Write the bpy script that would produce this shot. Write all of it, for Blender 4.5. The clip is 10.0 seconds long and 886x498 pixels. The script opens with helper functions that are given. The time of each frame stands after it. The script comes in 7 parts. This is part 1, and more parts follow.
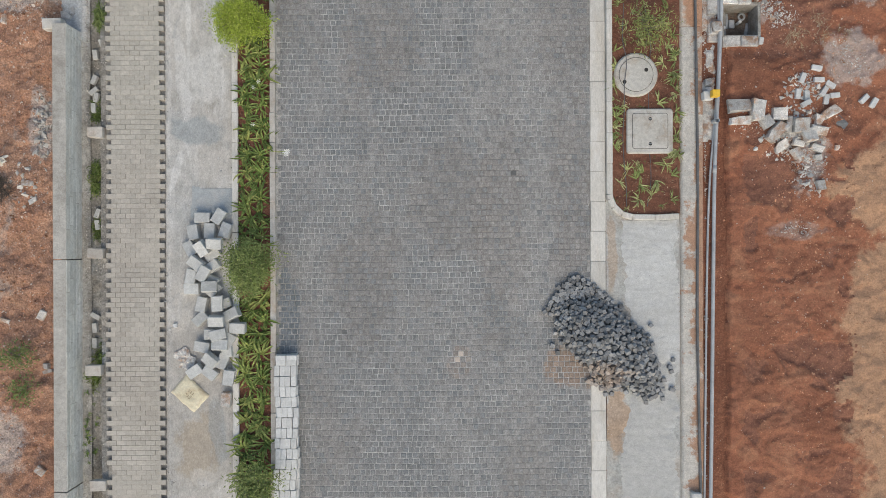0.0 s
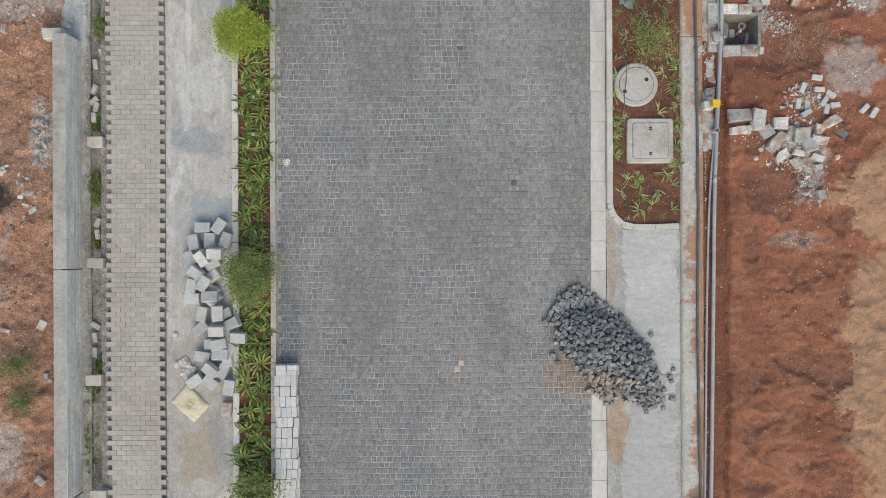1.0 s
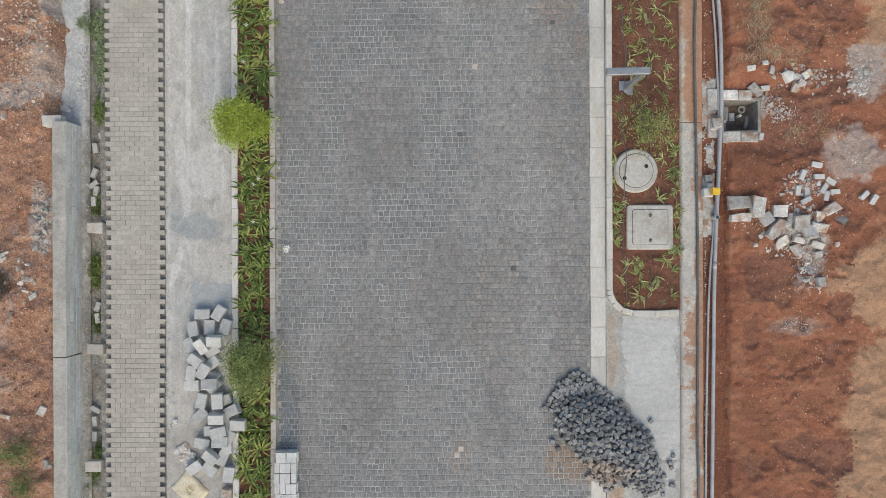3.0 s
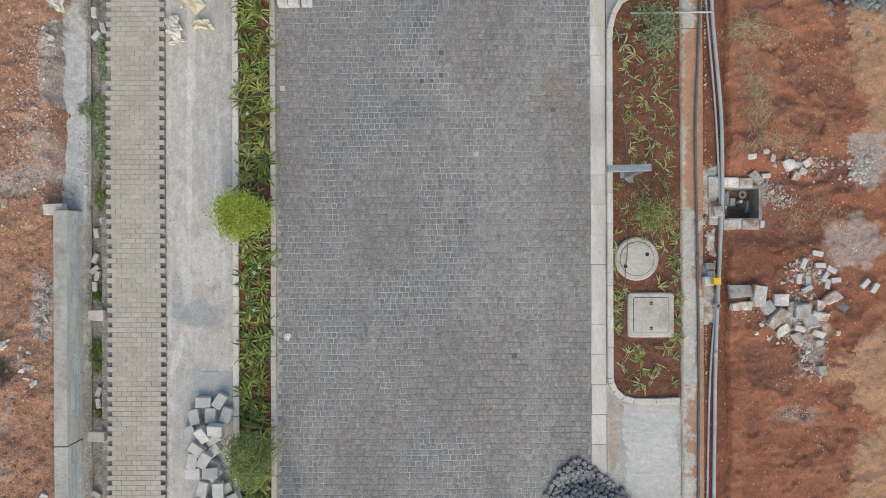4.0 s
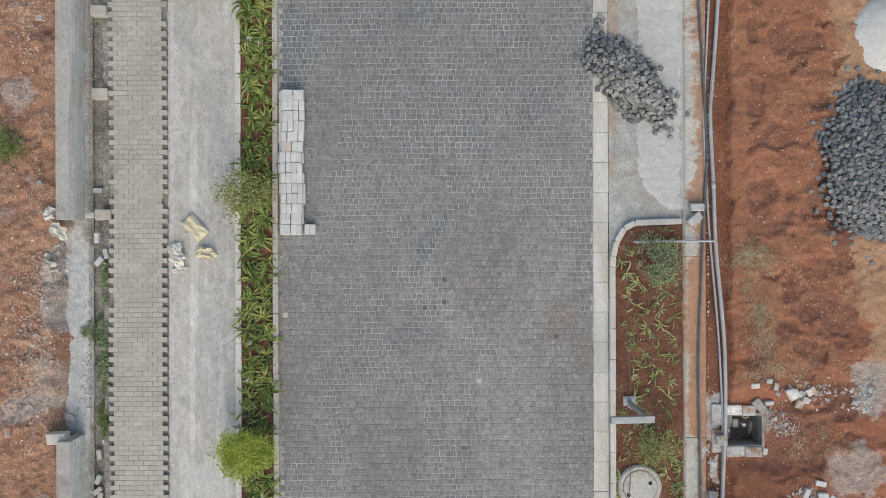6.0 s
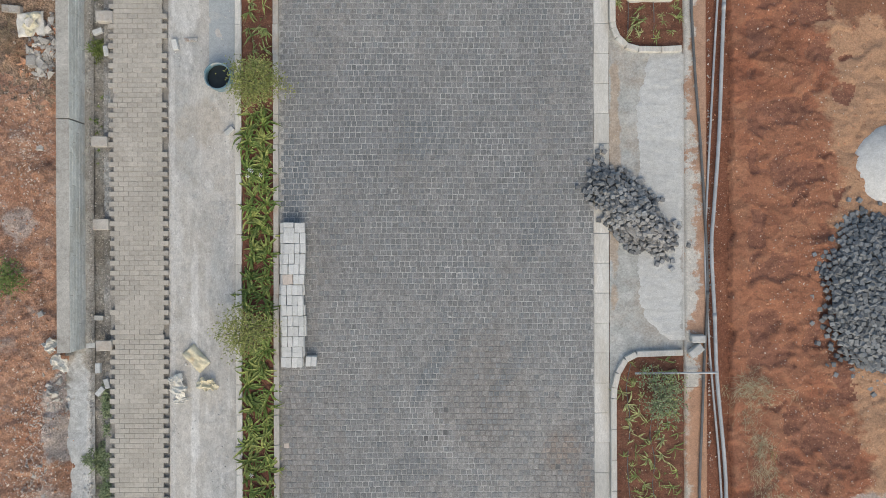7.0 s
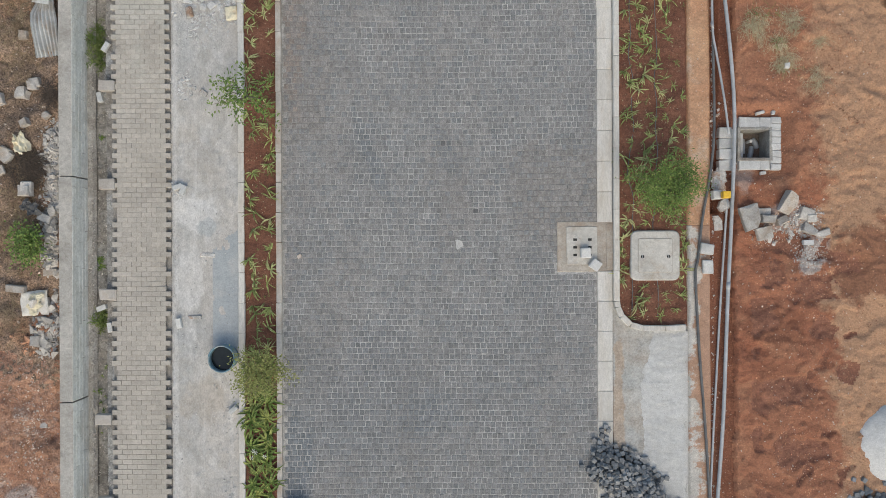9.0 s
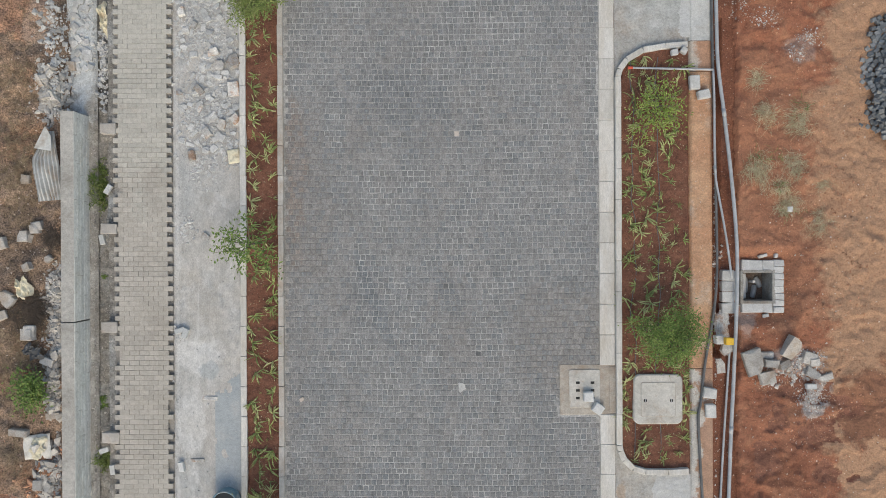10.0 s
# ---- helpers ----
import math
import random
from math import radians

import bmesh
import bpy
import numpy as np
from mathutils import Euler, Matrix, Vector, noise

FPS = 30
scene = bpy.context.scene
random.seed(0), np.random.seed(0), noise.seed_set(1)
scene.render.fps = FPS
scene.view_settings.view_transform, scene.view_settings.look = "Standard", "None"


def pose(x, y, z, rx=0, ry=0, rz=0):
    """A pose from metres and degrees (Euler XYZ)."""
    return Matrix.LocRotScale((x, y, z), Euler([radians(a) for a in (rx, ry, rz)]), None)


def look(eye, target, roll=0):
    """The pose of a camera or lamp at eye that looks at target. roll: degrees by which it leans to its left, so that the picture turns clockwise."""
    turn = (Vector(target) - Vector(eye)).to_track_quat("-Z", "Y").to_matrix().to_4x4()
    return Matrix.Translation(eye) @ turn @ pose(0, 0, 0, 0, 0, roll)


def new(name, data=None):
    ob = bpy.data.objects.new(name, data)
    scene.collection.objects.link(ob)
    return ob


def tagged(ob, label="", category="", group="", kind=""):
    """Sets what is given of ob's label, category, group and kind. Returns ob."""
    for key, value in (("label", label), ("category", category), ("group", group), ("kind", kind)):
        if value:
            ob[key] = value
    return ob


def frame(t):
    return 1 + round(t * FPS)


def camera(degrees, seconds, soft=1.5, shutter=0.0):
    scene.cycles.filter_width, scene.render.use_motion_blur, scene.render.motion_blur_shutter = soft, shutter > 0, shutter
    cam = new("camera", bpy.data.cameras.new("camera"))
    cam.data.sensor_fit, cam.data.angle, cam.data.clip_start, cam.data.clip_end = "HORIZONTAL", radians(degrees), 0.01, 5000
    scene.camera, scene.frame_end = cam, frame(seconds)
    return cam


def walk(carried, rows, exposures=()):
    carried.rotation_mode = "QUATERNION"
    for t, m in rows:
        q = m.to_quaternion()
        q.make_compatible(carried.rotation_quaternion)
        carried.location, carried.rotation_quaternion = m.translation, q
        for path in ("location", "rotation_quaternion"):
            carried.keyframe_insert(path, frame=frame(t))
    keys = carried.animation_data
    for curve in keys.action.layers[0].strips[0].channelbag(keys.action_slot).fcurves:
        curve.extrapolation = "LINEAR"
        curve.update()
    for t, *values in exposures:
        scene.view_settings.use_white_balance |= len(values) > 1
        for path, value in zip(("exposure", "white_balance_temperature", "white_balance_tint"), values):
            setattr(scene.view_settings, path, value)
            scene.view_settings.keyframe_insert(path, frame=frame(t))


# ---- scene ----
cam = camera(68.0, 10.0, soft=0.8)
METRES, EYE, TILT, LEAN, TURN = 19.4, 13.25, -90.0, 0.0, -0.22
ROWS = [
    (0.0, 0.0, 0.0, 0.0, 0.0, 0.0, -0.0),
    (0.5, -0.0003, 0.0001, 0.003, -0.0, 0.0, 0.01),
    (1.0, -0.0004, 0.0001, 0.0099, -0.01, 0.01, 0.01),
    (1.5, 0.0004, 0.0001, 0.0215, 0.01, -0.02, 0.01),
    (2.0, 0.0004, 0.0001, 0.0391, -0.01, -0.03, 0.01),
    (2.5, 0.0003, 0.0001, 0.0651, -0.0, -0.03, 0.01),
    (4.0, -0.0008, -0.0001, 0.1901, 0.02, 0.01, -0.0),
    (4.5, -0.0011, -0.0001, 0.2439, 0.04, -0.03, -0.0),
    (5.0, -0.0018, 0.0, 0.3017, 0.05, -0.04, -0.0),
    (5.5, -0.003, 0.0, 0.3624, 0.03, -0.02, -0.02),
    (7.0, -0.0056, 0.0003, 0.5628, 0.0, -0.07, -0.02),
    (7.5, -0.0058, 0.0006, 0.6335, 0.03, -0.09, -0.01),
    (8.0, -0.0068, 0.0009, 0.7052, 0.05, -0.08, -0.0),
    (8.5, -0.0077, 0.0012, 0.778, 0.06, -0.1, -0.01),
    (9.0, -0.0087, 0.0014, 0.8515, 0.09, -0.1, 0.0),
    (9.5, -0.0098, 0.0017, 0.9255, 0.11, -0.11, 0.02),
    (10.0, -0.0107, 0.002, 0.9999, 0.14, -0.11, 0.04),
]
walk(cam, [(t, pose(0, 0, EYE, TILT, LEAN, TURN) @ pose(METRES * x, METRES * y, METRES * z, 90 + pitch, roll, yaw)) for t, x, y, z, yaw, pitch, roll in ROWS],
     exposures=[(0.0, -0.02, 7200, 4), (10.0, -0.02, 7200, 4)])

# ---- light: a bright overcast sky, a soft sun from the south ----
SUN_UP, SUN_FROM = 45.0, 172.0          # degrees above the horizon; compass bearing of the sun, north = +Y
world = bpy.data.worlds.new("sky")
world.use_nodes = True
scene.world = world
wt = world.node_tree
sky = wt.nodes.new("ShaderNodeTexSky")
sky.sky_type = "NISHITA"
sky.sun_disc = False
sky.sun_elevation, sky.sun_rotation = radians(SUN_UP), radians(SUN_FROM)
sky.air_density, sky.dust_density, sky.ozone_density = 1.0, 3.0, 1.0
wt.links.new(sky.outputs[0], wt.nodes["Background"].inputs[0])
wt.nodes["Background"].inputs[1].default_value = 0.205
sun = new("sun", bpy.data.lights.new("sun", "SUN"))
sun.data.energy, sun.data.angle, sun.data.color = 0.5, radians(60), (1.0, 0.95, 0.88)
sa = radians(SUN_FROM)
sun_at = Vector((math.sin(sa) * math.cos(radians(SUN_UP)), math.cos(sa) * math.cos(radians(SUN_UP)), math.sin(radians(SUN_UP))))
sun.matrix_world = look(sun_at * 30, (0, 0, 0))


# ---- materials ----
def mat(name, c1, c2, scale=2.0, fine=45.0, rough=0.9, bump=0.3, vary=0.0, stain=None, stain_scale=0.6, stain_at=0.55,
        stain_soft=0.12, metal=0.0, grain=0.25, stretch=(1, 1, 1), sheen_tint=None, spec=0.3, speck=None, speck_at=0.68, speck_scale=60.0, spots=(), mid=0.10, octaves=8.0,
        layers=(), zone=None, relief=0.0):
    """Two tones mixed by broad noise, a fine grain, an optional stain with its own shape, specks, and a tone that varies from piece to piece."""
    m = bpy.data.materials.new(name)
    m.use_nodes = True
    nt = m.node_tree
    N, L = nt.nodes, nt.links
    bsdf = N["Principled BSDF"]
    geo = N.new("ShaderNodeNewGeometry")
    mp = N.new("ShaderNodeMapping")
    mp.inputs["Scale"].default_value = stretch
    L.new(geo.outputs["Position"], mp.inputs["Vector"])

    def noise_tex(s, detail=4.0, rough_=0.6, off=0.0):
        n = N.new("ShaderNodeTexNoise")
        n.inputs["Scale"].default_value, n.inputs["Detail"].default_value, n.inputs["Roughness"].default_value = s, detail, rough_
        if off:
            add = N.new("ShaderNodeVectorMath")
            add.inputs[1].default_value = (off, off * 1.7, off * 0.6)
            L.new(mp.outputs[0], add.inputs[0])
            L.new(add.outputs[0], n.inputs["Vector"])
        else:
            L.new(mp.outputs[0], n.inputs["Vector"])
        return n.outputs["Fac"]

    def span(value, a, b, lo=0.0, hi=1.0):
        r = N.new("ShaderNodeMapRange")
        r.inputs[1].default_value, r.inputs[2].default_value, r.inputs[3].default_value, r.inputs[4].default_value = a, b, lo, hi
        L.new(value, r.inputs[0])
        return r.outputs[0]

    def mix(fac, a, b, mode="MIX"):
        x = N.new("ShaderNodeMix")
        x.data_type, x.blend_type = "RGBA", mode
        for sock, v in ((x.inputs[0], fac), (x.inputs[6], a), (x.inputs[7], b)):
            if isinstance(v, (int, float)):
                sock.default_value = v
            elif isinstance(v, tuple):
                sock.default_value = (*v, 1)
            else:
                L.new(v, sock)
        return x.outputs[2]

    col = mix(span(noise_tex(scale, 5.0), 0.35, 0.65), c1, c2)
    if stain:
        col = mix(span(noise_tex(stain_scale, 6.0, 0.65, 7.3), stain_at - stain_soft, stain_at + stain_soft), col, stain)
    if speck:
        col = mix(span(noise_tex(speck_scale, 2.0, 0.5, 3.1), speck_at, speck_at + 0.06), col, speck)
    for k, (tone, s, st, at, soft, amount, warp) in enumerate(layers):   # patches with a size, a stretch and a broken edge
        m2 = N.new("ShaderNodeMapping")
        m2.inputs["Scale"].default_value = st
        m2.inputs["Location"].default_value = (s * 1.7, s * 3.1, 0)
        L.new(geo.outputs["Position"], m2.inputs["Vector"])
        n2 = N.new("ShaderNodeTexNoise")
        for key, v in (("Scale", s), ("Detail", 9.0), ("Roughness", 0.64), ("Distortion", warp)):
            n2.inputs[key].default_value = v
        L.new(m2.outputs[0], n2.inputs["Vector"])
        col = mix(span(n2.outputs["Fac"], at - soft, at + soft, 0, amount), col, tone)
    if zone:                                          # a second tone beyond a line x = f(y), with a wandering edge
        tone, reach, line, (lo, hi), wander, size = zone
        sep = N.new("ShaderNodeSeparateXYZ")
        L.new(geo.outputs["Position"], sep.inputs[0])
        ramp = N.new("ShaderNodeValToRGB")
        ramp.color_ramp.interpolation = "EASE"
        stops = ramp.color_ramp.elements
        for k, (y, x) in enumerate(line):
            e = stops[k] if k < 2 else stops.new(0.5)
            e.position, e.color = (y + 8) / 40, (((x - lo) / (hi - lo),) * 3) + (1,)
        L.new(span(sep.outputs[1], -8, 32), ramp.inputs[0])
        past = N.new("ShaderNodeMath")
        past.operation = "SUBTRACT"
        L.new(sep.outputs[0], past.inputs[0])
        L.new(span(ramp.outputs[0], 0, 1, lo, hi), past.inputs[1])
        ragged = N.new("ShaderNodeMath")
        L.new(past.outputs[0], ragged.inputs[0])
        L.new(span(noise_tex(size, 9.0, 0.68, 8.8), 0.3, 0.7, -wander, wander), ragged.inputs[1])
        col = mix(span(ragged.outputs[0], -reach, reach, 0, 0.85), col, tone)
    for x, y, rx, ry, tone, amount, *tilt in spots:          # stains with a place of their own
        local = N.new("ShaderNodeMapping")
        local.vector_type = "TEXTURE"
        local.inputs["Location"].default_value = (x, y, 0)
        local.inputs["Rotation"].default_value = (0, 0, radians(tilt[0]) if tilt else 0)
        local.inputs["Scale"].default_value = (rx, ry, 5.0)
        L.new(geo.outputs["Position"], local.inputs["Vector"])
        ln = N.new("ShaderNodeVectorMath")
        ln.operation = "LENGTH"
        L.new(local.outputs[0], ln.inputs[0])
        ragged = N.new("ShaderNodeMath")
        L.new(ln.outputs["Value"], ragged.inputs[0])
        L.new(span(noise_tex(2.2, 7.0, 0.65, 5.0), 0.3, 0.7, -0.42, 0.42), ragged.inputs[1])
        col = mix(span(ragged.outputs[0], 1.0, 0.76, 0.0, amount), col, tone)
    if vary:
        info = N.new("ShaderNodeObjectInfo")
        s = N.new("ShaderNodeMath")
        L.new(info.outputs["Random"], s.inputs[0])
        L.new(geo.outputs["Random Per Island"], s.inputs[1])
        f = N.new("ShaderNodeMath")
        f.operation = "FRACT"
        L.new(s.outputs[0], f.inputs[0])
        v = span(f.outputs[0], 0, 1, 1 - vary, 1 + vary)
        col = mix(1.0, col, v, "MULTIPLY")
        if sheen_tint:
            f2 = N.new("ShaderNodeMath")
            f2.operation = "MULTIPLY"
            f2.inputs[1].default_value = 17.31
            L.new(f.outputs[0], f2.inputs[0])
            f3 = N.new("ShaderNodeMath")
            f3.operation = "FRACT"
            L.new(f2.outputs[0], f3.inputs[0])
            col = mix(span(f3.outputs[0], 0.55, 1.0, 0, 0.6), col, sheen_tint)
    g = noise_tex(fine, octaves, 0.8 if octaves > 4 else 0.7, 1.9)
    col = mix(1.0, col, span(g, 0.39, 0.61, 1 - grain, 1 + grain), "MULTIPLY")
    col = mix(1.0, col, span(noise_tex(fine * 0.22, 5.0, 0.75, 4.4), 0.36, 0.64, 1 - mid, 1 + mid), "MULTIPLY")
    L.new(col, bsdf.inputs["Base Color"])
    bsdf.inputs["Metallic"].default_value = metal
    bsdf.inputs["Specular IOR Level"].default_value = spec
    L.new(span(g, 0.3, 0.7, max(0.05, rough - 0.12), min(1.0, rough + 0.08)), bsdf.inputs["Roughness"])
    if bump:
        b = N.new("ShaderNodeBump")
        b.inputs["Strength"].default_value, b.inputs["Distance"].default_value = bump, 0.022
        L.new(g, b.inputs["Height"])
        if relief:                                    # broader clods and hollows under the grain
            b2 = N.new("ShaderNodeBump")
            b2.inputs["Strength"].default_value, b2.inputs["Distance"].default_value = 1.0, relief
            L.new(noise_tex(fine * 0.28, 6.0, 0.62, 6.6), b2.inputs["Height"])
            L.new(b2.outputs[0], b.inputs["Normal"])
        L.new(b.outputs[0], bsdf.inputs["Normal"])
    return m


WET, DIRT = (0.125, 0.15, 0.17), (0.30, 0.205, 0.145)
WORN = dict(s=0.62, st=(1, 0.42, 1), at=0.585, soft=0.10, warp=0.7)       # where dust has filled the joints and dulled the stones
STREAK = dict(s=2.4, st=(1, 0.10, 1), at=0.56, soft=0.10, warp=0.3)      # swept and driven bands along the street
WORN_SPOTS = [(-3.15, 6.2, 0.55, 2.3), (2.2, 17.6, 1.3, 1.2), (2.5, 5.2, 0.75, 2.3), (-1.3, 4.2, 0.9, 1.1), (2.6, 1.0, 0.5, 2.0), (0.2, 1.0, 0.9, 1.4), (-2.9, 20.6, 0.6, 2.0), (-1.6, -0.6, 0.7, 1.6), (1.2, 0.4, 0.6, 2.4), (0.6, 8.0, 0.9, 1.4)]


def worn(tone, streak_tone, amount, streak):
    return [(streak_tone, 1.15, (1, 0.7, 1), 0.575, 0.09, 0.55, 1.2), (streak_tone, STREAK["s"], STREAK["st"], STREAK["at"], STREAK["soft"], streak, STREAK["warp"]), (tone, WORN["s"], WORN["st"], WORN["at"], WORN["soft"], amount, WORN["warp"])]


M_COBBLE = mat("granite_cobble", (0.190, 0.196, 0.198), (0.238, 0.239, 0.236), 0.45, 75, 0.85, 0.3, vary=0.105, grain=0.34, mid=0.22, stretch=(1, 0.55, 1), sheen_tint=(0.192, 0.21, 0.222),
               layers=worn((0.270, 0.256, 0.244), (0.285, 0.28, 0.272), 0.8, 0.6),
               spots=[(-0.3, 12.6, 3.6, 3.2, (0.168, 0.175, 0.18), 0.4), (-1.6, 13.6, 1.6, 1.4, (0.168, 0.178, 0.188), 0.4), (1.7, 2.6, 1.3, 5.6, (0.30, 0.292, 0.281), 0.6), (1.5, 6.6, 1.6, 2.2, (0.30, 0.292, 0.281), 0.4), (1.3, -3.2, 1.6, 1.6, (0.29, 0.284, 0.275), 0.35)] +
                     [(x, y, rx, ry, (0.268, 0.250, 0.236), 0.45) for x, y, rx, ry in WORN_SPOTS] +
                     [(-3.15, -1.34, 0.3, 0.95, WET, 0.75), (-3.08, 12.29, 0.32, 0.9, WET, 0.6), (-0.71, 6.47, 0.5, 0.4, WET, 0.35), (-1.97, 2.30, 0.6, 0.5, WET, 0.35), (2.57, -2.39, 0.6, 0.55, DIRT, 0.65),
                      (0.29, -2.27, 0.25, 0.35, DIRT, 0.3), (2.3, 6.75, 0.45, 0.4, DIRT, 0.35), (2.78, 6.2, 0.2, 0.5, DIRT, 0.35), (-3.16, 20.65, 0.3, 1.8, DIRT, 0.3), (-1.11, 22.46, 1.2, 0.6, WET, 0.3), (-1.51, 3.78, 0.2, 1.4, WET, 0.3, 14), (0.54, 4.34, 0.16, 0.9, WET, 0.3),
                      (-0.21, 8.55, 0.17, 0.95, WET, 0.45, -32), (1.22, 8.38, 0.15, 0.9, WET, 0.4, -32), (0.62, 10.4, 0.5, 0.3, WET, 0.3), (-0.30, 13.2, 0.7, 0.5, WET, 0.3), (1.9, 11.2, 0.6, 0.35, WET, 0.3), (-1.55, 18.3, 0.16, 1.2, WET, 0.35, 20), (-0.1, 18.6, 0.2, 0.7, WET, 0.35, 25)])
M_JOINT = mat("sand_joint", (0.31, 0.305, 0.297), (0.44, 0.435, 0.425), 0.9, 60, 0.95, 0.3, grain=0.3, mid=0.3, layers=worn((0.225, 0.213, 0.20), (0.33, 0.32, 0.308), 0.85, 0.5),
              spots=[(x, y, rx, ry, (0.19, 0.175, 0.16), 0.6) for x, y, rx, ry in WORN_SPOTS])
M_LOOSE_COBBLE = mat("loose_granite_cobble", (0.175, 0.185, 0.195), (0.275, 0.278, 0.28), 1.2, 50, 0.85, 0.4, vary=0.42, sheen_tint=(0.36, 0.345, 0.33), grain=0.2,
                     spots=[(3.0, -2.55, 0.8, 0.36, (0.42, 0.29, 0.20), 0.45), (4.09, 11.13, 0.6, 0.4, (0.40, 0.34, 0.29), 0.15)])
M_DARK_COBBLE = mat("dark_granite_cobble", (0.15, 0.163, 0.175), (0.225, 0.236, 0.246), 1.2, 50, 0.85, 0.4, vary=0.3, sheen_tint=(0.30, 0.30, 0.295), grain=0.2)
M_PAVER = mat("buff_paver", (0.408, 0.376, 0.330), (0.462, 0.430, 0.382), 0.8, 60, 0.92, 0.2, vary=0.085, stain=(0.40, 0.365, 0.32), stain_scale=0.9, stain_at=0.62, grain=0.12,
              spots=[(-6.2, 24.4, 1.3, 4.2, (0.49, 0.475, 0.425), 0.6), (-6.2, 3.4, 1.0, 1.7, (0.455, 0.432, 0.38), 0.55)])
M_BASE = mat("mortar_bed", (0.24, 0.225, 0.205), (0.34, 0.325, 0.30), 3, 50, 0.95, 0.3)
DAMP, CHALK, RUST = (0.29, 0.32, 0.335), (0.68, 0.67, 0.65), (0.39, 0.33, 0.26)
M_CONCRETE = mat("rough_concrete", (0.44, 0.415, 0.382), (0.53, 0.503, 0.466), 0.8, 44, 0.93, 0.45, stain=(0.40, 0.405, 0.40), stain_scale=0.6, stain_at=0.58, stain_soft=0.10, grain=0.17, mid=0.13, stretch=(1, 0.6, 1), relief=0.004,
                 layers=[((0.395, 0.365, 0.325), 1.1, (1, 0.8, 1), 0.57, 0.07, 0.6, 0.8), ((0.63, 0.62, 0.60), 1.9, (1, 0.5, 1), 0.58, 0.07, 0.5, 1.6), ((0.62, 0.61, 0.59), 7.0, (1, 0.07, 1), 0.60, 0.07, 0.4, 0.2),
                         ((0.34, 0.345, 0.345), 2.6, (1, 0.7, 1), 0.63, 0.03, 0.5, 0.6), ((0.27, 0.26, 0.245), 24, (1, 1, 1), 0.665, 0.03, 0.6, 0.2), ((0.68, 0.67, 0.65), 30, (1, 1, 1), 0.65, 0.03, 0.6, 0.2)],
                 spots=[(-5.54, 10.0, 0.075, 17.0, (0.60, 0.585, 0.56), 0.45), (-4.75, 3.55, 0.42, 0.6, CHALK, 0.4), (-5.22, 3.3, 0.13, 1.1, CHALK, 0.4, 6), (-5.35, 1.7, 0.10, 0.6, CHALK, 0.5, -14), (-5.00, 2.40, 0.6, 0.32, DAMP, 0.6),  (-4.95, -3.4, 0.9, 2.2, (0.405, 0.38, 0.348), 0.6), (-4.91, -3.96, 0.55, 0.9, RUST, 0.75), (-4.55, -3.75, 0.2, 0.75, DAMP, 0.5, 8), (-4.85, -4.6, 0.3, 0.22, CHALK, 0.3),
                         (-5.11, 17.25, 0.5, 0.45, CHALK, 0.6), (-4.89, 16.96, 0.22, 0.2, DAMP, 0.55), (-4.94, 13.49, 0.45, 0.5, RUST, 0.4), (-5.24, 15.77, 0.3, 0.9, CHALK, 0.5), (-5.12, 5.5, 0.06, 2.6, CHALK, 0.4), (-4.55, 4.97, 0.10, 1.6, CHALK, 0.35), (-5.08, 8.65, 0.09, 2.6, CHALK, 0.45), (-4.56, 10.25, 0.25, 1.2, DAMP, 0.3)])
M_FOOTING = mat("pale_footing_concrete", (0.36, 0.35, 0.325), (0.48, 0.465, 0.435), 1.6, 45, 0.93, 0.4, grain=0.26, mid=0.2, stain=(0.30, 0.27, 0.235), stain_scale=1.6, stain_at=0.6, relief=0.006,
                layers=[((0.20, 0.185, 0.16), 16, (1, 1, 1), 0.60, 0.04, 0.7, 0.3), ((0.27, 0.25, 0.22), 2.2, (1, 0.6, 1), 0.52, 0.06, 0.7, 0.5), ((0.56, 0.55, 0.52), 22, (1, 1, 1), 0.66, 0.03, 0.6, 0.3)],
                spots=[(-7.56, 6.4, 0.5, 2.6, (0.50, 0.52, 0.525), 0.85), (-7.34, 6.4, 0.10, 2.4, (0.60, 0.585, 0.56), 0.6), (-7.56, 23.83, 0.5, 1.9, (0.55, 0.575, 0.58), 0.9)])
M_WALLTOP = mat("cast_concrete", (0.375, 0.358, 0.328), (0.478, 0.457, 0.422), 1.5, 45, 0.92, 0.35, grain=0.2, mid=0.14, stain=(0.27, 0.25, 0.22), stain_scale=2.0, stain_at=0.66)
M_BOARD = mat("board_marked_concrete", (0.575, 0.582, 0.557), (0.69, 0.693, 0.663), 2.2, 45, 0.9, 0.3, vary=0.10, grain=0.17, mid=0.12, stretch=(1, 0.55, 1),
              stain=(0.54, 0.52, 0.47), stain_scale=2.4, stain_at=0.62)
M_KERB = mat("pale_kerb_concrete", (0.54, 0.515, 0.47), (0.63, 0.61, 0.575), 1.2, 55, 0.9, 0.25, vary=0.08, grain=0.14, mid=0.1, stretch=(2.5, 0.6, 1), stain=(0.50, 0.45, 0.385), stain_scale=1.3, stain_at=0.62)
M_KERB_OLD = mat("weathered_kerb_concrete", (0.40, 0.37, 0.335), (0.50, 0.475, 0.44), 1.8, 55, 0.9, 0.25, vary=0.08, grain=0.12, stain=(0.38, 0.30, 0.235), stain_scale=2.0, stain_at=0.6)
ASH, DARKRED = (0.45, 0.41, 0.38), (0.215, 0.090, 0.055)
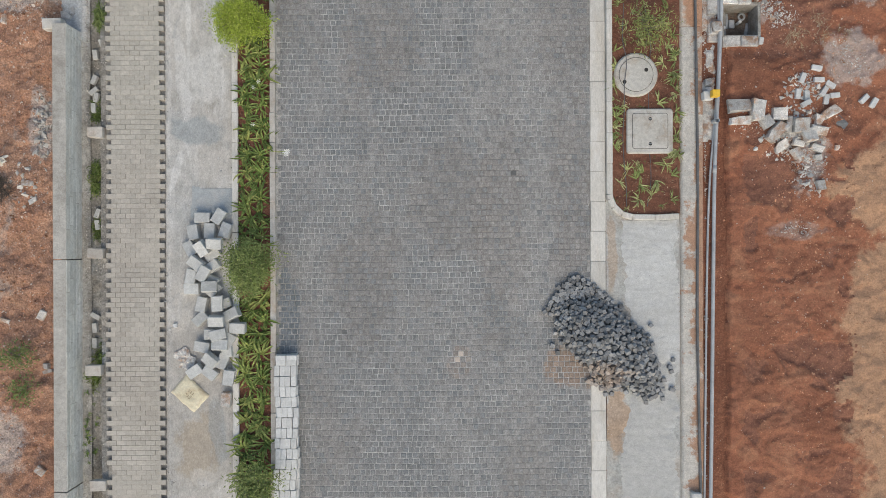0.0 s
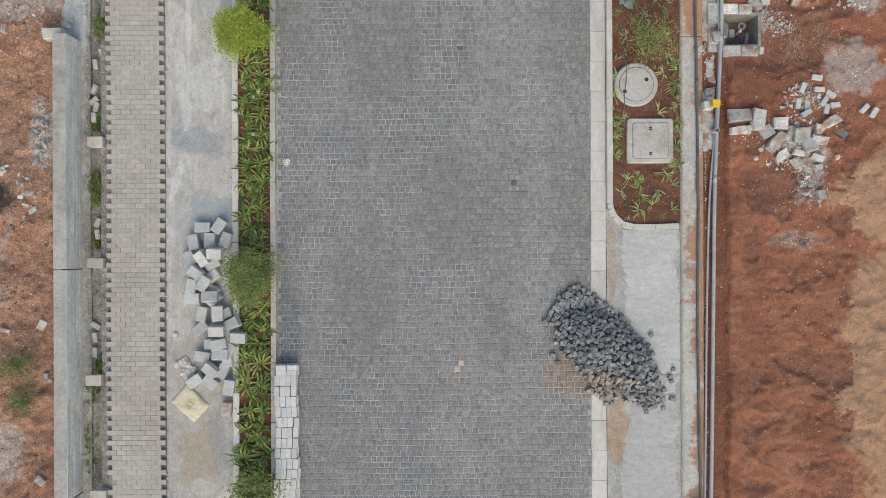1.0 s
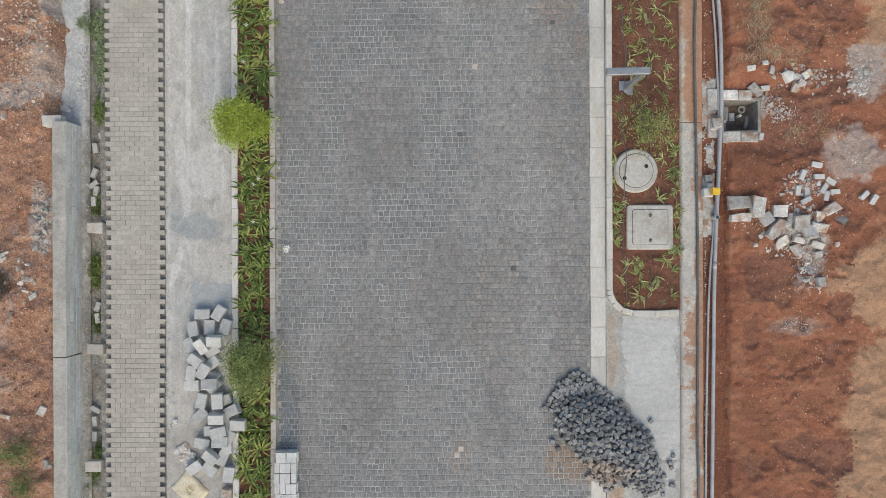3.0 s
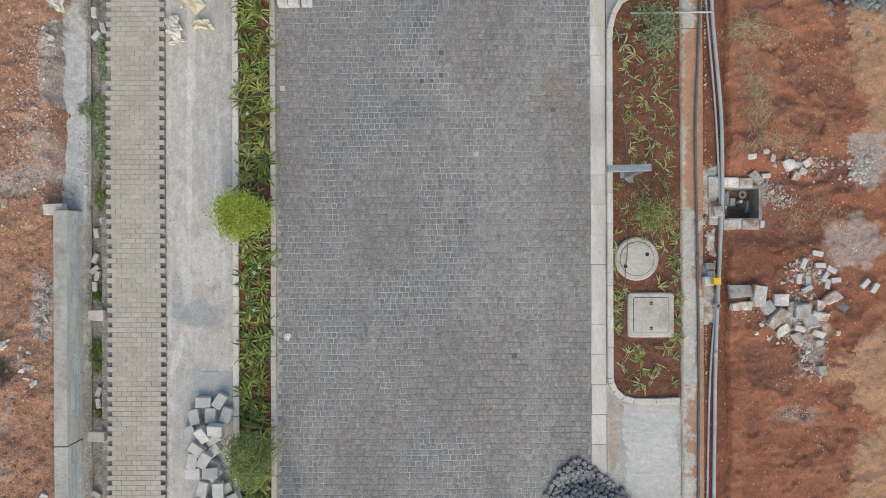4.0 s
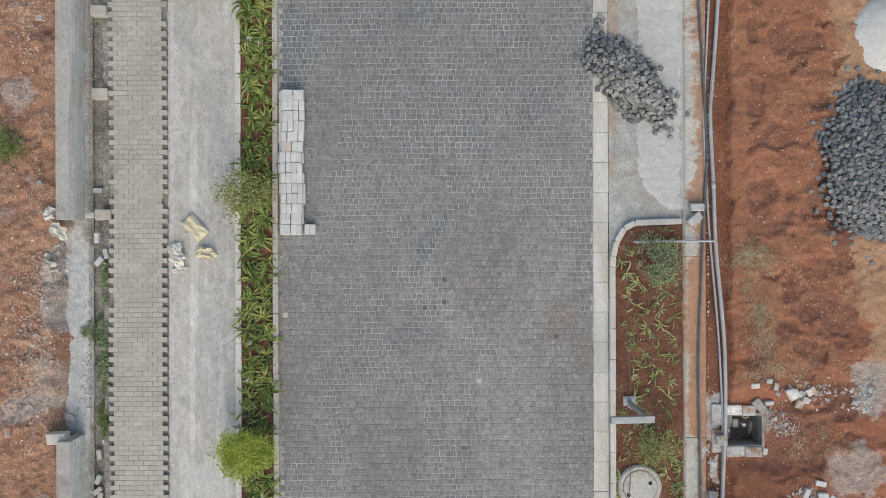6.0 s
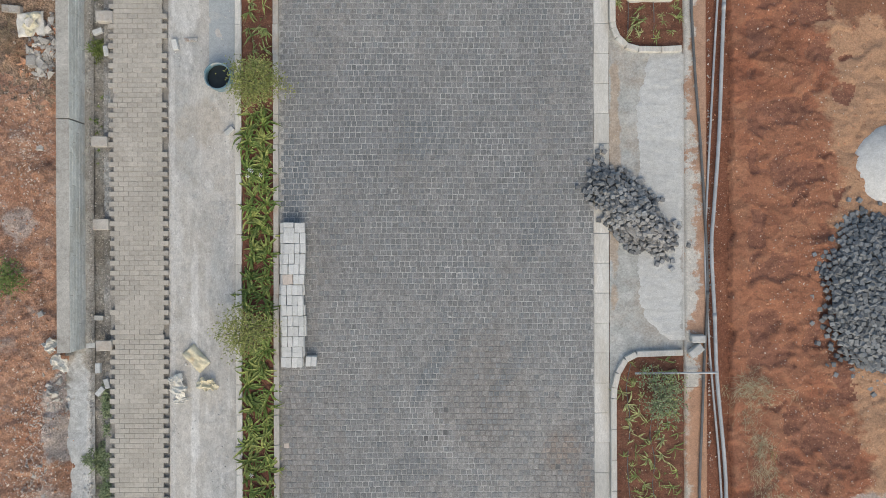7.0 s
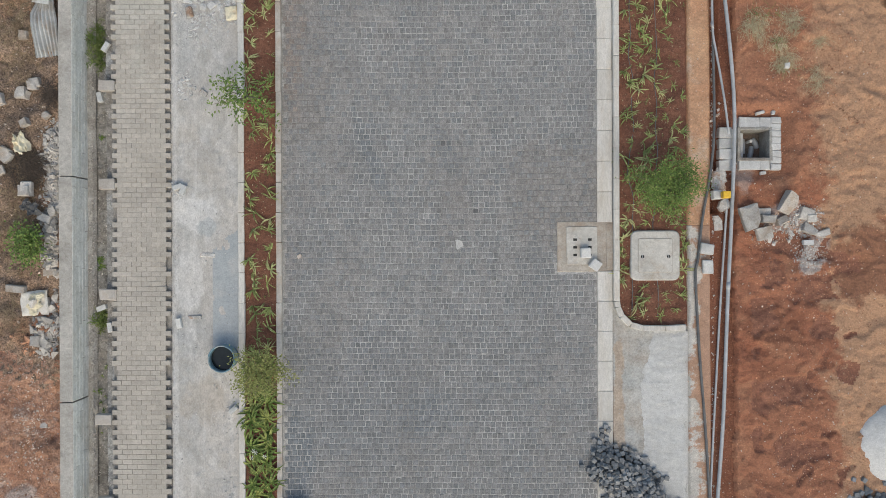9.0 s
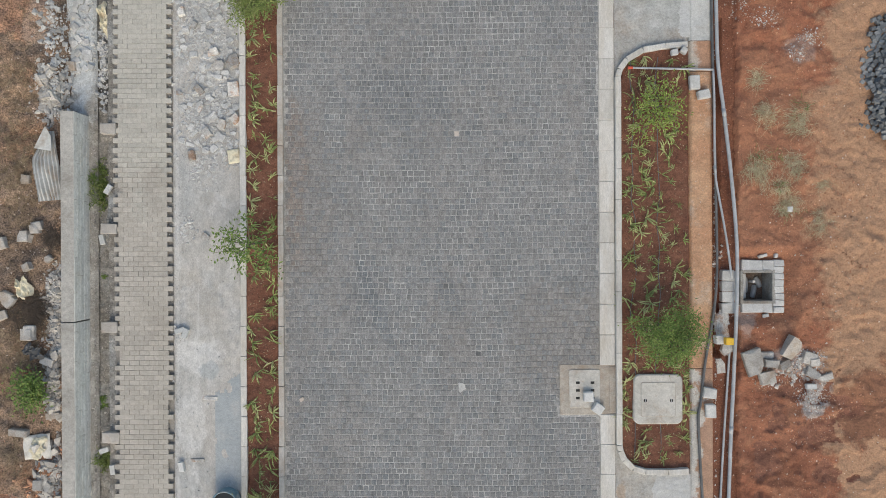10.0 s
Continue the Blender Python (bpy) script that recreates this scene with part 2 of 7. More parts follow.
CRUMB = [((0.175, 0.078, 0.05), 13, (1, 1, 1), 0.63, 0.04, 0.5, 0.4), ((0.46, 0.265, 0.165), 19, (1, 1, 1), 0.635, 0.03, 0.5, 0.3), ((0.50, 0.37, 0.29), 42, (1, 1, 1), 0.665, 0.03, 0.55, 0.2)]
TAN_LINE = [(-8, 8.3), (-4.9, 8.3), (-4.0, 8.35), (-3.3, 8.0), (-2.8, 7.6), (-2.3, 8.1), (-1.3, 8.1), (-0.3, 8.35), (0.3, 8.6), (0.75, 8.0), (1.2, 7.6), (1.7, 8.0), (2.2, 8.9), (3.2, 9.8), (5.2, 9.7), (5.8, 8.3), (6.5, 8.55), (7.2, 8.15), (7.9, 7.92), (9.0, 7.85),
            (10.6, 7.85), (12.2, 7.7), (13.3, 7.82), (14.1, 8.05), (14.7, 8.85), (17.0, 8.9), (17.6, 7.6), (18.2, 6.75), (19.2, 6.75), (20.1, 7.1), (20.8, 7.5), (22.5, 7.2)]
M_SOIL_RED = mat("red_laterite_soil", (0.280, 0.112, 0.067), (0.335, 0.145, 0.088), 0.8, 30, 0.97, 0.85, octaves=3.5, grain=0.17, mid=0.10, relief=0.034, zone=((0.455, 0.282, 0.178), 0.13, TAN_LINE, (5, 11), 0.5, 1.3),
                 layers=[((0.39, 0.198, 0.12), 1.5, (0.9, 1.1, 1), 0.57, 0.05, 0.5, 0.7), ((0.215, 0.098, 0.066), 1.6, (0.9, 1.2, 1), 0.62, 0.022, 0.4, 0.9), ((0.24, 0.108, 0.068), 5.5, (0.9, 1.3, 1), 0.64, 0.03, 0.25, 0.5)] + [(*c[:5], c[5] * 0.6, c[6]) for c in CRUMB],
                 spots=[(6.7, 10.6, 1.7, 4.2, (0.385, 0.200, 0.122), 0.2), (6.6, 20.5, 1.4, 3.2, (0.385, 0.205, 0.125), 0.35), (6.35, 3.46, 0.8, 0.6, DARKRED, 0.7), (8.20, 3.79, 0.7, 0.62, ASH, 0.6), (7.28, 1.86, 0.45, 0.8, ASH, 0.6), (6.67, 4.77, 0.55, 0.3, ASH, 0.6), (7.22, 16.42, 0.38, 0.5, ASH, 0.8), (8.49, 5.50, 0.5, 0.6, ASH, 0.7),
                        (5.89, 18.13, 0.3, 0.6, ASH, 0.4), (6.79, 17.08, 0.6, 0.35, ASH, 0.5), (6.95, 23.35, 0.4, 0.3, ASH, 0.25), (6.22, -2.29, 0.6, 1.6, DARKRED, 0.4), (7.1, 0.35, 0.55, 0.22, ASH, 0.28),
                        (6.55, 14.9, 0.75, 0.45, DARKRED, 0.7), (8.4, 16.2, 0.9, 0.9, DARKRED, 0.75), (6.5, 13.8, 0.6, 0.4, DARKRED, 0.5), (7.6, -3.6, 0.45, 0.5, DARKRED, 0.6), (7.2, -0.35, 0.5, 0.3, DARKRED, 0.5)])
M_SOIL_LEFT = mat("dusty_red_soil", (0.30, 0.157, 0.105), (0.395, 0.235, 0.162), 0.8, 30, 0.97, 0.85, octaves=2.5, grain=0.30, mid=0.18, speck=(0.54, 0.48, 0.44), speck_at=0.66, speck_scale=30, relief=0.03,
                  layers=[((0.21, 0.13, 0.095), 1.1, (1, 1, 1), 0.585, 0.04, 0.5, 0.9), ((0.37, 0.32, 0.285), 1.3, (1, 0.8, 1), 0.62, 0.05, 0.6, 0.8), ((0.42, 0.225, 0.135), 2.2, (1, 1, 1), 0.585, 0.05, 0.5, 0.6)] + CRUMB,
                  spots=[(-8.11, 2.49, 0.3, 0.8, ASH, 0.6), (-8.90, -3.94, 0.5, 0.7, ASH, 0.6), (-8.66, 11.40, 0.35, 0.4, ASH, 0.6), (-7.87, 7.98, 0.3, 0.5, ASH, 0.7), (-7.90, 7.15, 0.28, 0.6, ASH, 0.7), (-8.40, 5.12, 0.6, 0.35, ASH, 0.65), (-8.0, 5.7, 0.3, 0.6, ASH, 0.4)])
# Tone for the hollows: damp earth, and their shade put into the colour.
M_SOIL_HOLLOW = mat("shaded_damp_soil", (0.215, 0.098, 0.067), (0.265, 0.122, 0.081), 1.2, 30, 0.96, 0.8, octaves=3.5, grain=0.18, mid=0.14, relief=0.03, layers=[((0.33, 0.155, 0.095), 3.0, (1, 1, 1), 0.6, 0.05, 0.5, 0.5)] + CRUMB)
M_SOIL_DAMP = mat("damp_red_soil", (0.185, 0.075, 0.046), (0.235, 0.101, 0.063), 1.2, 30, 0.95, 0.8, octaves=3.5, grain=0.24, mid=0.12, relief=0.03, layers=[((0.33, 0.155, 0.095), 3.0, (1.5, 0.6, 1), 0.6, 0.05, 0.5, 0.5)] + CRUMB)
M_SOIL_DRY = mat("dry_scrub_soil", (0.175, 0.128, 0.096), (0.27, 0.192, 0.14), 1.1, 32, 0.97, 0.9, octaves=2.5, stain=(0.30, 0.17, 0.105), stain_scale=0.8, stain_at=0.62, grain=0.5, mid=0.2,
                 speck=(0.40, 0.36, 0.30), speck_at=0.68, speck_scale=45,
                 spots=[(-8.75, 24.2, 0.75, 0.7, (0.40, 0.225, 0.145), 0.75), (-8.25, 23.9, 0.4, 0.5, (0.38, 0.30, 0.24), 0.5), (-8.9, 22.6, 0.5, 0.7, (0.36, 0.25, 0.17), 0.5)])
M_SOIL_BED = mat("bed_soil", (0.150, 0.064, 0.042), (0.215, 0.100, 0.065), 2.5, 40, 0.97, 0.7, grain=0.30, mid=0.18, relief=0.03,
                 layers=[((0.10, 0.048, 0.034), 9, (1, 1, 1), 0.60, 0.04, 0.6, 0.4), ((0.30, 0.19, 0.13), 16, (1, 1, 1), 0.63, 0.03, 0.6, 0.3), ((0.36, 0.30, 0.24), 38, (1, 1, 1), 0.67, 0.03, 0.7, 0.2)])
M_DITCH = mat("ditch_silt", (0.215, 0.20, 0.178), (0.33, 0.315, 0.29), 1.6, 20, 0.95, 0.8, grain=0.32, mid=0.2, stain=(0.14, 0.128, 0.107), stain_scale=1.1, stain_at=0.60, relief=0.015,
              layers=[((0.36, 0.375, 0.375), 1.0, (1, 0.6, 1), 0.57, 0.06, 0.7, 0.4), ((0.12, 0.11, 0.092), 15, (1, 1, 1), 0.62, 0.04, 0.6, 0.3), ((0.46, 0.44, 0.41), 20, (1, 1, 1), 0.63, 0.03, 0.6, 0.3)])
M_GRAVEL = mat("crushed_white_gravel", (0.495, 0.495, 0.482), (0.565, 0.566, 0.554), 0.8, 45, 0.95, 0.5, grain=0.14, mid=0.09, speck=(0.40, 0.39, 0.38), speck_at=0.64, speck_scale=55, layers=[((0.46, 0.455, 0.44), 3.2, (0.5, 3.2, 1), 0.57, 0.06, 0.5, 0.5)], spots=[(4.1, -4.7, 1.1, 2.2, (0.42, 0.413, 0.395), 0.6)])
M_DRIVE = mat("drive_concrete", (0.37, 0.375, 0.36), (0.47, 0.47, 0.452), 1.6, 22, 0.92, 0.5, grain=0.2, mid=0.16, stain=(0.38, 0.33, 0.28), stain_scale=1.1, stain_at=0.58,
              spots=[(3.39, 12.38, 0.13, 2.6, (0.42, 0.31, 0.22), 0.65), (3.40, -0.00, 0.13, 0.9, (0.42, 0.31, 0.22), 0.6), (3.48, -3.42, 0.25, 0.7, (0.42, 0.28, 0.18), 0.7)])
M_WHITE_BLOCK = mat("white_paver_block", (0.53, 0.532, 0.525), (0.615, 0.615, 0.603), 3, 60, 0.9, 0.2, vary=0.09, grain=0.12, mid=0.08)
M_PINK_BLOCK = mat("buff_block", (0.50, 0.43, 0.38), (0.56, 0.49, 0.44), 3, 60, 0.9, 0.2, grain=0.1)
M_GREY_BLOCK = mat("grey_concrete_block", (0.455, 0.463, 0.455), (0.56, 0.562, 0.548), 2.5, 50, 0.92, 0.3, vary=0.10, grain=0.12)
M_RUBBLE = mat("broken_concrete", (0.44, 0.425, 0.40), (0.605, 0.588, 0.562), 2.5, 40, 0.95, 0.5, vary=0.3, grain=0.22, mid=0.18, stain=(0.40, 0.27, 0.195), stain_scale=3.4, stain_at=0.55, stain_soft=0.06,
               layers=[((0.36, 0.35, 0.335), 9, (1, 1, 1), 0.60, 0.04, 0.5, 0.5), ((0.66, 0.65, 0.63), 14, (1, 1, 1), 0.62, 0.04, 0.6, 0.3)])
M_CHIPS = mat("pale_concrete_chips", (0.46, 0.46, 0.45), (0.59, 0.585, 0.57), 2.5, 40, 0.95, 0.5, vary=0.16, grain=0.18)
M_DUSTY = mat("dusty_concrete", (0.36, 0.335, 0.305), (0.52, 0.50, 0.47), 2.5, 45, 0.95, 0.4, vary=0.15, grain=0.2, mid=0.14, stain=(0.33, 0.255, 0.19), stain_scale=2.6, stain_at=0.58)
M_CLOD = mat("crumbled_red_soil", (0.34, 0.165, 0.10), (0.48, 0.27, 0.17), 1.5, 40, 0.97, 0.5, vary=0.45, grain=0.25)
M_PEBBLE = mat("pale_pink_pebble", (0.50, 0.41, 0.345), (0.64, 0.55, 0.48), 3, 40, 0.95, 0.4, vary=0.2, grain=0.16)
M_STONE = mat("grey_rubble_stone", (0.36, 0.34, 0.315), (0.53, 0.505, 0.468), 3, 40, 0.95, 0.5, vary=0.3, grain=0.2)
M_COVER = mat("cast_cover_concrete", (0.47, 0.455, 0.42), (0.56, 0.54, 0.50), 2.0, 60, 0.9, 0.3, grain=0.12, stain=(0.38, 0.33, 0.28), stain_scale=1.7, stain_at=0.62, mid=0.12,
              layers=[((0.38, 0.305, 0.235), 3.6, (1, 1, 1), 0.60, 0.06, 0.55, 0.7), ((0.33, 0.31, 0.28), 15, (1, 1, 1), 0.64, 0.03, 0.5, 0.3)])
M_PIPE = mat("grey_conduit", (0.36, 0.375, 0.39), (0.44, 0.455, 0.47), 2, 30, 0.45, 0.05, grain=0.08, spec=0.5)
M_CABLE = mat("black_cable", (0.10, 0.102, 0.105), (0.16, 0.16, 0.16), 3, 40, 0.6, 0.1, grain=0.15)
M_STEEL = mat("galvanised_steel", (0.30, 0.32, 0.335), (0.40, 0.415, 0.43), 4, 30, 0.45, 0.05, metal=0.5, grain=0.1, spec=0.5)
M_TIN = mat("corrugated_tin", (0.42, 0.43, 0.43), (0.55, 0.56, 0.55), 2.5, 30, 0.5, 0.05, metal=0.4, grain=0.1, stain=(0.33, 0.25, 0.19), stain_scale=2.5, stain_at=0.62)
M_FLAP = mat("pale_tin", (0.56, 0.55, 0.51), (0.68, 0.67, 0.63), 2.5, 30, 0.55, 0.05, metal=0.2, grain=0.1, stain=(0.42, 0.34, 0.26), stain_scale=4, stain_at=0.62)
M_SACK = mat("woven_cream_sack", (0.62, 0.55, 0.39), (0.72, 0.67, 0.52), 3, 90, 0.8, 0.25, grain=0.1, stain=(0.50, 0.36, 0.22), stain_scale=4, stain_at=0.66)
M_PALE_SACK = mat("woven_white_sack", (0.60, 0.575, 0.52), (0.72, 0.70, 0.65), 3, 90, 0.8, 0.25, grain=0.12, stain=(0.48, 0.41, 0.33), stain_scale=4, stain_at=0.62)
M_PRINT = mat("faded_red_print", (0.36, 0.29, 0.20), (0.46, 0.39, 0.28), 20, 90, 0.8, 0.0, grain=0.2)
M_BLUE = mat("blue_plastic", (0.10, 0.21, 0.27), (0.17, 0.27, 0.32), 3, 40, 0.5, 0.05, grain=0.14, spec=0.5, stain=(0.34, 0.37, 0.38), stain_scale=5, stain_at=0.56, stain_soft=0.06)
M_WATER = mat("still_dark_water", (0.012, 0.016, 0.016), (0.02, 0.026, 0.025), 2, 20, 0.08, 0.0, grain=0.05, spec=0.5)
M_YELLOW = mat("yellow_plastic", (0.72, 0.43, 0.04), (0.78, 0.50, 0.07), 5, 40, 0.5, 0.05, grain=0.06)
M_RED = mat("red_plastic", (0.55, 0.08, 0.05), (0.62, 0.11, 0.07), 5, 40, 0.5, 0.0, grain=0.06)
# Near-black of the joints; on discs and plates it paints the shade in holes.
M_DARK = mat("dark_void", (0.03, 0.03, 0.03), (0.05, 0.048, 0.045), 5, 40, 0.95, 0.2)
M_BARK = mat("grey_bark", (0.17, 0.14, 0.11), (0.26, 0.22, 0.18), 9, 60, 0.95, 0.5, grain=0.25)


def leaf_mat(name, c1, c2, c3, vary=0.3):
    m = mat(name, c1, c2, 7.0, 16, 0.55, 0.0, vary=vary * 0.6, sheen_tint=c3, stain=c3, stain_scale=11.0, stain_at=0.60, stain_soft=0.06, grain=0.3, spec=0.35)
    b = m.node_tree.nodes["Principled BSDF"]
    b.inputs["Subsurface Weight"].default_value = 0.0
    return m


M_LILY = leaf_mat("lily_leaf", (0.083, 0.134, 0.028), (0.15, 0.205, 0.048), (0.37, 0.385, 0.12), 0.4)
M_LILY_PALE = leaf_mat("pale_lily_leaf", (0.16, 0.20, 0.058), (0.27, 0.31, 0.11), (0.52, 0.50, 0.26), 0.4)
M_LIME = leaf_mat("lime_leaf", (0.235, 0.315, 0.034), (0.315, 0.40, 0.052), (0.44, 0.48, 0.13), 0.35)
M_OLIVE = leaf_mat("olive_leaf", (0.14, 0.195, 0.055), (0.205, 0.262, 0.078), (0.30, 0.33, 0.13), 0.35)
M_YELLOW_GREEN = leaf_mat("yellow_green_leaf", (0.165, 0.24, 0.045), (0.245, 0.325, 0.07), (0.36, 0.42, 0.14), 0.35)
M_SPARSE = leaf_mat("yellowish_leaf", (0.16, 0.20, 0.055), (0.25, 0.28, 0.09), (0.42, 0.40, 0.16), 0.35)
M_GREEN = leaf_mat("fresh_green_leaf", (0.088, 0.16, 0.033), (0.155, 0.24, 0.06), (0.28, 0.34, 0.10), 0.4)
M_WEED = leaf_mat("weed_leaf", (0.09, 0.15, 0.035), (0.16, 0.22, 0.06), (0.24, 0.26, 0.10), 0.4)
M_DUSTY_WEED = leaf_mat("dusty_weed_leaf", (0.15, 0.205, 0.10), (0.235, 0.29, 0.155), (0.34, 0.38, 0.24), 0.4)
M_STRAW = leaf_mat("dry_grass", (0.42, 0.35, 0.22), (0.55, 0.48, 0.33), (0.40, 0.36, 0.21), 0.3)
M_TWIG = leaf_mat("dark_dry_twig", (0.055, 0.042, 0.032), (0.09, 0.07, 0.055), (0.14, 0.105, 0.08), 0.3)
M_STRAW_BROWN = leaf_mat("brown_dry_grass", (0.20, 0.14, 0.085), (0.30, 0.22, 0.14), (0.36, 0.29, 0.18), 0.3)
M_FLOWER = mat("white_petal", (0.75, 0.75, 0.72), (0.8, 0.8, 0.78), 5, 40, 0.7, 0.0, grain=0.05)


# ---- building helpers ----
def thing(name, x, y, z, label, category, group="", turn=0.0, kind=""):
    ob = new(name)
    ob.empty_display_size = 0.05
    ob.matrix_basis = pose(x, y, z, 0, 0, turn)
    return tagged(ob, label, category, group, kind)


def mesh_of(name, bm, material, smooth=False):
    me = bpy.data.meshes.new(name)
    bm.to_mesh(me)
    bm.free()
    for m in material if isinstance(material, (list, tuple)) else [material]:
        me.materials.append(m)
    if smooth:
        me.polygons.foreach_set("use_smooth", [True] * len(me.polygons))
    return me


def part(name, bm, material, parent, label="", m=None, smooth=False):
    ob = new(name, bm if isinstance(bm, bpy.types.Mesh) else mesh_of(name, bm, material, smooth))
    if m is not None:
        ob.matrix_basis = m
    ob.parent = parent
    return tagged(ob, label)


def solo(name, bm, material, m, label, category, group="", kind="", smooth=False):
    ob = new(name, bm if isinstance(bm, bpy.types.Mesh) else mesh_of(name, bm, material, smooth))
    ob.matrix_basis = m
    return tagged(ob, label, category, group, kind)


def box(sx, sy, sz, bevel=0.006, rough=0.0, seed=0, segments=1):
    """A block standing on z = 0, with bevelled edges and corners knocked out of true by rough."""
    bm = bmesh.new()
    bmesh.ops.create_cube(bm, size=1.0)
    r = random.Random(seed)
    for v in bm.verts:
        v.co = Vector((v.co.x * sx, v.co.y * sy, (v.co.z + 0.5) * sz))
        if rough:
            v.co += Vector((r.uniform(-rough, rough), r.uniform(-rough, rough), r.uniform(-rough, rough)))
    if bevel:
        bmesh.ops.bevel(bm, geom=bm.edges[:], offset=bevel, segments=segments, affect="EDGES", profile=0.6)
    return bm


def prism(outline, z0, z1, bevel=0.0):
    """An outline of (x, y) points pulled up from z0 to z1."""
    bm = bmesh.new()
    low = [bm.verts.new((x, y, z0)) for x, y in outline]
    top = [bm.verts.new((x, y, z1)) for x, y in outline]
    n = len(outline)
    bm.faces.new(top)
    bm.faces.new(low[::-1])
    for i in range(n):
        bm.faces.new((low[i], low[(i + 1) % n], top[(i + 1) % n], top[i]))
    bmesh.ops.recalc_face_normals(bm, faces=bm.faces[:])
    if bevel:
        edges = [e for e in bm.edges if all(v in top for v in e.verts)]
        bmesh.ops.bevel(bm, geom=edges, offset=bevel, segments=1, affect="EDGES")
    return bm


def rock(sx, sy, sz, seed, points=13):
    """A broken lump: the hull of points on a squashed block, standing on z = 0."""
    r = random.Random(seed)
    bm = bmesh.new()
    for _ in range(points):
        v = Vector((r.uniform(-1, 1), r.uniform(-1, 1), r.uniform(-1, 1)))
        v /= max(abs(v.x), abs(v.y), abs(v.z)) ** 0.8
        bm.verts.new((v.x * sx / 2, v.y * sy / 2, (v.z + 1) * sz / 2))
    hull = bmesh.ops.convex_hull(bm, input=bm.verts[:])
    bmesh.ops.delete(bm, geom=list({g for g in hull["geom_interior"] if isinstance(g, bmesh.types.BMVert)}), context="VERTS")
    return bm


def tube(points, radius, sides=10, radii=None, smooth_steps=4):
    """A round pipe through points (a smooth curve), closed at both ends."""
    pts = [Vector(p) for p in points]
    path = []
    for i in range(len(pts) - 1):
        p0, p1, p2, p3 = pts[max(0, i - 1)], pts[i], pts[i + 1], pts[min(len(pts) - 1, i + 2)]
        for k in range(smooth_steps):
            t = k / smooth_steps
            path.append(0.5 * ((2 * p1) + (p2 - p0) * t + (2 * p0 - 5 * p1 + 4 * p2 - p3) * t * t + (3 * p1 - p0 - 3 * p2 + p3) * t ** 3))
    path.append(pts[-1])
    bm = bmesh.new()
    rings = []
    for i, p in enumerate(path):
        d = (path[min(i + 1, len(path) - 1)] - path[max(i - 1, 0)]).normalized()
        side = d.cross(Vector((0, 0, 1)))
        side = side.normalized() if side.length > 1e-4 else Vector((1, 0, 0))
        up = side.cross(d).normalized()
        r = radius if radii is None else radius * (radii[0] + (radii[1] - radii[0]) * i / (len(path) - 1))
        rings.append([bm.verts.new(p + (side * math.cos(a) + up * math.sin(a)) * r) for a in (2 * math.pi * k / sides for k in range(sides))])
    for a, b in zip(rings, rings[1:]):
        for k in range(sides):
            bm.faces.new((a[k], a[(k + 1) % sides], b[(k + 1) % sides], b[k]))
    bm.faces.new(rings[0][::-1])
    bm.faces.new(rings[-1])
    bmesh.ops.recalc_face_normals(bm, faces=bm.faces[:])
    return bm


def raw_mesh(name, verts, faces, material, smooth=False):
    """A mesh from numpy arrays: verts (n, 3), faces (m, 4) or (m, 3)."""
    me = bpy.data.meshes.new(name)
    k = faces.shape[1]
    me.vertices.add(len(verts))
    me.vertices.foreach_set("co", verts.astype(np.float32).ravel())
    me.loops.add(faces.size)
    me.loops.foreach_set("vertex_index", faces.astype(np.int32).ravel())
    me.polygons.add(len(faces))
    me.polygons.foreach_set("loop_start", np.arange(0, faces.size, k, dtype=np.int32))
    me.polygons.foreach_set("loop_total", np.full(len(faces), k, dtype=np.int32))
    me.polygons.foreach_set("use_smooth", np.full(len(faces), bool(smooth)))
    for m in material if isinstance(material, (list, tuple)) else [material]:
        me.materials.append(m)
    me.update(calc_edges=True)
    return me


def hash2(ix, iy, seed):
    h = (ix.astype(np.int64) * 374761393 + iy.astype(np.int64) * 668265263 + seed * 974634777) & 0xFFFFFFFF
    h = ((h ^ (h >> 13)) * 1274126177) & 0xFFFFFFFF
    return ((h ^ (h >> 16)) & 0xFFFF) / 65535.0


def lumps(x, y, size, seed=0):
    """Smooth value noise, -1 to 1, with lumps of that size in metres."""
    u, v = x / size, y / size
    iu, iv = np.floor(u), np.floor(v)
    fu, fv = u - iu, v - iv
    fu, fv = fu * fu * (3 - 2 * fu), fv * fv * (3 - 2 * fv)
    a, b = hash2(iu, iv, seed), hash2(iu + 1, iv, seed)
    c, d = hash2(iu, iv + 1, seed), hash2(iu + 1, iv + 1, seed)
    return ((a + (b - a) * fu) * (1 - fv) + (c + (d - c) * fu) * fv) * 2 - 1


def rough_ground(x, y, size, seed):
    return lumps(x, y, size, seed) * 0.5 + lumps(x, y, size * 0.47, seed + 1) * 0.28 + lumps(x, y, size * 0.21, seed + 2) * 0.16 + lumps(x, y, size * 0.09, seed + 3) * 0.10


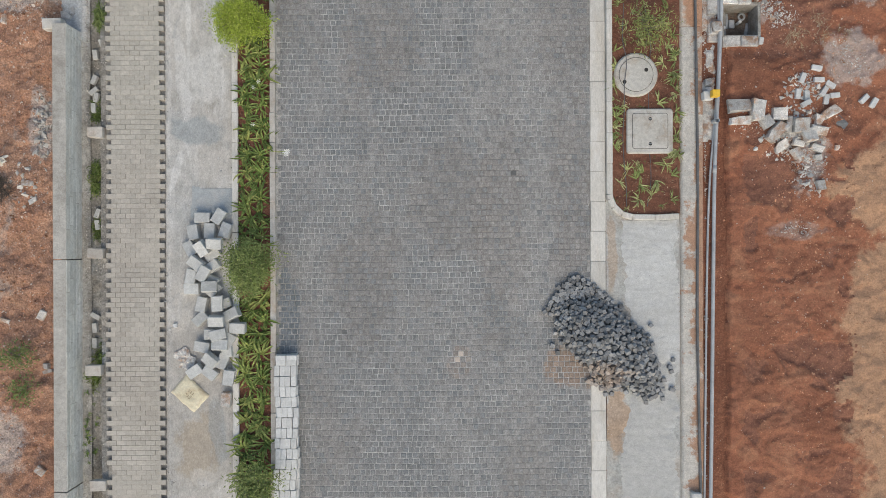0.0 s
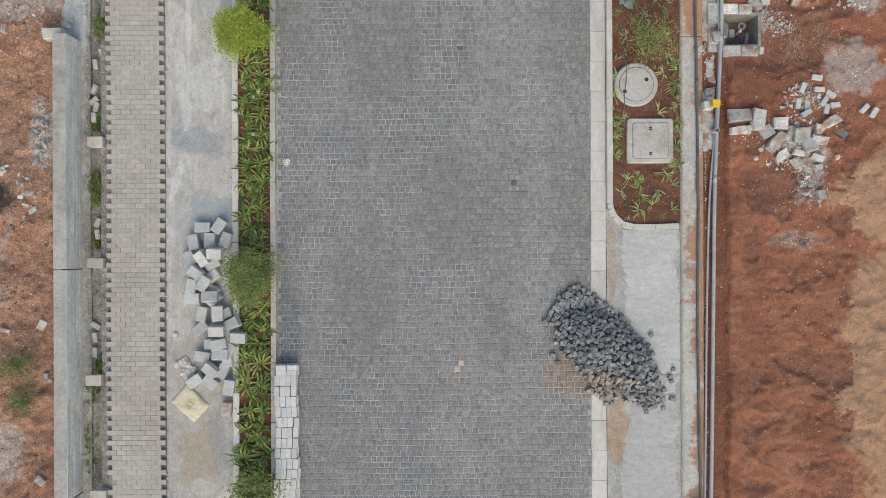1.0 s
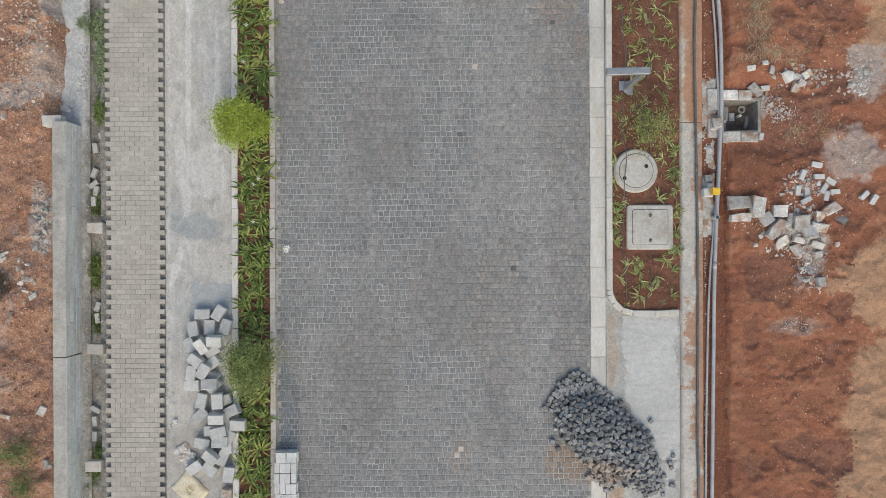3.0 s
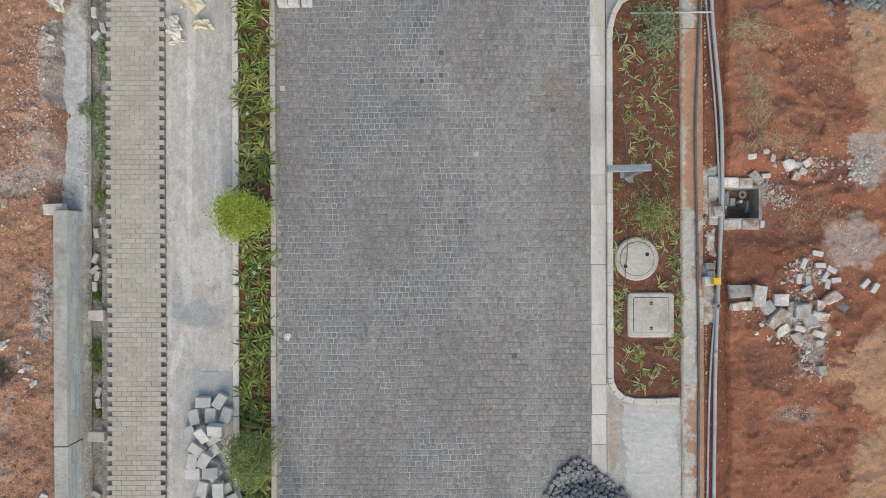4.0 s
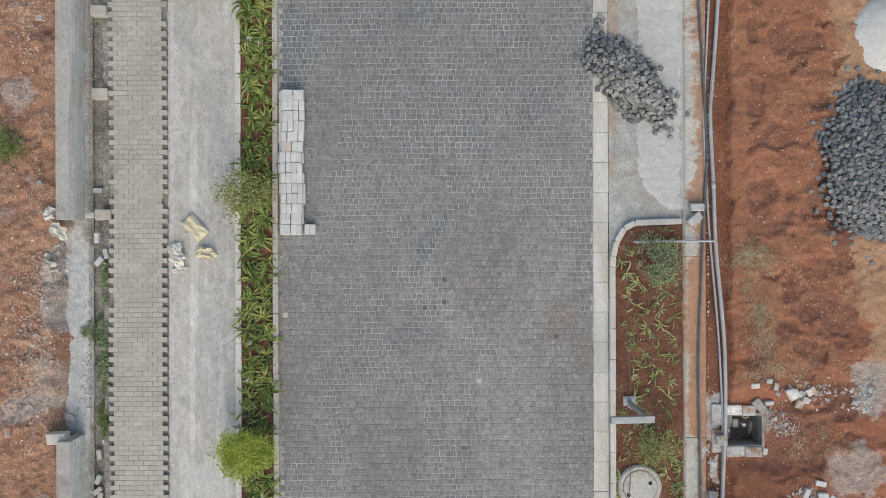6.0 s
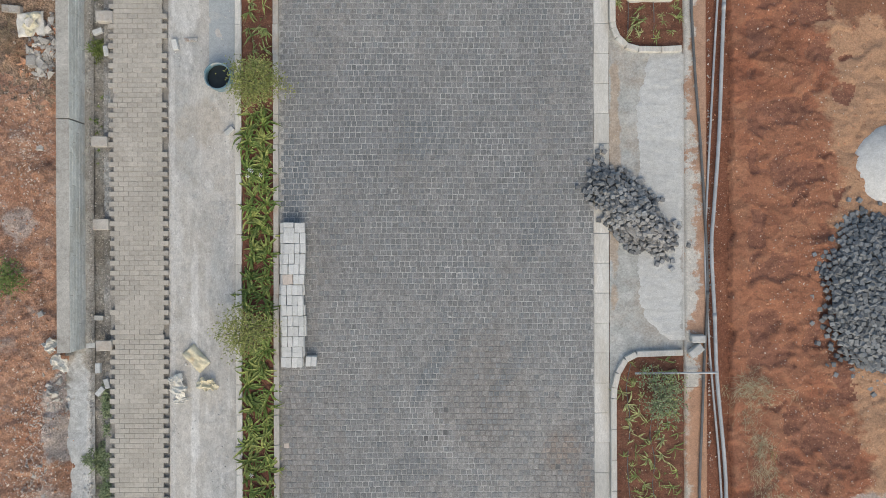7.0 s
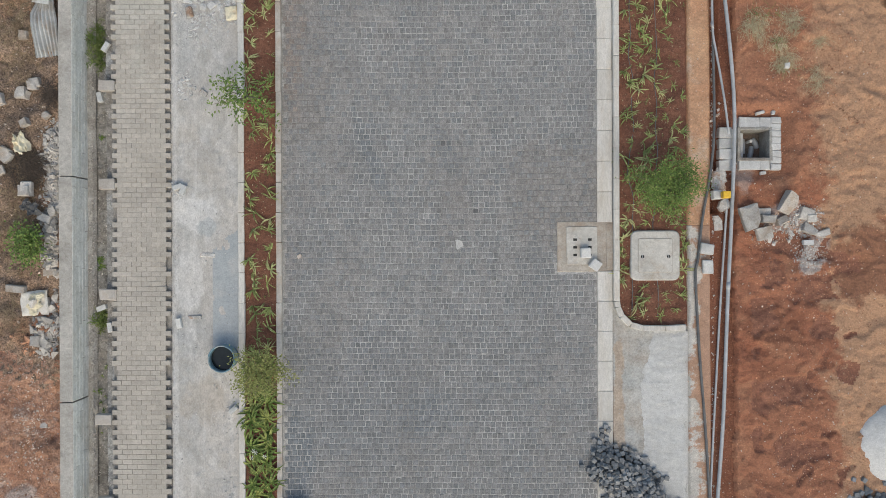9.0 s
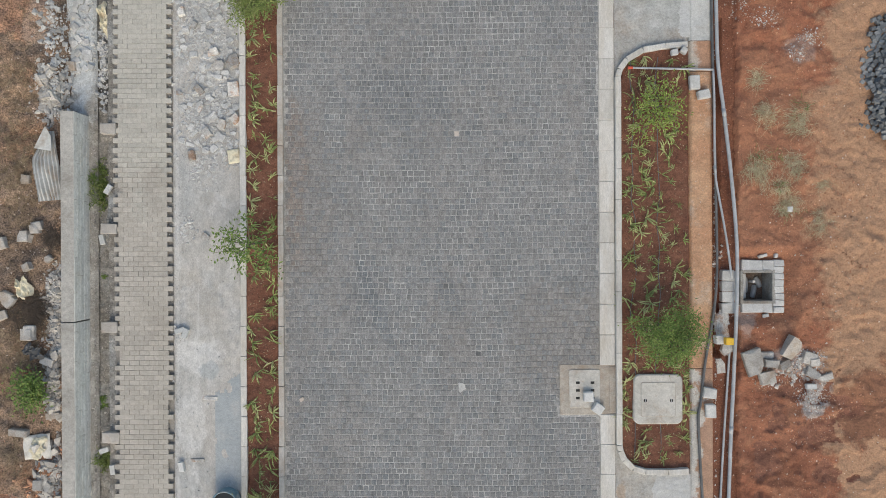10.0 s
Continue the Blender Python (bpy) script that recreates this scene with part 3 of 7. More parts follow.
def patch(name, x0, x1, y0, y1, step, height, material, inside=None, smooth=True):
    """A sheet over a rectangle whose height (and where it exists) follow functions of x and y."""
    xs, ys = np.linspace(x0, x1, max(2, int((x1 - x0) / step) + 1)), np.linspace(y0, y1, max(2, int((y1 - y0) / step) + 1))
    X, Y = np.meshgrid(xs, ys)
    verts = np.stack([X, Y, height(X, Y)], -1).reshape(-1, 3)
    n = len(xs)
    i, j = np.meshgrid(np.arange(n - 1), np.arange(len(ys) - 1))
    a = (j * n + i).ravel()
    faces = np.stack([a, a + 1, a + n + 1, a + n], -1)
    if inside is not None:
        keep = inside(X, Y).ravel()
        faces = faces[keep[faces].all(1)]
        used = np.unique(faces)
        index = np.zeros(len(verts), np.int64)
        index[used] = np.arange(len(used))
        verts, faces = verts[used], index[faces]
    return raw_mesh(name, verts, faces, material, smooth)


def blocks_mesh(name, centre, half, turn, chamfer, material, depth=None):
    """Many chamfered blocks in one mesh; centre is each block's top centre, half its half width and length."""
    n = len(centre)
    sx = np.array([-1, 1, 1, -1, -1, 1, 1, -1, -1, 1, 1, -1])
    sy = np.array([-1, -1, 1, 1, -1, -1, 1, 1, -1, -1, 1, 1])
    inset = np.array([0] * 8 + [1] * 4)
    down = np.array([1.0] * 4 + [0.35] * 4 + [0] * 4)
    drop = np.where(down == 1.0, 1.0, 0.0)
    ch = np.broadcast_to(np.asarray(chamfer), (n,))[:, None]
    lx = sx * (half[:, :1] - inset * ch)
    ly = sy * (half[:, 1:2] - inset * ch)
    c, s = np.cos(turn)[:, None], np.sin(turn)[:, None]
    dep = 0.05 if depth is None else depth
    lz = np.where(drop > 0, -dep, np.where(down > 0, -ch * 0.6, 0.0))
    tilt = np.random.RandomState(n).normal(0, 0.012, (n, 2))
    z = centre[:, 2:3] + lz + (lx * tilt[:, :1] + ly * tilt[:, 1:]) * (drop == 0)
    verts = np.stack([centre[:, :1] + lx * c - ly * s, centre[:, 1:2] + lx * s + ly * c, z], -1).reshape(-1, 3)
    f = []
    for base in (0, 4):
        for k in range(4):
            f.append((base + k, base + (k + 1) % 4, base + 4 + (k + 1) % 4, base + 4 + k))
    f.append((8, 9, 10, 11))
    faces = (np.array(f)[None] + 12 * np.arange(n)[:, None, None]).reshape(-1, 4)
    return raw_mesh(name, verts, faces, material)


def join(name, items, material, smooth=False):
    """One mesh out of (mesh, matrix) pairs of plain template meshes."""
    vs, fs, at = [], [], 0
    for (tv, tf), m in items:
        a = np.array(m)
        vs.append(tv @ a[:3, :3].T + a[:3, 3])
        fs.append(tf + at)
        at += len(tv)
    return raw_mesh(name, np.concatenate(vs), np.concatenate(fs), material, smooth)


def template(bm):
    """The corners and triangles of a bmesh, for join()."""
    bmesh.ops.triangulate(bm, faces=bm.faces[:])
    bm.verts.ensure_lookup_table()
    tv = np.array([v.co[:] for v in bm.verts])
    tf = np.array([[v.index for v in f.verts] for f in bm.faces])
    bm.free()
    return tv, tf


# ---- the plan, in metres: the street runs along +Y ----
Y0, Y1 = -7.5, 27.5                       # ends of what is built in detail
WALL_L, WALL_R = -7.69, -7.43             # low concrete wall
PATH_L, PATH_R = -6.79, -5.61             # paved path
EDGE_A = (-4.235, -4.11)                  # narrow kerb between the yard and the planting bed
EDGE_B = (-3.47, -3.36)                   # kerb between the planting bed and the road
ROAD_L, ROAD_R = -3.345, 2.965
FLAT = (2.975, 3.285)                     # flat kerb stones
EDGE_C = (3.29, 3.405)                    # narrow kerb round the planters
BED_R = 4.755
SLAB_R = 5.20
BED_1 = (0.59, 8.82)
BED_2 = (14.86, 23.45)
PIT_1 = (5.67, 4.28, 6.37, 4.90)
PIT_2 = (5.85, 18.30, 6.45, 18.88)


ENDS = {BED_1: ((0.46, 0.50), (0.46, 0.92)), BED_2: ((0.52, 0.58), (0.95, 0.64))}      # how far the kerb bends, across and along the street, at the south and north ends
KERB_X = 3.3475


def corner(x, d, reach):
    """Below 1 inside the bend of a planter's rounded end: d is the way in from the end."""
    return np.hypot((x - KERB_X - reach[0]) / reach[0], (d - reach[1]) / reach[1])


def trench_lip(x, y):
    """Where the trench along the slab ends: a crumbling edge with notches washed into it."""
    notch = np.maximum(lumps(x * 0.4, y, 0.40, 50) - 0.35, 0) * 0.2 * np.clip(lumps(x * 0, y, 1.7, 55) + 0.7, 0, 1)
    return 5.70 + 0.025 * lumps(x * 0, y, 0.55, 46) + notch + 0.02 * lumps(x, y, 0.16, 56) + 0.014 * lumps(x, y, 0.07, 52)


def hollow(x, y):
    """0 to 1 where the red soil is scooped out: damp earth, its colour darkened for shade too."""
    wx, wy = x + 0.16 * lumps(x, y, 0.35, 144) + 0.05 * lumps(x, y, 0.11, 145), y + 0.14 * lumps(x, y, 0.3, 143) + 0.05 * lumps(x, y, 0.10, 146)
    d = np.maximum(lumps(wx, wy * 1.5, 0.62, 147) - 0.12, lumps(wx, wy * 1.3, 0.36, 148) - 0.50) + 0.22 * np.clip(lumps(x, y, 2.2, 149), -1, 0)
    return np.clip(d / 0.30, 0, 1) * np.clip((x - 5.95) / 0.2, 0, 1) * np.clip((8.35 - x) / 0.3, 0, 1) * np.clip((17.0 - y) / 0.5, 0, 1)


def ground_height(x, y):
    z = np.full(x.shape, -0.2)
    left = rough_ground(x, y, 1.1, 3) * 0.14 + rough_ground(x, y, 0.25, 8) * 0.10 + 0.01 + np.where(x < -8.6, 0.03, 0.0)
    z = np.where(x <= -7.66, left, z)
    open_side = ((y > 4.5) & (y < 8.75)) | (y > 22.2)      # no wall: the soil slumps to the footing
    slump = left - np.clip((x + 7.96 + 0.05 * lumps(x, y, 0.3, 12)) / 0.2, 0, 1) * 0.38
    ditch = -0.30 + rough_ground(x, y, 0.5, 11) * 0.05
    ditch = np.where(x < -6.95, ditch - 0.10 + lumps(x, y, 0.09, 18) * 0.012, ditch)
    ditch = np.where(x >= -6.95, -0.10 + rough_ground(x, y, 0.4, 15) * 0.04, ditch)
    z = np.where((x > -7.66) & (x < PATH_L + 0.12), ditch, z)
    z = np.where(open_side & (x > -8.10) & (x < -7.655), np.maximum(slump, -0.33), z)
    bed = 0.01 + rough_ground(x, y, 0.45, 21) * 0.07
    z = np.where((x > EDGE_A[1] - 0.03) & (x < EDGE_B[0] + 0.03), bed, z)
    in_bed = ((y > BED_1[0] + 0.05) & (y < BED_1[1] - 0.07)) | ((y > BED_2[0] + 0.05) & (y < BED_2[1] - 0.07))
    z = np.where((x > EDGE_C[1] - 0.05) & (x < BED_R + 0.02) & in_bed, bed + 0.01, z)
    for bed in (BED_1, BED_2):                              # outside the rounded corners the drive goes on
        for d, reach in ((y - bed[0] - 0.03, ENDS[bed][0]), (bed[1] - 0.03 - y, ENDS[bed][1])):
            z = np.where((x > EDGE_C[0]) & (x < KERB_X + reach[0]) & (d < reach[1]) & (d > -0.2) & (corner(x, d, reach) > 0.98), -0.2, z)
    lip = trench_lip(x, y)
    wet = np.clip((x - lip) / 0.035, 0, 1)                 # the trench along the slab ends at a crumbling lip
    wx, wy = x + 0.20 * lumps(x, y, 0.42, 44), y + 0.18 * lumps(x, y, 0.36, 43)
    body = (np.tanh(lumps(wx, wy * 1.4, 0.62, 47) / 0.14) * 0.017 + np.tanh(lumps(wx, wy * 1.3, 0.27, 48) / 0.2) * 0.008 + rough_ground(wx, wy, 0.34, 36) * 0.028
            + (1 - np.abs(lumps(wx * 0.7 + 0.2 * y, wy, 0.36, 41))) ** 3 * 0.03 * np.clip(lumps(x, y, 1.6, 42) + 0.3, 0, 1) + np.maximum(lumps(wx, y, 0.17, 49), 0.2) * 0.040 + np.maximum(lumps(x, wy, 0.10, 53), 0.3) * 0.034
            - np.maximum(lumps(wx, wy, 0.44, 54), 0.40) * 0.07 + lumps(x, y, 0.07, 45) * 0.012)
    r = lumps(x, y, 1.5, 31) * 0.05 + rough_ground(x, y, 0.9, 33) * 0.03 - 0.015 + wet * 0.12 + (0.3 + 0.7 * wet) * body
    r = r - hollow(x, y) * 0.055
    r = r + np.where((y > 17.2) & (y < 24.0) & (x < 5.42), -0.22, 0.0)
    z = np.where(x >= SLAB_R - 0.01, r, z)
    for (ax, ay, bx, by), level in ((PIT_1, -0.03), (PIT_2, -0.10)):      # the soil is dug down to the rims
        out = np.hypot(np.maximum(np.maximum(ax - 0.38 - x, x - bx - 0.24), 0), np.maximum(np.maximum(ay - 0.24 - y, y - by - 0.24), 0))
        near = np.clip(1 - out / 0.30, 0, 1) * (x >= SLAB_R - 0.01)
        z = z + near * near * (3 - 2 * near) * (np.minimum(z, level + 0.25 * z) - z)
        z = np.where((x > ax - 0.06) & (x < bx + 0.06) & (y > ay - 0.06) & (y < by + 0.06), -0.55 + rough_ground(x, y, 0.3, 51) * 0.1, z)
    far = np.clip((np.abs(x) - 9.5) / 1.2, 0, 1)
    return z * (1 - far) + far * (lumps(x, y, 9.0, 61) * 0.10)


def ground_sheet():
    """One sheet to the horizon, finely divided where the soil is bare."""
    edges = [-7.665, -7.655, -7.295, -7.285, -6.955, -6.945, PATH_L + 0.115, PATH_L + 0.125, EDGE_A[1] - 0.035, EDGE_A[1] - 0.025, EDGE_B[0] + 0.025, EDGE_B[0] + 0.035,
             EDGE_C[1] - 0.055, EDGE_C[1] - 0.045, BED_R + 0.015, BED_R + 0.025, SLAB_R - 0.015, SLAB_R - 0.005]
    xs = np.concatenate([[-900, -300, -100, -40, -20, -14], np.arange(-11, -9.4, 0.2), np.arange(-9.4, -7.67, 0.03), np.arange(-7.64, -6.7, 0.05), [-6, -5, -4.4],
                         np.arange(-4.05, -3.45, 0.045), [-2, 0, 2], np.arange(3.45, 4.74, 0.045), np.arange(5.2, 9.6, 0.03), np.arange(9.6, 11.2, 0.2), [14, 20, 40, 100, 300, 900], edges])
    ys = np.concatenate([[-900, -300, -100, -40, -20, -12], np.arange(Y0, Y1, 0.035), [32, 40, 60, 120, 300, 900]])
    xs, ys = np.unique(xs), np.unique(ys)
    X, Y = np.meshgrid(xs, ys)
    verts = np.stack([X, Y, ground_height(X, Y)], -1).reshape(-1, 3)
    n = len(xs)
    i, j = np.meshgrid(np.arange(n - 1), np.arange(len(ys) - 1))
    a = (j * n + i).ravel()
    me = raw_mesh("ground", verts, np.stack([a, a + 1, a + n + 1, a + n], -1), [M_SOIL_LEFT, M_DITCH, M_SOIL_BED, M_SOIL_RED, M_SOIL_DRY, M_SOIL_DAMP, M_SOIL_HOLLOW], True)
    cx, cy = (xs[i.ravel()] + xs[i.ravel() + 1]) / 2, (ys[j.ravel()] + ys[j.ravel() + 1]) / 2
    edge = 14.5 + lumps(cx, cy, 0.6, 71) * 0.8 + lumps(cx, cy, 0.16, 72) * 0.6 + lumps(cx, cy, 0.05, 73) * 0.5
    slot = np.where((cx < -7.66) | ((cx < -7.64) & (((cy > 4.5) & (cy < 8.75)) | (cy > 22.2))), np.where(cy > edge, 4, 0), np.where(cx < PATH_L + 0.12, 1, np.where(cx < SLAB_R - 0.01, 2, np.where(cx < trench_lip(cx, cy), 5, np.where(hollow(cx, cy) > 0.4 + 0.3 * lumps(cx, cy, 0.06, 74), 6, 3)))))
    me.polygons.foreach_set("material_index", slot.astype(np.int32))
    return tagged(new("ground", me), "bare red soil with ruts, clods and dust", "ground", kind="structure")


ground_sheet()


# ---- low concrete wall, cast in boards, on a footing ----
def wall_run(name, ya, yb, label):
    root = thing(name, 0, 0, 0, label, "wall", kind="structure")
    bm = box(WALL_R - WALL_L - 0.004, yb - ya - 0.02, 0.66, 0.006, 0.004, int(ya * 10) + 99)
    part("core", bm, M_WALLTOP, root, m=pose((WALL_L + WALL_R) / 2 - 0.002, (ya + yb) / 2, -0.36))
    r = random.Random(int(ya * 7) + 500)
    for k in range(5):                      # board marks on the inner face, row over row
        y = ya + 0.01
        while y < yb - 0.02:
            ln = min(r.uniform(0.45, 1.2), yb - 0.012 - y)
            bm = box(0.02, ln - 0.010, 0.110, 0.003, 0.0025, r.randrange(9999))
            part("board_mark", bm, M_BOARD, root, m=pose(WALL_R - 0.010 + r.uniform(0, 0.004), y + ln / 2, -0.286 + k * 0.117))
            y += ln
    return root


wall_run("wall_1", Y0, -4.77, "low grey board-marked concrete wall beside the ditch")
wall_run("wall_2", -4.77, -0.18, "low grey board-marked concrete wall beside the ditch")
wall_run("wall_3", -0.18, 4.50, "low grey board-marked concrete wall ending in the open")
wall_run("wall_4", 8.87, 13.50, "low grey board-marked concrete wall beside the ditch")
wall_run("wall_5", 13.50, 17.96, "low grey board-marked concrete wall beside rubble")
wall_run("wall_6", 17.96, 22.14, "low grey board-marked concrete wall ending at rubble")
solo("footing", patch("footing", -7.88, -7.285, Y0, Y1, 0.06, lambda x, y: -0.275 + rough_ground(x, y, 0.4, 81) * 0.03 + np.where(x > -7.30, -0.08, 0), M_FOOTING), None,
     pose(0, 0, 0), "grey dusty concrete strip footing in the trench", "footing", kind="structure")

M_JOINT_BUFF = mat("buff_sand", (0.33, 0.305, 0.268), (0.41, 0.38, 0.338), 1.0, 60, 0.95, 0.2)
# ---- path base, yard slab, road bed ----
solo("path_base", box(PATH_R - PATH_L + 0.02, Y1 - Y0, 0.12, 0.01), M_BASE, pose((PATH_L + PATH_R) / 2, (Y0 + Y1) / 2, -0.18), "grey mortar bed under the paved path", "path base", kind="structure")
solo("joint_sand", patch("joint_sand", PATH_L + 0.103, PATH_R - 0.103, Y0, Y1, 0.2, lambda x, y: 0.0065 + 0 * x, M_JOINT_BUFF), None, pose(0, 0, 0), "buff sand in the joints of the path", "joint sand", kind="structure")
solo("yard_slab", patch("yard_slab", PATH_R + 0.005, EDGE_A[0] + 0.01, Y0, Y1, 0.035,
            lambda x, y: -0.012 + rough_ground(x, y, 0.8, 91) * 0.015 + (lumps(x, y, 0.085, 93) * 0.007 + np.abs(lumps(x, y, 0.2, 94)) * 0.008) * np.clip(lumps(x, y * 0.5, 0.55, 95) * 2 + np.clip((x + 4.6) / 0.4, 0, 1), 0, 1) - np.clip((PATH_R + 0.06 - x) / 0.06, 0, 1) * 0.03, M_CONCRETE), None, pose(0, 0, 0),
            "rough grey dusty concrete yard strip", "yard", kind="structure")
M_SCREED = mat("blue_grey_screed", (0.335, 0.365, 0.38), (0.41, 0.432, 0.44), 1.3, 50, 0.9, 0.3, grain=0.14, mid=0.1, stain=(0.47, 0.465, 0.45), stain_scale=1.6, stain_at=0.6, stain_soft=0.08)
for x0, x1, y0, y1, fade in ((-4.80, EDGE_A[0], 14.45, 17.0, 0.5), (-5.12, EDGE_A[0], 0.62, 1.33, 0.12)):      # thin screeds with a straight side
    solo("screed", patch("screed", x0, x1, y0, y1, 0.03, lambda x, y: -0.004 + rough_ground(x, y, 0.8, 91) * 0.015 + lumps(x, y, 0.05, 97) * 0.001, M_SCREED,
         lambda x, y: (x > x0 + 0.02 + 0.02 * lumps(x, y, 0.25, 98)) & (y < y1 - fade * (0.5 + 0.5 * lumps(x, y, 0.3, 99)) - 0.1 * lumps(x, y, 0.07, 96) * fade) & (y > y0 + 0.03 * (1 + lumps(x, y, 0.15, 95)))), None, pose(0, 0, 0),
         "thin blue-grey screed on the concrete yard", "screed", kind="structure")
road = solo("road", patch("road", ROAD_L - 0.02, ROAD_R + 0.012, Y0, Y1, 0.08, lambda x, y: -0.0062 + 0.004 * np.sin(x * 2.1) * np.sin(y * 1.3), M_JOINT), None, pose(0, 0, 0),
            "street of grey granite cobbles in sandy joints", "road", kind="structure")


# ---- kerbs: every stone a piece ----
def kerb_line(name, x0, x1, runs, length, top, material, label, depth=0.16, chamfer=0.008, drop=()):
    root = thing(name, 0, 0, 0, label, "kerb", kind="structure")
    w = x1 - x0
    shapes = [mesh_of("kerb_stone", box(w - 0.004, length - 0.005, depth, chamfer, 0.003, 40 + k), material) for k in range(5)]
    r = random.Random(int(x0 * 100) + 9)
    for ya, yb in runs:
        n = max(1, round((yb - ya) / length))
        step = (yb - ya) / n
        for k in range(n):
            y = ya + (k + 0.5) * step
            if any(a < y < b for a, b in drop):
                continue
            ob = part("kerb_stone", shapes[r.randrange(5)], None, root, m=pose((x0 + x1) / 2 + r.uniform(-.004, .004), y, top - depth + r.uniform(-.005, .005), 0, 0, r.uniform(-.4, .4)))
            ob.scale = (1, step / length, 1)
    return root


COVER_Y = (16.03, 17.03)
kerb_line("kerb_1", *EDGE_A, [(Y0, Y1)], 0.60, 0.06, M_KERB, "narrow pale grey concrete kerb along the yard")
kerb_line("kerb_2", *EDGE_B, [(Y0, Y1)], 0.60, 0.08, M_KERB_OLD, "narrow weathered concrete kerb between planting and road")
kerb_line("kerb_3", *FLAT, [(Y0, COVER_Y[0] + 0.01), (COVER_Y[1] - 0.01, Y1)], 0.61, 0.012, M_KERB, "pale flat concrete kerb stones along the road")

solo("kerb_bed", box(FLAT[1] - FLAT[0] - 0.01, Y1 - Y0, 0.1, 0), M_KERB_OLD, pose((FLAT[0] + FLAT[1]) / 2, (Y0 + Y1) / 2, -0.098), "grey mortar in the joints of the flat kerb", "kerb bed", kind="structure")


def planter_kerb(name, bed, label):
    """Straight stones along the road side, turning in an arc at both ends towards the slab."""
    root = thing(name, 0, 0, 0, label, "kerb", kind="structure")
    y0, y1 = bed
    (ax, ay), (bx, by) = ENDS[bed]
    w, top = 0.115, 0.10
    n = round((y1 - y0 - ay - by) / 0.6)
    path = [(KERB_X, y0 + ay + k * (y1 - y0 - ay - by) / n) for k in range(n + 1)]
    lo = [(KERB_X + ax - ax * math.cos(a), y0 + ay - ay * math.sin(a) + 0.04) for a in (math.radians(d) for d in (90, 62, 36, 16))]
    hi = [(KERB_X + bx - bx * math.cos(a), y1 - by + by * math.sin(a) - 0.04) for a in (math.radians(d) for d in (16, 36, 62, 90))]
    line = [(BED_R - 0.02, y0 + 0.05), (KERB_X + ax + 0.45, y0 + 0.03)] + lo + path + hi + [(BED_R - 0.02, y1 - 0.01)]
    for k, ((ax, ay), (bx, by)) in enumerate(zip(line, line[1:])):
        d = math.hypot(bx - ax, by - ay)
        bm = box(w, d - 0.004, 0.2, 0.008, 0.003, 70 + k)
        part("kerb_stone", bm, M_KERB, root, m=pose((ax + bx) / 2, (ay + by) / 2, top - 0.2, 0, 0, math.degrees(math.atan2(by - ay, bx - ax)) - 90))
    return root


planter_kerb("kerb_4", BED_1, "pale concrete kerb with rounded ends round a planter")
planter_kerb("kerb_5", BED_2, "pale concrete kerb with rounded ends round a planter")


# ---- drives between the planters, white gravel on them ----
def drive(name, y0, y1, label, lo=(0.5, 0.5), hi=(0.5, 0.5)):
    """A slab that runs on round the rounded ends of the planters."""
    def inside(x, y):
        keep = (y > y0) & (y < y1)
        for edge, way, reach in ((y0, -1, lo), (y1, 1, hi)):
            d = (y - edge) * way
            keep |= (d >= -0.1) & (d < reach[1]) & (x < KERB_X + reach[0]) & (corner(x, d, reach) > 0.93)
        return keep
    solo(name, patch(name, EDGE_C[0] + 0.004, BED_R + 0.01, y0 - lo[1], y1 + hi[1], 0.035, lambda x, y: -0.004 + rough_ground(x, y, 0.5, 101) * 0.02, M_DRIVE, inside), None, pose(0, 0, 0), label, "drive", kind="structure")


drive("drive_1", Y0, BED_1[0] + 0.03, "pale grey concrete drive beside the road", hi=ENDS[BED_1][0])
drive("drive_2", BED_1[1] - 0.03, BED_2[0] + 0.03, "pale grey concrete drive beside the road", ENDS[BED_1][1], ENDS[BED_2][0])
drive("drive_3", BED_2[1] - 0.03, Y1, "greenish grey concrete drive beside the road", lo=ENDS[BED_2][1])


def gravel(x0, x1, y0, y1, left, seed, label):
    """A thin spread of white crushed stone; left(y) is its ragged edge towards the road."""
    def height(x, y):
        edge = np.minimum(x - left(y) + lumps(x, y, 0.4, seed) * 0.05 + lumps(x, y, 0.09, seed + 5) * 0.008, x1 - 0.05 - x + lumps(x, y, 0.3, seed + 9) * 0.06)
        edge = np.minimum(edge, np.minimum(y - y0, y1 - y) + 0.02 + lumps(x, y, 0.2, seed + 2) * 0.02)
        return np.clip(edge / 0.12, -1, 1) * 0.022 - 0.004 + rough_ground(x, y * 2.2, 0.25, seed) * 0.012 + lumps(x, y, 0.03, seed + 3) * 0.003
    me = patch("gravel", x0, x1, y0, y1, 0.02, height, M_GRAVEL)
    return solo("gravel", me, None, pose(0, 0, 0), label, "gravel", kind="stuff")


gravel(3.4, 4.78, -2.35, BED_1[0] - 0.03, lambda y: np.interp(y, [-2.35, -1.6, -1.1, -0.2, 0.6], [3.9, 3.78, 3.68, 3.62, 3.56]), 111, "white crushed stone spread over the drive")
gravel(3.4, 4.78, Y0, -2.36, lambda y: np.interp(y, [-7, -4.5, -3.7, -3.1, -2.36], [3.5, 3.55, 3.62, 3.74, 3.9]), 113, "white crushed stone spread over the drive")
gravel(3.4, 4.84, 9.05, 11.45, lambda y: np.interp(y, [9.05, 9.2, 9.5, 9.9, 11.45], [4.5, 4.25, 3.98, 3.87, 3.86]), 115, "white crushed stone spread over the drive")
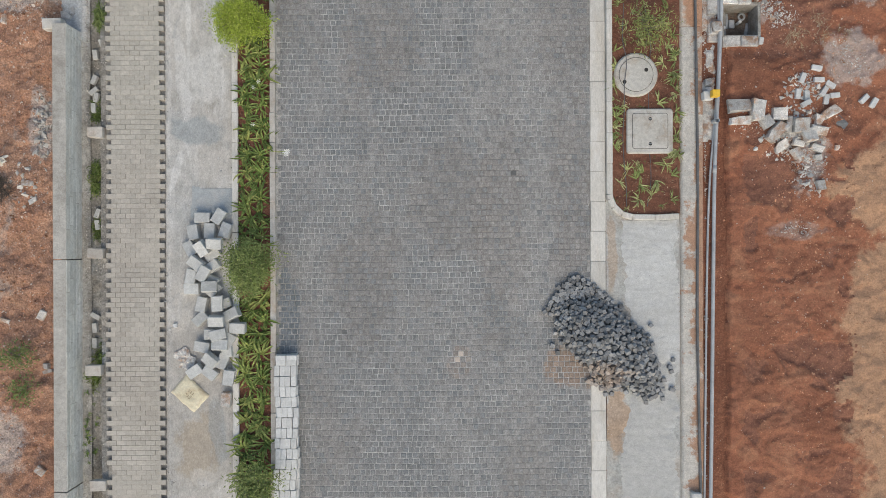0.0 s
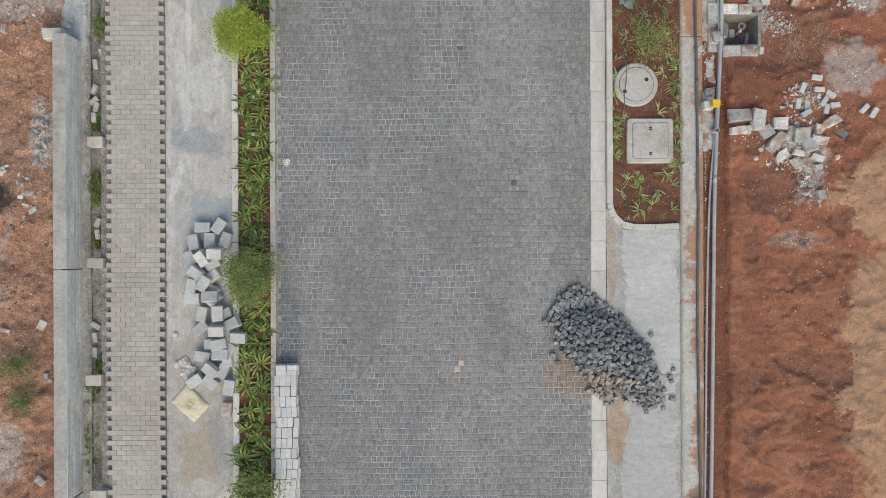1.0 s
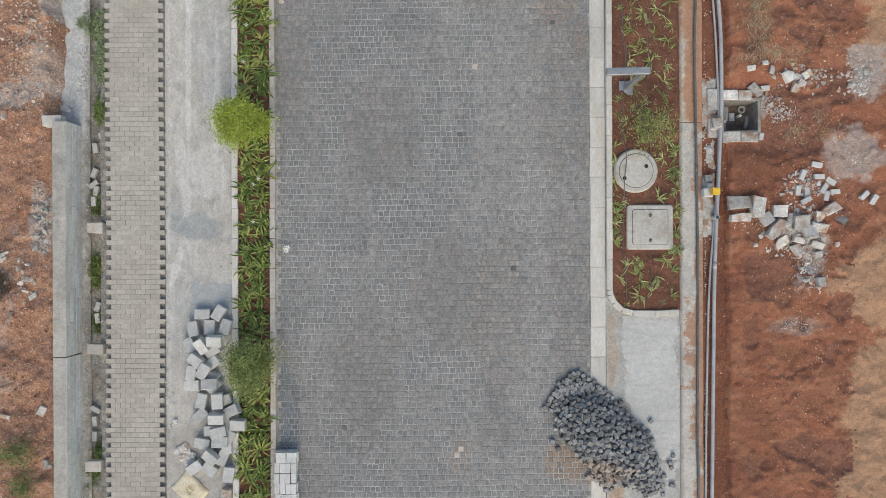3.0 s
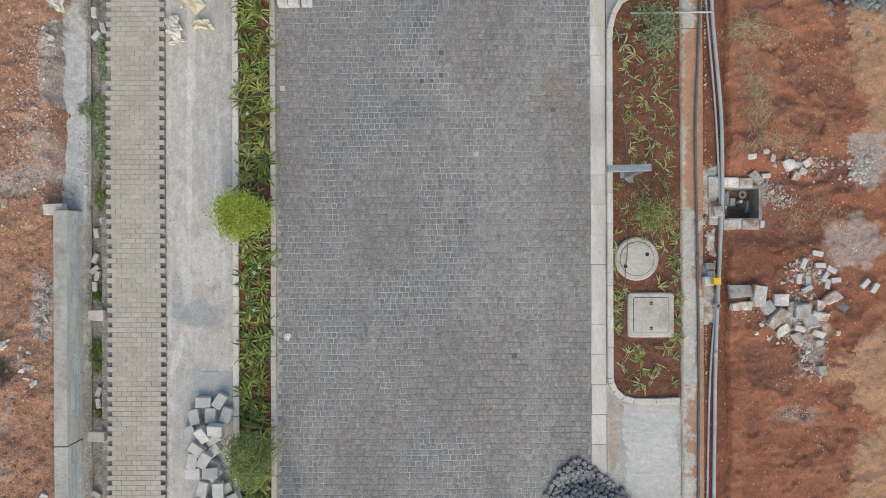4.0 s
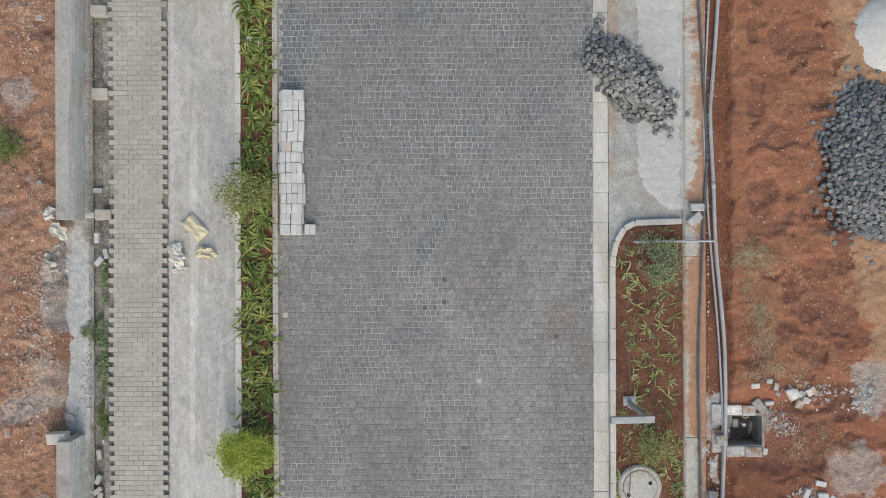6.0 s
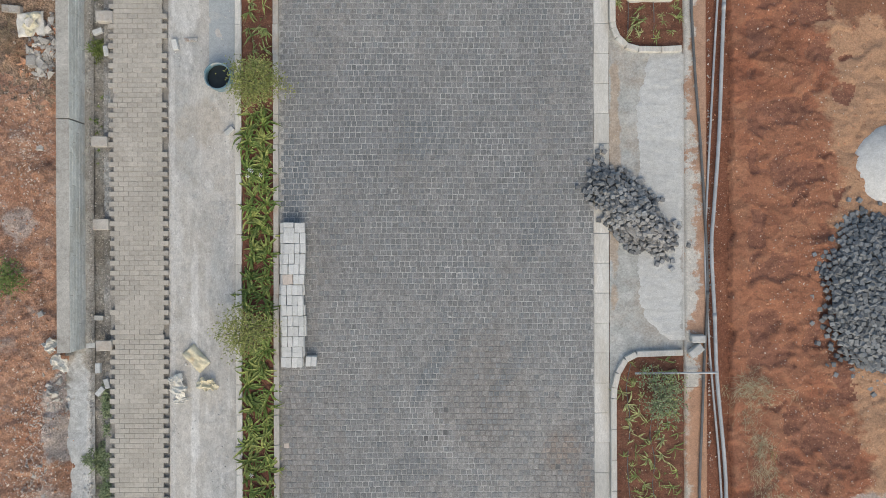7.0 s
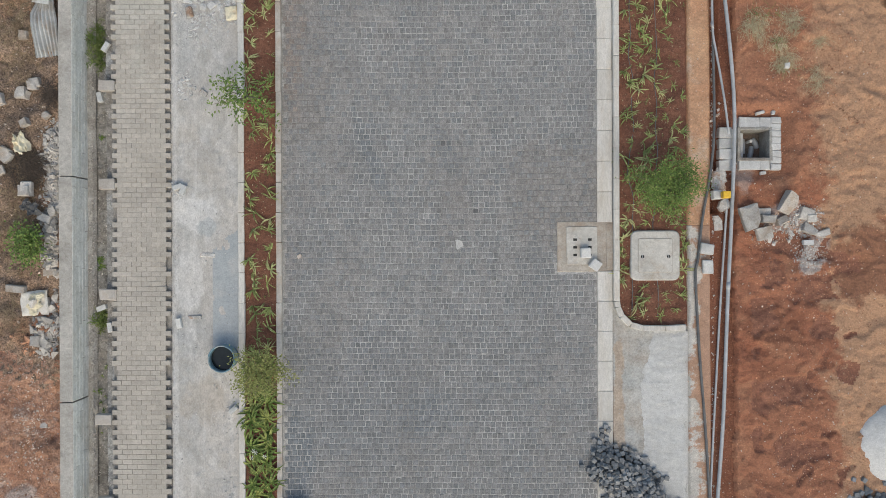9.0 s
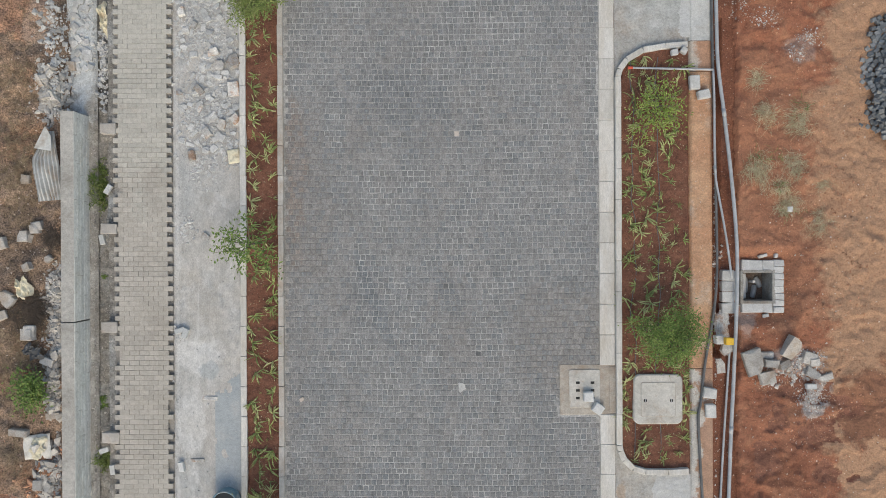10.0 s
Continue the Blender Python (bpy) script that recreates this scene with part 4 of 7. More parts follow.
gravel(3.4, 4.84, 11.45, BED_2[0] - 0.03, lambda y: np.interp(y, [11.4, 12.8, 13.8, 14.4, 14.9], [3.90, 3.87, 3.87, 3.94, 4.1]), 117, "white crushed stone spread over the drive")
gravel(4.4, 5.0, 23.6, Y1, lambda y: 4.58 + 0 * y, 119, "white crushed stone along the drive")

# ---- long concrete slab behind the planters, half under soil ----
SOILED = [((0.47, 0.27, 0.165), 3.2, (1, 0.5, 1), 0.60, 0.06, 0.6, 0.6), ((0.60, 0.57, 0.53), 5.5, (1, 0.6, 1), 0.60, 0.05, 0.55, 0.5), ((0.30, 0.16, 0.105), 18, (1, 1, 1), 0.64, 0.03, 0.5, 0.3), ((0.62, 0.60, 0.57), 26, (1, 1, 1), 0.64, 0.03, 0.6, 0.2)]
WASH_LINE = [(-8, 4.98), (-3, 5.06), (-1, 4.99), (1.2, 5.02), (2.0, 5.12), (4.4, 5.18), (4.5, 4.86), (8.0, 4.84), (8.4, 5.15), (9.2, 5.0), (10.5, 5.06), (12, 4.95), (13.2, 5.08), (14.5, 4.97), (15.3, 4.88), (16.5, 5.02), (17, 5.0), (22.9, 5.0), (23.2, 4.95), (28, 4.95)]
M_SLAB = mat("soiled_slab", (0.47, 0.445, 0.405), (0.57, 0.545, 0.505), 1.0, 40, 0.95, 0.5, grain=0.2, mid=0.14, layers=SOILED[1:], zone=((0.40, 0.222, 0.138), 0.05, WASH_LINE, (4.5, 5.5), 0.34, 2.4))
M_SLAB_RED = mat("soil_covered_slab", (0.46, 0.25, 0.15), (0.55, 0.35, 0.22), 1.0, 24, 0.97, 0.6, grain=0.22, mid=0.14, stain=(0.52, 0.46, 0.39), stain_scale=1.4, stain_at=0.66, layers=SOILED[2:])
M_SLAB_MIX = mat("half_soiled_slab", (0.50, 0.43, 0.36), (0.56, 0.51, 0.45), 0.8, 40, 0.96, 0.5, grain=0.2, mid=0.14, layers=SOILED[1:], zone=((0.43, 0.225, 0.132), 0.05, WASH_LINE, (4.5, 5.5), 0.16, 2.4))
M_SLAB_PALE = mat("pale_slab", (0.47, 0.475, 0.46), (0.56, 0.56, 0.545), 1.2, 40, 0.93, 0.4, grain=0.15, mid=0.12, stain=(0.42, 0.33, 0.26), stain_scale=1.6, stain_at=0.64)
for k, (ya, yb, m, lab) in enumerate(((Y0, 4.45, M_SLAB, "bare pale concrete footing slab stained with soil"), (4.46, 8.1, M_SLAB_MIX, "concrete footing slab under thin orange soil"), (8.11, 16.95, M_SLAB, "concrete footing slab stained with red soil"),
                                      (16.96, 22.9, M_SLAB_RED, "concrete footing slab under orange soil"), (22.91, 23.52, M_SLAB_MIX, "concrete footing slab under thin orange soil"), (23.53, Y1, M_SLAB_PALE, "pale bare concrete slab beside the pipe"))):
    solo("slab_%d" % (k + 1), patch("slab", BED_R + 0.004, SLAB_R + 0.085, ya, yb, 0.05, lambda x, y: 0.035 + rough_ground(x, y, 0.5, 131) * 0.03
         - 0.2 * ((x > SLAB_R + 0.082) | (x < BED_R + 0.006)), m), None, pose(0, 0, 0), lab, "slab", kind="structure")


# ---- things on the left: ditch, path edge, yard ----
GRID = 0.03
GX, GY = np.meshgrid(np.arange(-10, 10, GRID), np.arange(-8, 28, GRID))
LEVEL = ground_height(GX, GY)


def surface(x, y):
    """The soil's height at a place."""
    i, j = min(max(int((x + 10) / GRID + 0.5), 0), LEVEL.shape[1] - 1), min(max(int((y + 8) / GRID + 0.5), 0), LEVEL.shape[0] - 1)
    return float(LEVEL[j, i])


PAD = [mesh_of("pad", box(0.32, 0.215, 0.16, 0.018, 0.010, 600 + k, 2), M_KERB_OLD) for k in range(4)]


def pads(rows):
    for k, (x, y) in enumerate(rows):
        solo("concrete_pad", PAD[k % 4], None, pose(x + 0.025, y, -0.105, 0, 0, -2 + 1.3 * (k % 4)), "pale worn concrete block bridging the ditch to the path", "concrete block", "blocks along the ditch")


pads([(-7.02, 2.38), (-7.02, -0.06), (-7.07, -2.42), (-6.99, -4.74), (-6.87, 15.60), (-6.99, 13.09), (-6.97, 11.42), (-6.92, 8.98)])
pads([(-6.91, 21.82), (-6.90, 19.81), (-6.90, 17.83), (-6.90, 15.61)])

BRICK = [mesh_of("brick", box(0.2, 0.1, 0.08, 0.006, 0.003, 620 + k), M_GREY_BLOCK) for k in range(3)]
PALE_BRICK = [mesh_of("brick", box(0.2, 0.1, 0.08, 0.006, 0.003, 630 + k), M_WHITE_BLOCK) for k in range(3)]


def bricks(rows, z, label="grey concrete paver lying loose in the ditch", shapes=BRICK, group="loose bricks"):
    for k, (x, y, a) in enumerate(rows):
        zz = z if z is not None else surface(x, y) - 0.01
        solo("brick", shapes[k % len(shapes)], None, pose(x, y, zz, (k * 37) % 9 - 4, (k * 53) % 11 - 5, a), label, "brick", group)


bricks([(-7.17, 4.05, 95), (-7.20, 3.52, 68), (-7.21, 3.29, 40), (-7.16, 3.16, 80), (-7.21, 2.94, 92), (-7.03, 4.27, 110), (-7.14, 0.76, 70), (-7.14, 0.52, 100),
        (-7.19, -1.36, 150), (-7.20, -1.60, 95), (-7.20, -1.91, 88), (-7.17, 9.50, 0)], -0.385)
bricks([(-7.19, 8.97, 5), (-7.06, 8.51, 92), (-7.02, 8.04, 50), (-6.88, 8.20, 105), (-7.04, 15.33, 20), (-6.87, 14.94, 97), (-6.94, 20.61, 60), (-7.06, 19.59, 105)], -0.11)
bricks([(-5.43, 15.03, 100)], 0.0, "pale concrete paver lying on the yard", PALE_BRICK)
bricks([(-4.34, 13.29, 40), (-5.45, 17.76, 20), (-5.34, 17.70, 70)], 0.0, "small grey block lying on the yard")

BLOCK = [mesh_of("concrete_block", box(0.30, 0.205, 0.16, 0.008, 0.006, 640 + k), M_GREY_BLOCK) for k in range(6)]


def heap_blocks(rows):
    """Blocks tipped in a heap: place, height of the underside, turn."""
    r = random.Random(len(rows) * 3 + 1)
    for k, (x, y, z, a) in enumerate(rows):
        t = 3 if z == 0 else 13
        solo("concrete_block", BLOCK[r.randrange(6)], None, pose(x, y, z + 0.005 + 0.02 * (z > 0), r.uniform(-t, t), r.uniform(-t, t), a), "pale grey solid concrete block tipped in a heap on the yard", "concrete block", "heap of concrete blocks")


heap_blocks([(-4.81, 0.65, 0, 0), (-4.49, 0.67, 0, 58), (-4.98, 0.35, 0, 102), (-4.66, 0.39, 0, 88), (-4.35, 0.39, 0, 72), (-4.52, 0.14, 0.14, -3), (-5.06, 0.02, 0, 118),
             (-4.78, 0.05, 0.13, 122), (-4.62, -0.08, 0, 30), (-4.90, -0.25, 0.1, -38), (-4.63, -0.34, 0, 38), (-4.75, -0.47, 0.14, 62)])
heap_blocks([(-5.04, -0.54, 0, 80), (-4.65, -0.60, 0, -28), (-4.65, -0.75, 0.14, 0), (-5.02, -0.78, 0, 2), (-4.83, -1.09, 0, 78), (-4.49, -1.06, 0.14, 92), (-4.40, -1.08, 0, 20),
             (-4.18, -1.28, 0.06, 28), (-4.49, -1.39, 0.17, -2), (-4.09, -1.54, 0.07, -3), (-4.86, -1.37, 0, 42), (-4.38, -1.52, 0, 85)])
heap_blocks([(-4.47, -1.67, 0.15, 12), (-4.30, -1.82, 0, 60), (-4.45, -1.90, 0.14, -2), (-4.82, -1.94, 0, -10), (-4.33, -1.99, 0, 95), (-4.62, -2.18, 0.08, -40), (-4.42, -2.23, 0, 70),
             (-4.67, -2.46, 0, -36), (-4.98, -2.42, 0, 32), (-4.30, -2.55, 0.02, 82), (-4.63, -1.68, 0, 0), (-4.59, -0.79, 0, 50)])
solo("concrete_block", box(0.29, 0.2, 0.16, 0.02, 0.012, 7, 2), M_RUBBLE, pose(-4.35, -2.99, 0, 0, 0, 82), "stained grey concrete block beside the heap", "concrete block", "heap of concrete blocks")


def cushion(w, l, h, seed, n=22, flat=0.35):
    """A filled or slack woven sack lying flat: rounded outline, creased top."""
    u = np.linspace(-1, 1, n)
    X, Y = np.meshgrid(u, u)
    edge = (1 - np.abs(X) ** 6) * (1 - np.abs(Y) ** 6)
    wob = lumps(X * 1.3, Y * 1.3, 0.55, seed) * 0.5 + lumps(X + Y * 0.6, Y * 0.4, 0.22, seed + 1) * 0.35 + lumps(X, Y, 0.1, seed + 2) * 0.12
    Z = h * (np.clip(edge, 0, 1) ** flat) * (0.72 + 0.45 * wob) + 0.004
    px = X * w / 2 * (1 + 0.05 * lumps(Y * 2, X, 0.7, seed + 3))
    py = Y * l / 2 * (1 + 0.05 * lumps(X * 2, Y, 0.7, seed + 4))
    top = np.stack([px, py, Z], -1).reshape(-1, 3)
    i, j = np.meshgrid(np.arange(n - 1), np.arange(n - 1))
    a = (j * n + i).ravel()
    return top, np.stack([a, a + 1, a + n + 1, a + n], -1)


def sack(x, y, z, w, l, h, turn, seed, material, label, bars=0, name="sack"):
    v, f = cushion(w, l, h, seed)
    root = thing(name, x, y, z, label, name, turn=turn)
    part("fabric", raw_mesh("fabric", v, f, material, True), None, root)
    r = random.Random(seed)
    for k in range(bars):                   # rows of print too worn to read
        yy = (k - (bars - 1) / 2) * 0.05
        for i in range(5):
            if r.random() < 0.8:
                b = box(0.022, 0.028, 0.004, 0)
                u, q = (i - 2) * 0.032 / (w / 2), yy / (l / 2)
                idx = int((q + 1) / 2 * 21) * 22 + int((u + 1) / 2 * 21)
                part("print_bar", b, M_PRINT, root, "faded red printed bar", m=pose((i - 2) * 0.032, yy, float(v[idx][2]) + 0.001))
    return root


def crumpled(x, y, z, w, l, h, turn, seed, material, label, name="cloth"):
    """A slack sheet dropped in folds, with a ragged outline."""
    n = 34
    u = np.linspace(-1, 1, n)
    X, Y = np.meshgrid(u, u)
    fold = 1 - np.abs(lumps(X * 1.2 + lumps(X, Y, 0.8, seed + 5) * 0.4, Y * 1.2, 0.45, seed))
    fold2 = 1 - np.abs(lumps(X, Y + X * 0.5, 0.2, seed + 1))
    Z = h * (0.25 + 0.55 * fold * fold + 0.3 * fold2) * np.clip(1.15 - np.maximum(np.abs(X), np.abs(Y)) ** 3, 0.1, 1) + 0.005
    R = np.hypot(X, Y)
    ang = np.arctan2(Y, X)
    out = 0.80 + 0.22 * np.sin(ang * 2 + seed) + 0.14 * np.sin(ang * 5 + seed * 2)
    v = np.stack([X * w / 2 * (1 + 0.1 * lumps(X, Y, 0.4, seed + 7)), Y * l / 2 * (1 + 0.1 * lumps(X, Y, 0.4, seed + 8)), Z], -1).reshape(-1, 3)
    i, j = np.meshgrid(np.arange(n - 1), np.arange(n - 1))
    a = (j * n + i).ravel()
    f = np.stack([a, a + 1, a + n + 1, a + n], -1)
    f = f[(R <= out).ravel()[f].all(1)]
    return solo(name, raw_mesh(name, v, f, material, False), None, pose(x, y, z, 0, 0, turn), label, name)


sack(-5.11, -2.90, 0.0, 0.47, 0.63, 0.05, 48, 3, M_SACK, "flat cream woven sack with faded print on the yard", 3)
sack(-5.04, 8.72, 0, 0.30, 0.52, 0.13, 42, 11, M_SACK, "half-empty folded cream woven sack on the yard")
crumpled(-4.82, 8.20, 0, 0.46, 0.42, 0.14, -10, 14, M_SACK, "crumpled dirty cream woven sack on the yard", "sack")
crumpled(-5.39, 8.16, 0, 0.54, 0.54, 0.14, 10, 17, M_PALE_SACK, "crumpled white plastic sheet on the yard", "plastic sheet")
crumpled(-5.34, 7.88, 0, 0.44, 0.16, 0.06, 0, 19, M_PALE_SACK, "torn strip of white plastic sheet on the yard", "plastic sheet")
crumpled(-5.18, -2.21, 0, 0.54, 0.54, 0.05, 20, 23, M_RUBBLE, "dusty grey cement bag, torn open on the yard", "cement bag")
sack(-4.36, 21.26, 0.0, 0.25, 0.29, 0.05, 8, 27, M_SACK, "small folded cream woven sack beside the kerb")


def barrel(x, y, label):
    root = thing("barrel", x, y, -0.02, label, "barrel")
    bm = bmesh.new()
    prof = [(0.255, 0.0), (0.265, 0.12), (0.255, 0.2), (0.272, 0.26), (0.272, 0.295), (0.262, 0.305), (0.247, 0.30), (0.243, 0.22), (0.24, 0.02)]
    rings = [[bm.verts.new((rr * math.cos(a), rr * math.sin(a), z)) for a in (2 * math.pi * k / 40 for k in range(40))] for rr, z in prof]
    for a, b in zip(rings, rings[1:]):
        for k in range(40):
            bm.faces.new((a[k], a[(k + 1) % 40], b[(k + 1) % 40], b[k]))
    part("shell", bm, M_BLUE, root, smooth=True)
    bm = bmesh.new()
    bmesh.ops.create_circle(bm, cap_ends=True, segments=40, radius=0.2435)
    part("water", bm, M_WATER, root, "still dark water", m=pose(0, 0, 0.16))


barrel(-4.51, 14.34, "open blue plastic barrel of dark water beside the kerb")


# ---- rubble ----
def slab_piece(w, l, h, seed):
    """A piece broken off a slab: four uneven edges with a corner knocked off, a nearly flat top, raw slanting sides."""
    r = random.Random(seed)
    quad = [Vector((sx * w / 2 * r.uniform(0.72, 1.05), sy * l / 2 * r.uniform(0.72, 1.05))) for sx, sy in ((-1, -1), (1, -1), (1, 1), (-1, 1))]
    gone = r.randrange(6)
    edge = []
    for k, p in enumerate(quad):
        before, after = quad[k - 1], quad[(k + 1) % 4]
        edge += [p.lerp(before, r.uniform(.25, .5)), p.lerp(after, r.uniform(.2, .45))] if k == gone else [p]
        at = p.lerp(after, r.uniform(.52, .7))
        edge.append(at * r.uniform(0.93, 1.08))
    lean = (r.uniform(-.2, .2), r.uniform(-.2, .2))
    bm = bmesh.new()
    low, rim, top = [], [], []
    steep = r.randrange(len(edge))
    for k, p in enumerate(edge):
        z = h * (1 + lean[0] * p.x / w * 2 + lean[1] * p.y / l * 2)
        inset = 0.74 if k in (steep, (steep + 1) % len(edge)) else r.uniform(0.93, 0.985)
        low.append(bm.verts.new((p.x * r.uniform(0.96, 1.08), p.y * r.uniform(0.96, 1.08), 0)))
        rim.append(bm.verts.new((p.x, p.y, z * r.uniform(0.78, 0.93))))
        top.append(bm.verts.new((p.x * inset, p.y * inset, z * r.uniform(0.95, 1.03))))
    mid = bm.verts.new((r.uniform(-.12, .12) * w, r.uniform(-.12, .12) * l, h * r.uniform(0.98, 1.05)))
    n = len(edge)
    for k in range(n):
        j = (k + 1) % n
        bm.faces.new((low[k], low[j], rim[j], rim[k]))
        bm.faces.new((rim[k], rim[j], top[j], top[k]))
        bm.faces.new((top[k], top[j], mid))
    bm.faces.new(low[::-1])
    bmesh.ops.recalc_face_normals(bm, faces=bm.faces[:])
    return bm


def fragments(rows, label, category="rubble", group="broken concrete", material=None, z=None, seed=1):
    """Broken slabs and lumps: place, width, length, height, turn."""
    for k, (x, y, w, l, h, a) in enumerate(rows):
        zz = (surface(x, y) if z is None else z) - 0.015
        bm = slab_piece(w * 0.97, l * 0.97, h, seed * 100 + k) if (k + seed) % 4 else box(w * 0.94, l * 0.94, h, 0.012, min(w, l) * 0.07, seed * 100 + k)
        solo("concrete_fragment", bm, material or M_RUBBLE, pose(x, y, zz, (k * 31) % 13 - 6, (k * 17) % 13 - 6, a), label, category, group)


CHIPS = [template(rock(1, 1, 0.7, 900 + k, 9)) for k in range(8)]


def chips(name, spots, lo, hi, material, label, seed, sink=0.2, at=surface, flat=1.0):
    """Many small stones in one mesh: spots are (x, y, half width, half length, count)."""
    r = random.Random(seed)
    items = []
    for x, y, hx, hy, n in spots:
        for _ in range(n):
            px, py = x + (r.random() + r.random() + r.random() - 1.5) / 1.5 * hx, y + (r.random() + r.random() + r.random() - 1.5) / 1.5 * hy
            s = lo * (hi / lo) ** (r.random() ** 1.8)
            m = pose(px, py, at(px, py) - s * sink, r.uniform(-20, 20), r.uniform(-20, 20), r.uniform(0, 360)) @ Matrix.Diagonal((s, s * r.uniform(0.6, 1), s * r.uniform(0.5, 1) * flat, 1))
            items.append((CHIPS[r.randrange(8)], m))
    return tagged(new(name, join(name, items, material)), label, "stones", kind="stuff")


def flat_zero(x, y):
    return 0.0


# rubble over the north end of the yard
chips("rubble", [(-4.97, 23.73, 0.85, 1.5, 2900), (-4.92, 22.25, 0.85, 1.0, 1700), (-4.64, 21.40, 0.6, 0.8, 560), (-5.21, 21.00, 0.5, 0.6, 260), (-5.34, 19.83, 0.32, 0.5, 170), (-5.43, 17.70, 0.25, 0.3, 60), (-4.96, 24.86, 0.85, 0.9, 1900)],
      0.012, 0.125, M_CHIPS, "broken pale grey concrete rubble strewn on the yard", 41, 0.22, flat_zero, 0.5)
fragments([(-5.40, 24.16, .16, .2, .08, 20), (-5.14, 23.90, .14, .12, .08, 60), (-4.76, 23.36, .24, .17, .09, 15), (-4.38, 23.16, .3, .26, .1, 30), (-4.63, 23.08, .22, .2, .09, 80),
           (-4.36, 22.61, .24, .3, .06, 5), (-5.05, 22.59, .15, .2, .08, 40), (-4.58, 21.91, .2, .18, .1, 70), (-4.90, 21.74, .22, .16, .08, 120), (-5.21, 21.28, .15, .2, .08, 10),
           (-5.03, 22.23, .2, .08, .05, 60), (-4.32, 22.00, .2, .2, .1, 45), (-5.45, 22.54, .14, .1, .06, 0)], "broken pale concrete lump on the yard", z=0.0, seed=3)
fragments([(-4.87, 16.39, .34, .09, .03, -3), (-5.13, 15.14, .28, .08, .03, 0), (-4.93, 19.66, .18, .1, .05, -35), (-5.40, -1.53, .09, .08, .06, 10), (-5.25, 8.60, .06, .06, .05, 10)],
          "flat grey chip of mortar on the yard", z=0.0, seed=4)
chips("yard_grit", [(-5.0, 10, 0.95, 24, 1500), (-4.45, 9, 0.3, 20, 900), (-4.38, 11.61, 0.3, 0.6, 50), (-5.34, 17.47, .3, .4, 40), (-4.55, 6.3, .3, .7, 110), (-4.7, 5.3, .3, .4, 40), (-5.52, 0.26, .2, 3.0, 60)], 0.006, 0.045, M_CHIPS, "grey grit and pebbles on the yard", 43, 0.2, flat_zero)

r = random.Random(61)                     # cracked plates of a broken-up slab
fragments([(r.uniform(-5.48, -4.19), r.uniform(21.34, 25.20), r.uniform(.08, .2), r.uniform(.07, .15), r.uniform(.03, .05), r.uniform(0, 180)) for k in range(110)],
          "cracked plate of broken concrete on the yard", material=M_CHIPS, z=0.0, seed=10)

fragments([(r.uniform(-7.72, -7.38), r.uniform(22.9, 25.6), r.uniform(.10, .2), r.uniform(.09, .17), r.uniform(.03, .05), r.uniform(0, 180)) for k in range(46)],
          "flat plate of broken concrete on the footing", material=M_CHIPS, z=-0.26, seed=16)

# stones and waste on the left soil
chips("stones", [(-8.10, 22.61, 0.5, 0.9, 260), (-7.98, 23.97, 0.5, 0.7, 200), (-8.04, 18.05, 0.3, 1.3, 700), (-8.02, 16.69, 0.28, 0.8, 300), (-8.04, 14.98, 0.3, 0.6, 160),
                 (-8.07, 14.81, 0.4, 1.0, 80), (-7.82, 7.98, 0.35, 0.8, 160), (-8.34, 6.50, 0.6, 0.8, 16), (-8.07, 2.44, 0.25, 0.9, 160), (-8.36, 1.30, 0.6, 0.6, 60)],
      0.025, 0.17, M_STONE, "grey broken stones on the soil beside the wall", 45)
chips("wall_stones", [(-7.93, 18.10, 0.2, 1.3, 420), (-7.95, 17.63, 0.16, 0.9, 160), (-8.02, 22.5, 0.34, 0.8, 220), (-8.00, 16.61, 0.2, 0.9, 260), (-8.18, 14.79, 0.3, 0.6, 90), (-7.95, 15.13, .1, .9, 60)], 0.06, 0.22, M_STONE, "coarse grey rubble stones along the wall", 58)
chips("red_lumps", [(-8.18, 15.13, .3, .35, 60), (-7.97, 15.24, .15, .4, 30), (-8.41, 14.56, .3, .3, 30), (-8.57, 16.95, .2, .2, 12)], 0.05, 0.26, M_CLOD, "red soil lumps among the stones", 59, 0.4)
chips("broken_stones", [(-7.87, 23.40, 0.4, 1.5, 420), (-8.05, 22.49, 0.4, 0.7, 160), (-7.90, 18.51, 0.1, 0.6, 10)], 0.03, 0.17, M_CHIPS, "pale broken concrete lumps along the wall line", 44)
chips("footing_stones", [(-7.50, 23.83, 0.25, 1.4, 60), (-7.12, 23.25, 0.16, 1.3, 260), (-7.42, 5.67, 0.2, 1.2, 80)], 0.03, 0.15, M_CHIPS, "pale broken stones in the trench", 46, 0.2, lambda x, y: max(surface(x, y), -0.28))
chips("soil_crumbs", [(-8.5, 0, 1.2, 9, 1700), (-8.5, 9, 1.2, 7, 1700)], 0.012, 0.075, M_CLOD, "crumbs of red soil beside the wall", 49)
chips("ditch_grit", [(-7.33, 10, 0.10, 22, 3600), (-7.12, 10, 0.22, 22, 2200), (-6.9, 10, 0.08, 22, 600)], 0.010, 0.05, M_STONE, "brownish grit in the ditch", 48, 0.2, lambda x, y: max(surface(x, y), -0.28) if x < -7.285 else surface(x, y))
chips("pebbles", [(-8.5, 0, 1.2, 9, 800), (-8.5, 10, 1.2, 8, 1100), (-8.5, 20, 1.2, 8, 600), (-8.30, 6.0, 0.8, 2.2, 2600), (-8.2, 7.6, 0.6, 1.0, 700), (-8.4, 13.0, 0.6, 1.6, 700)], 0.01, 0.06, M_PEBBLE, "pale pebbles and chips on the left soil", 47)
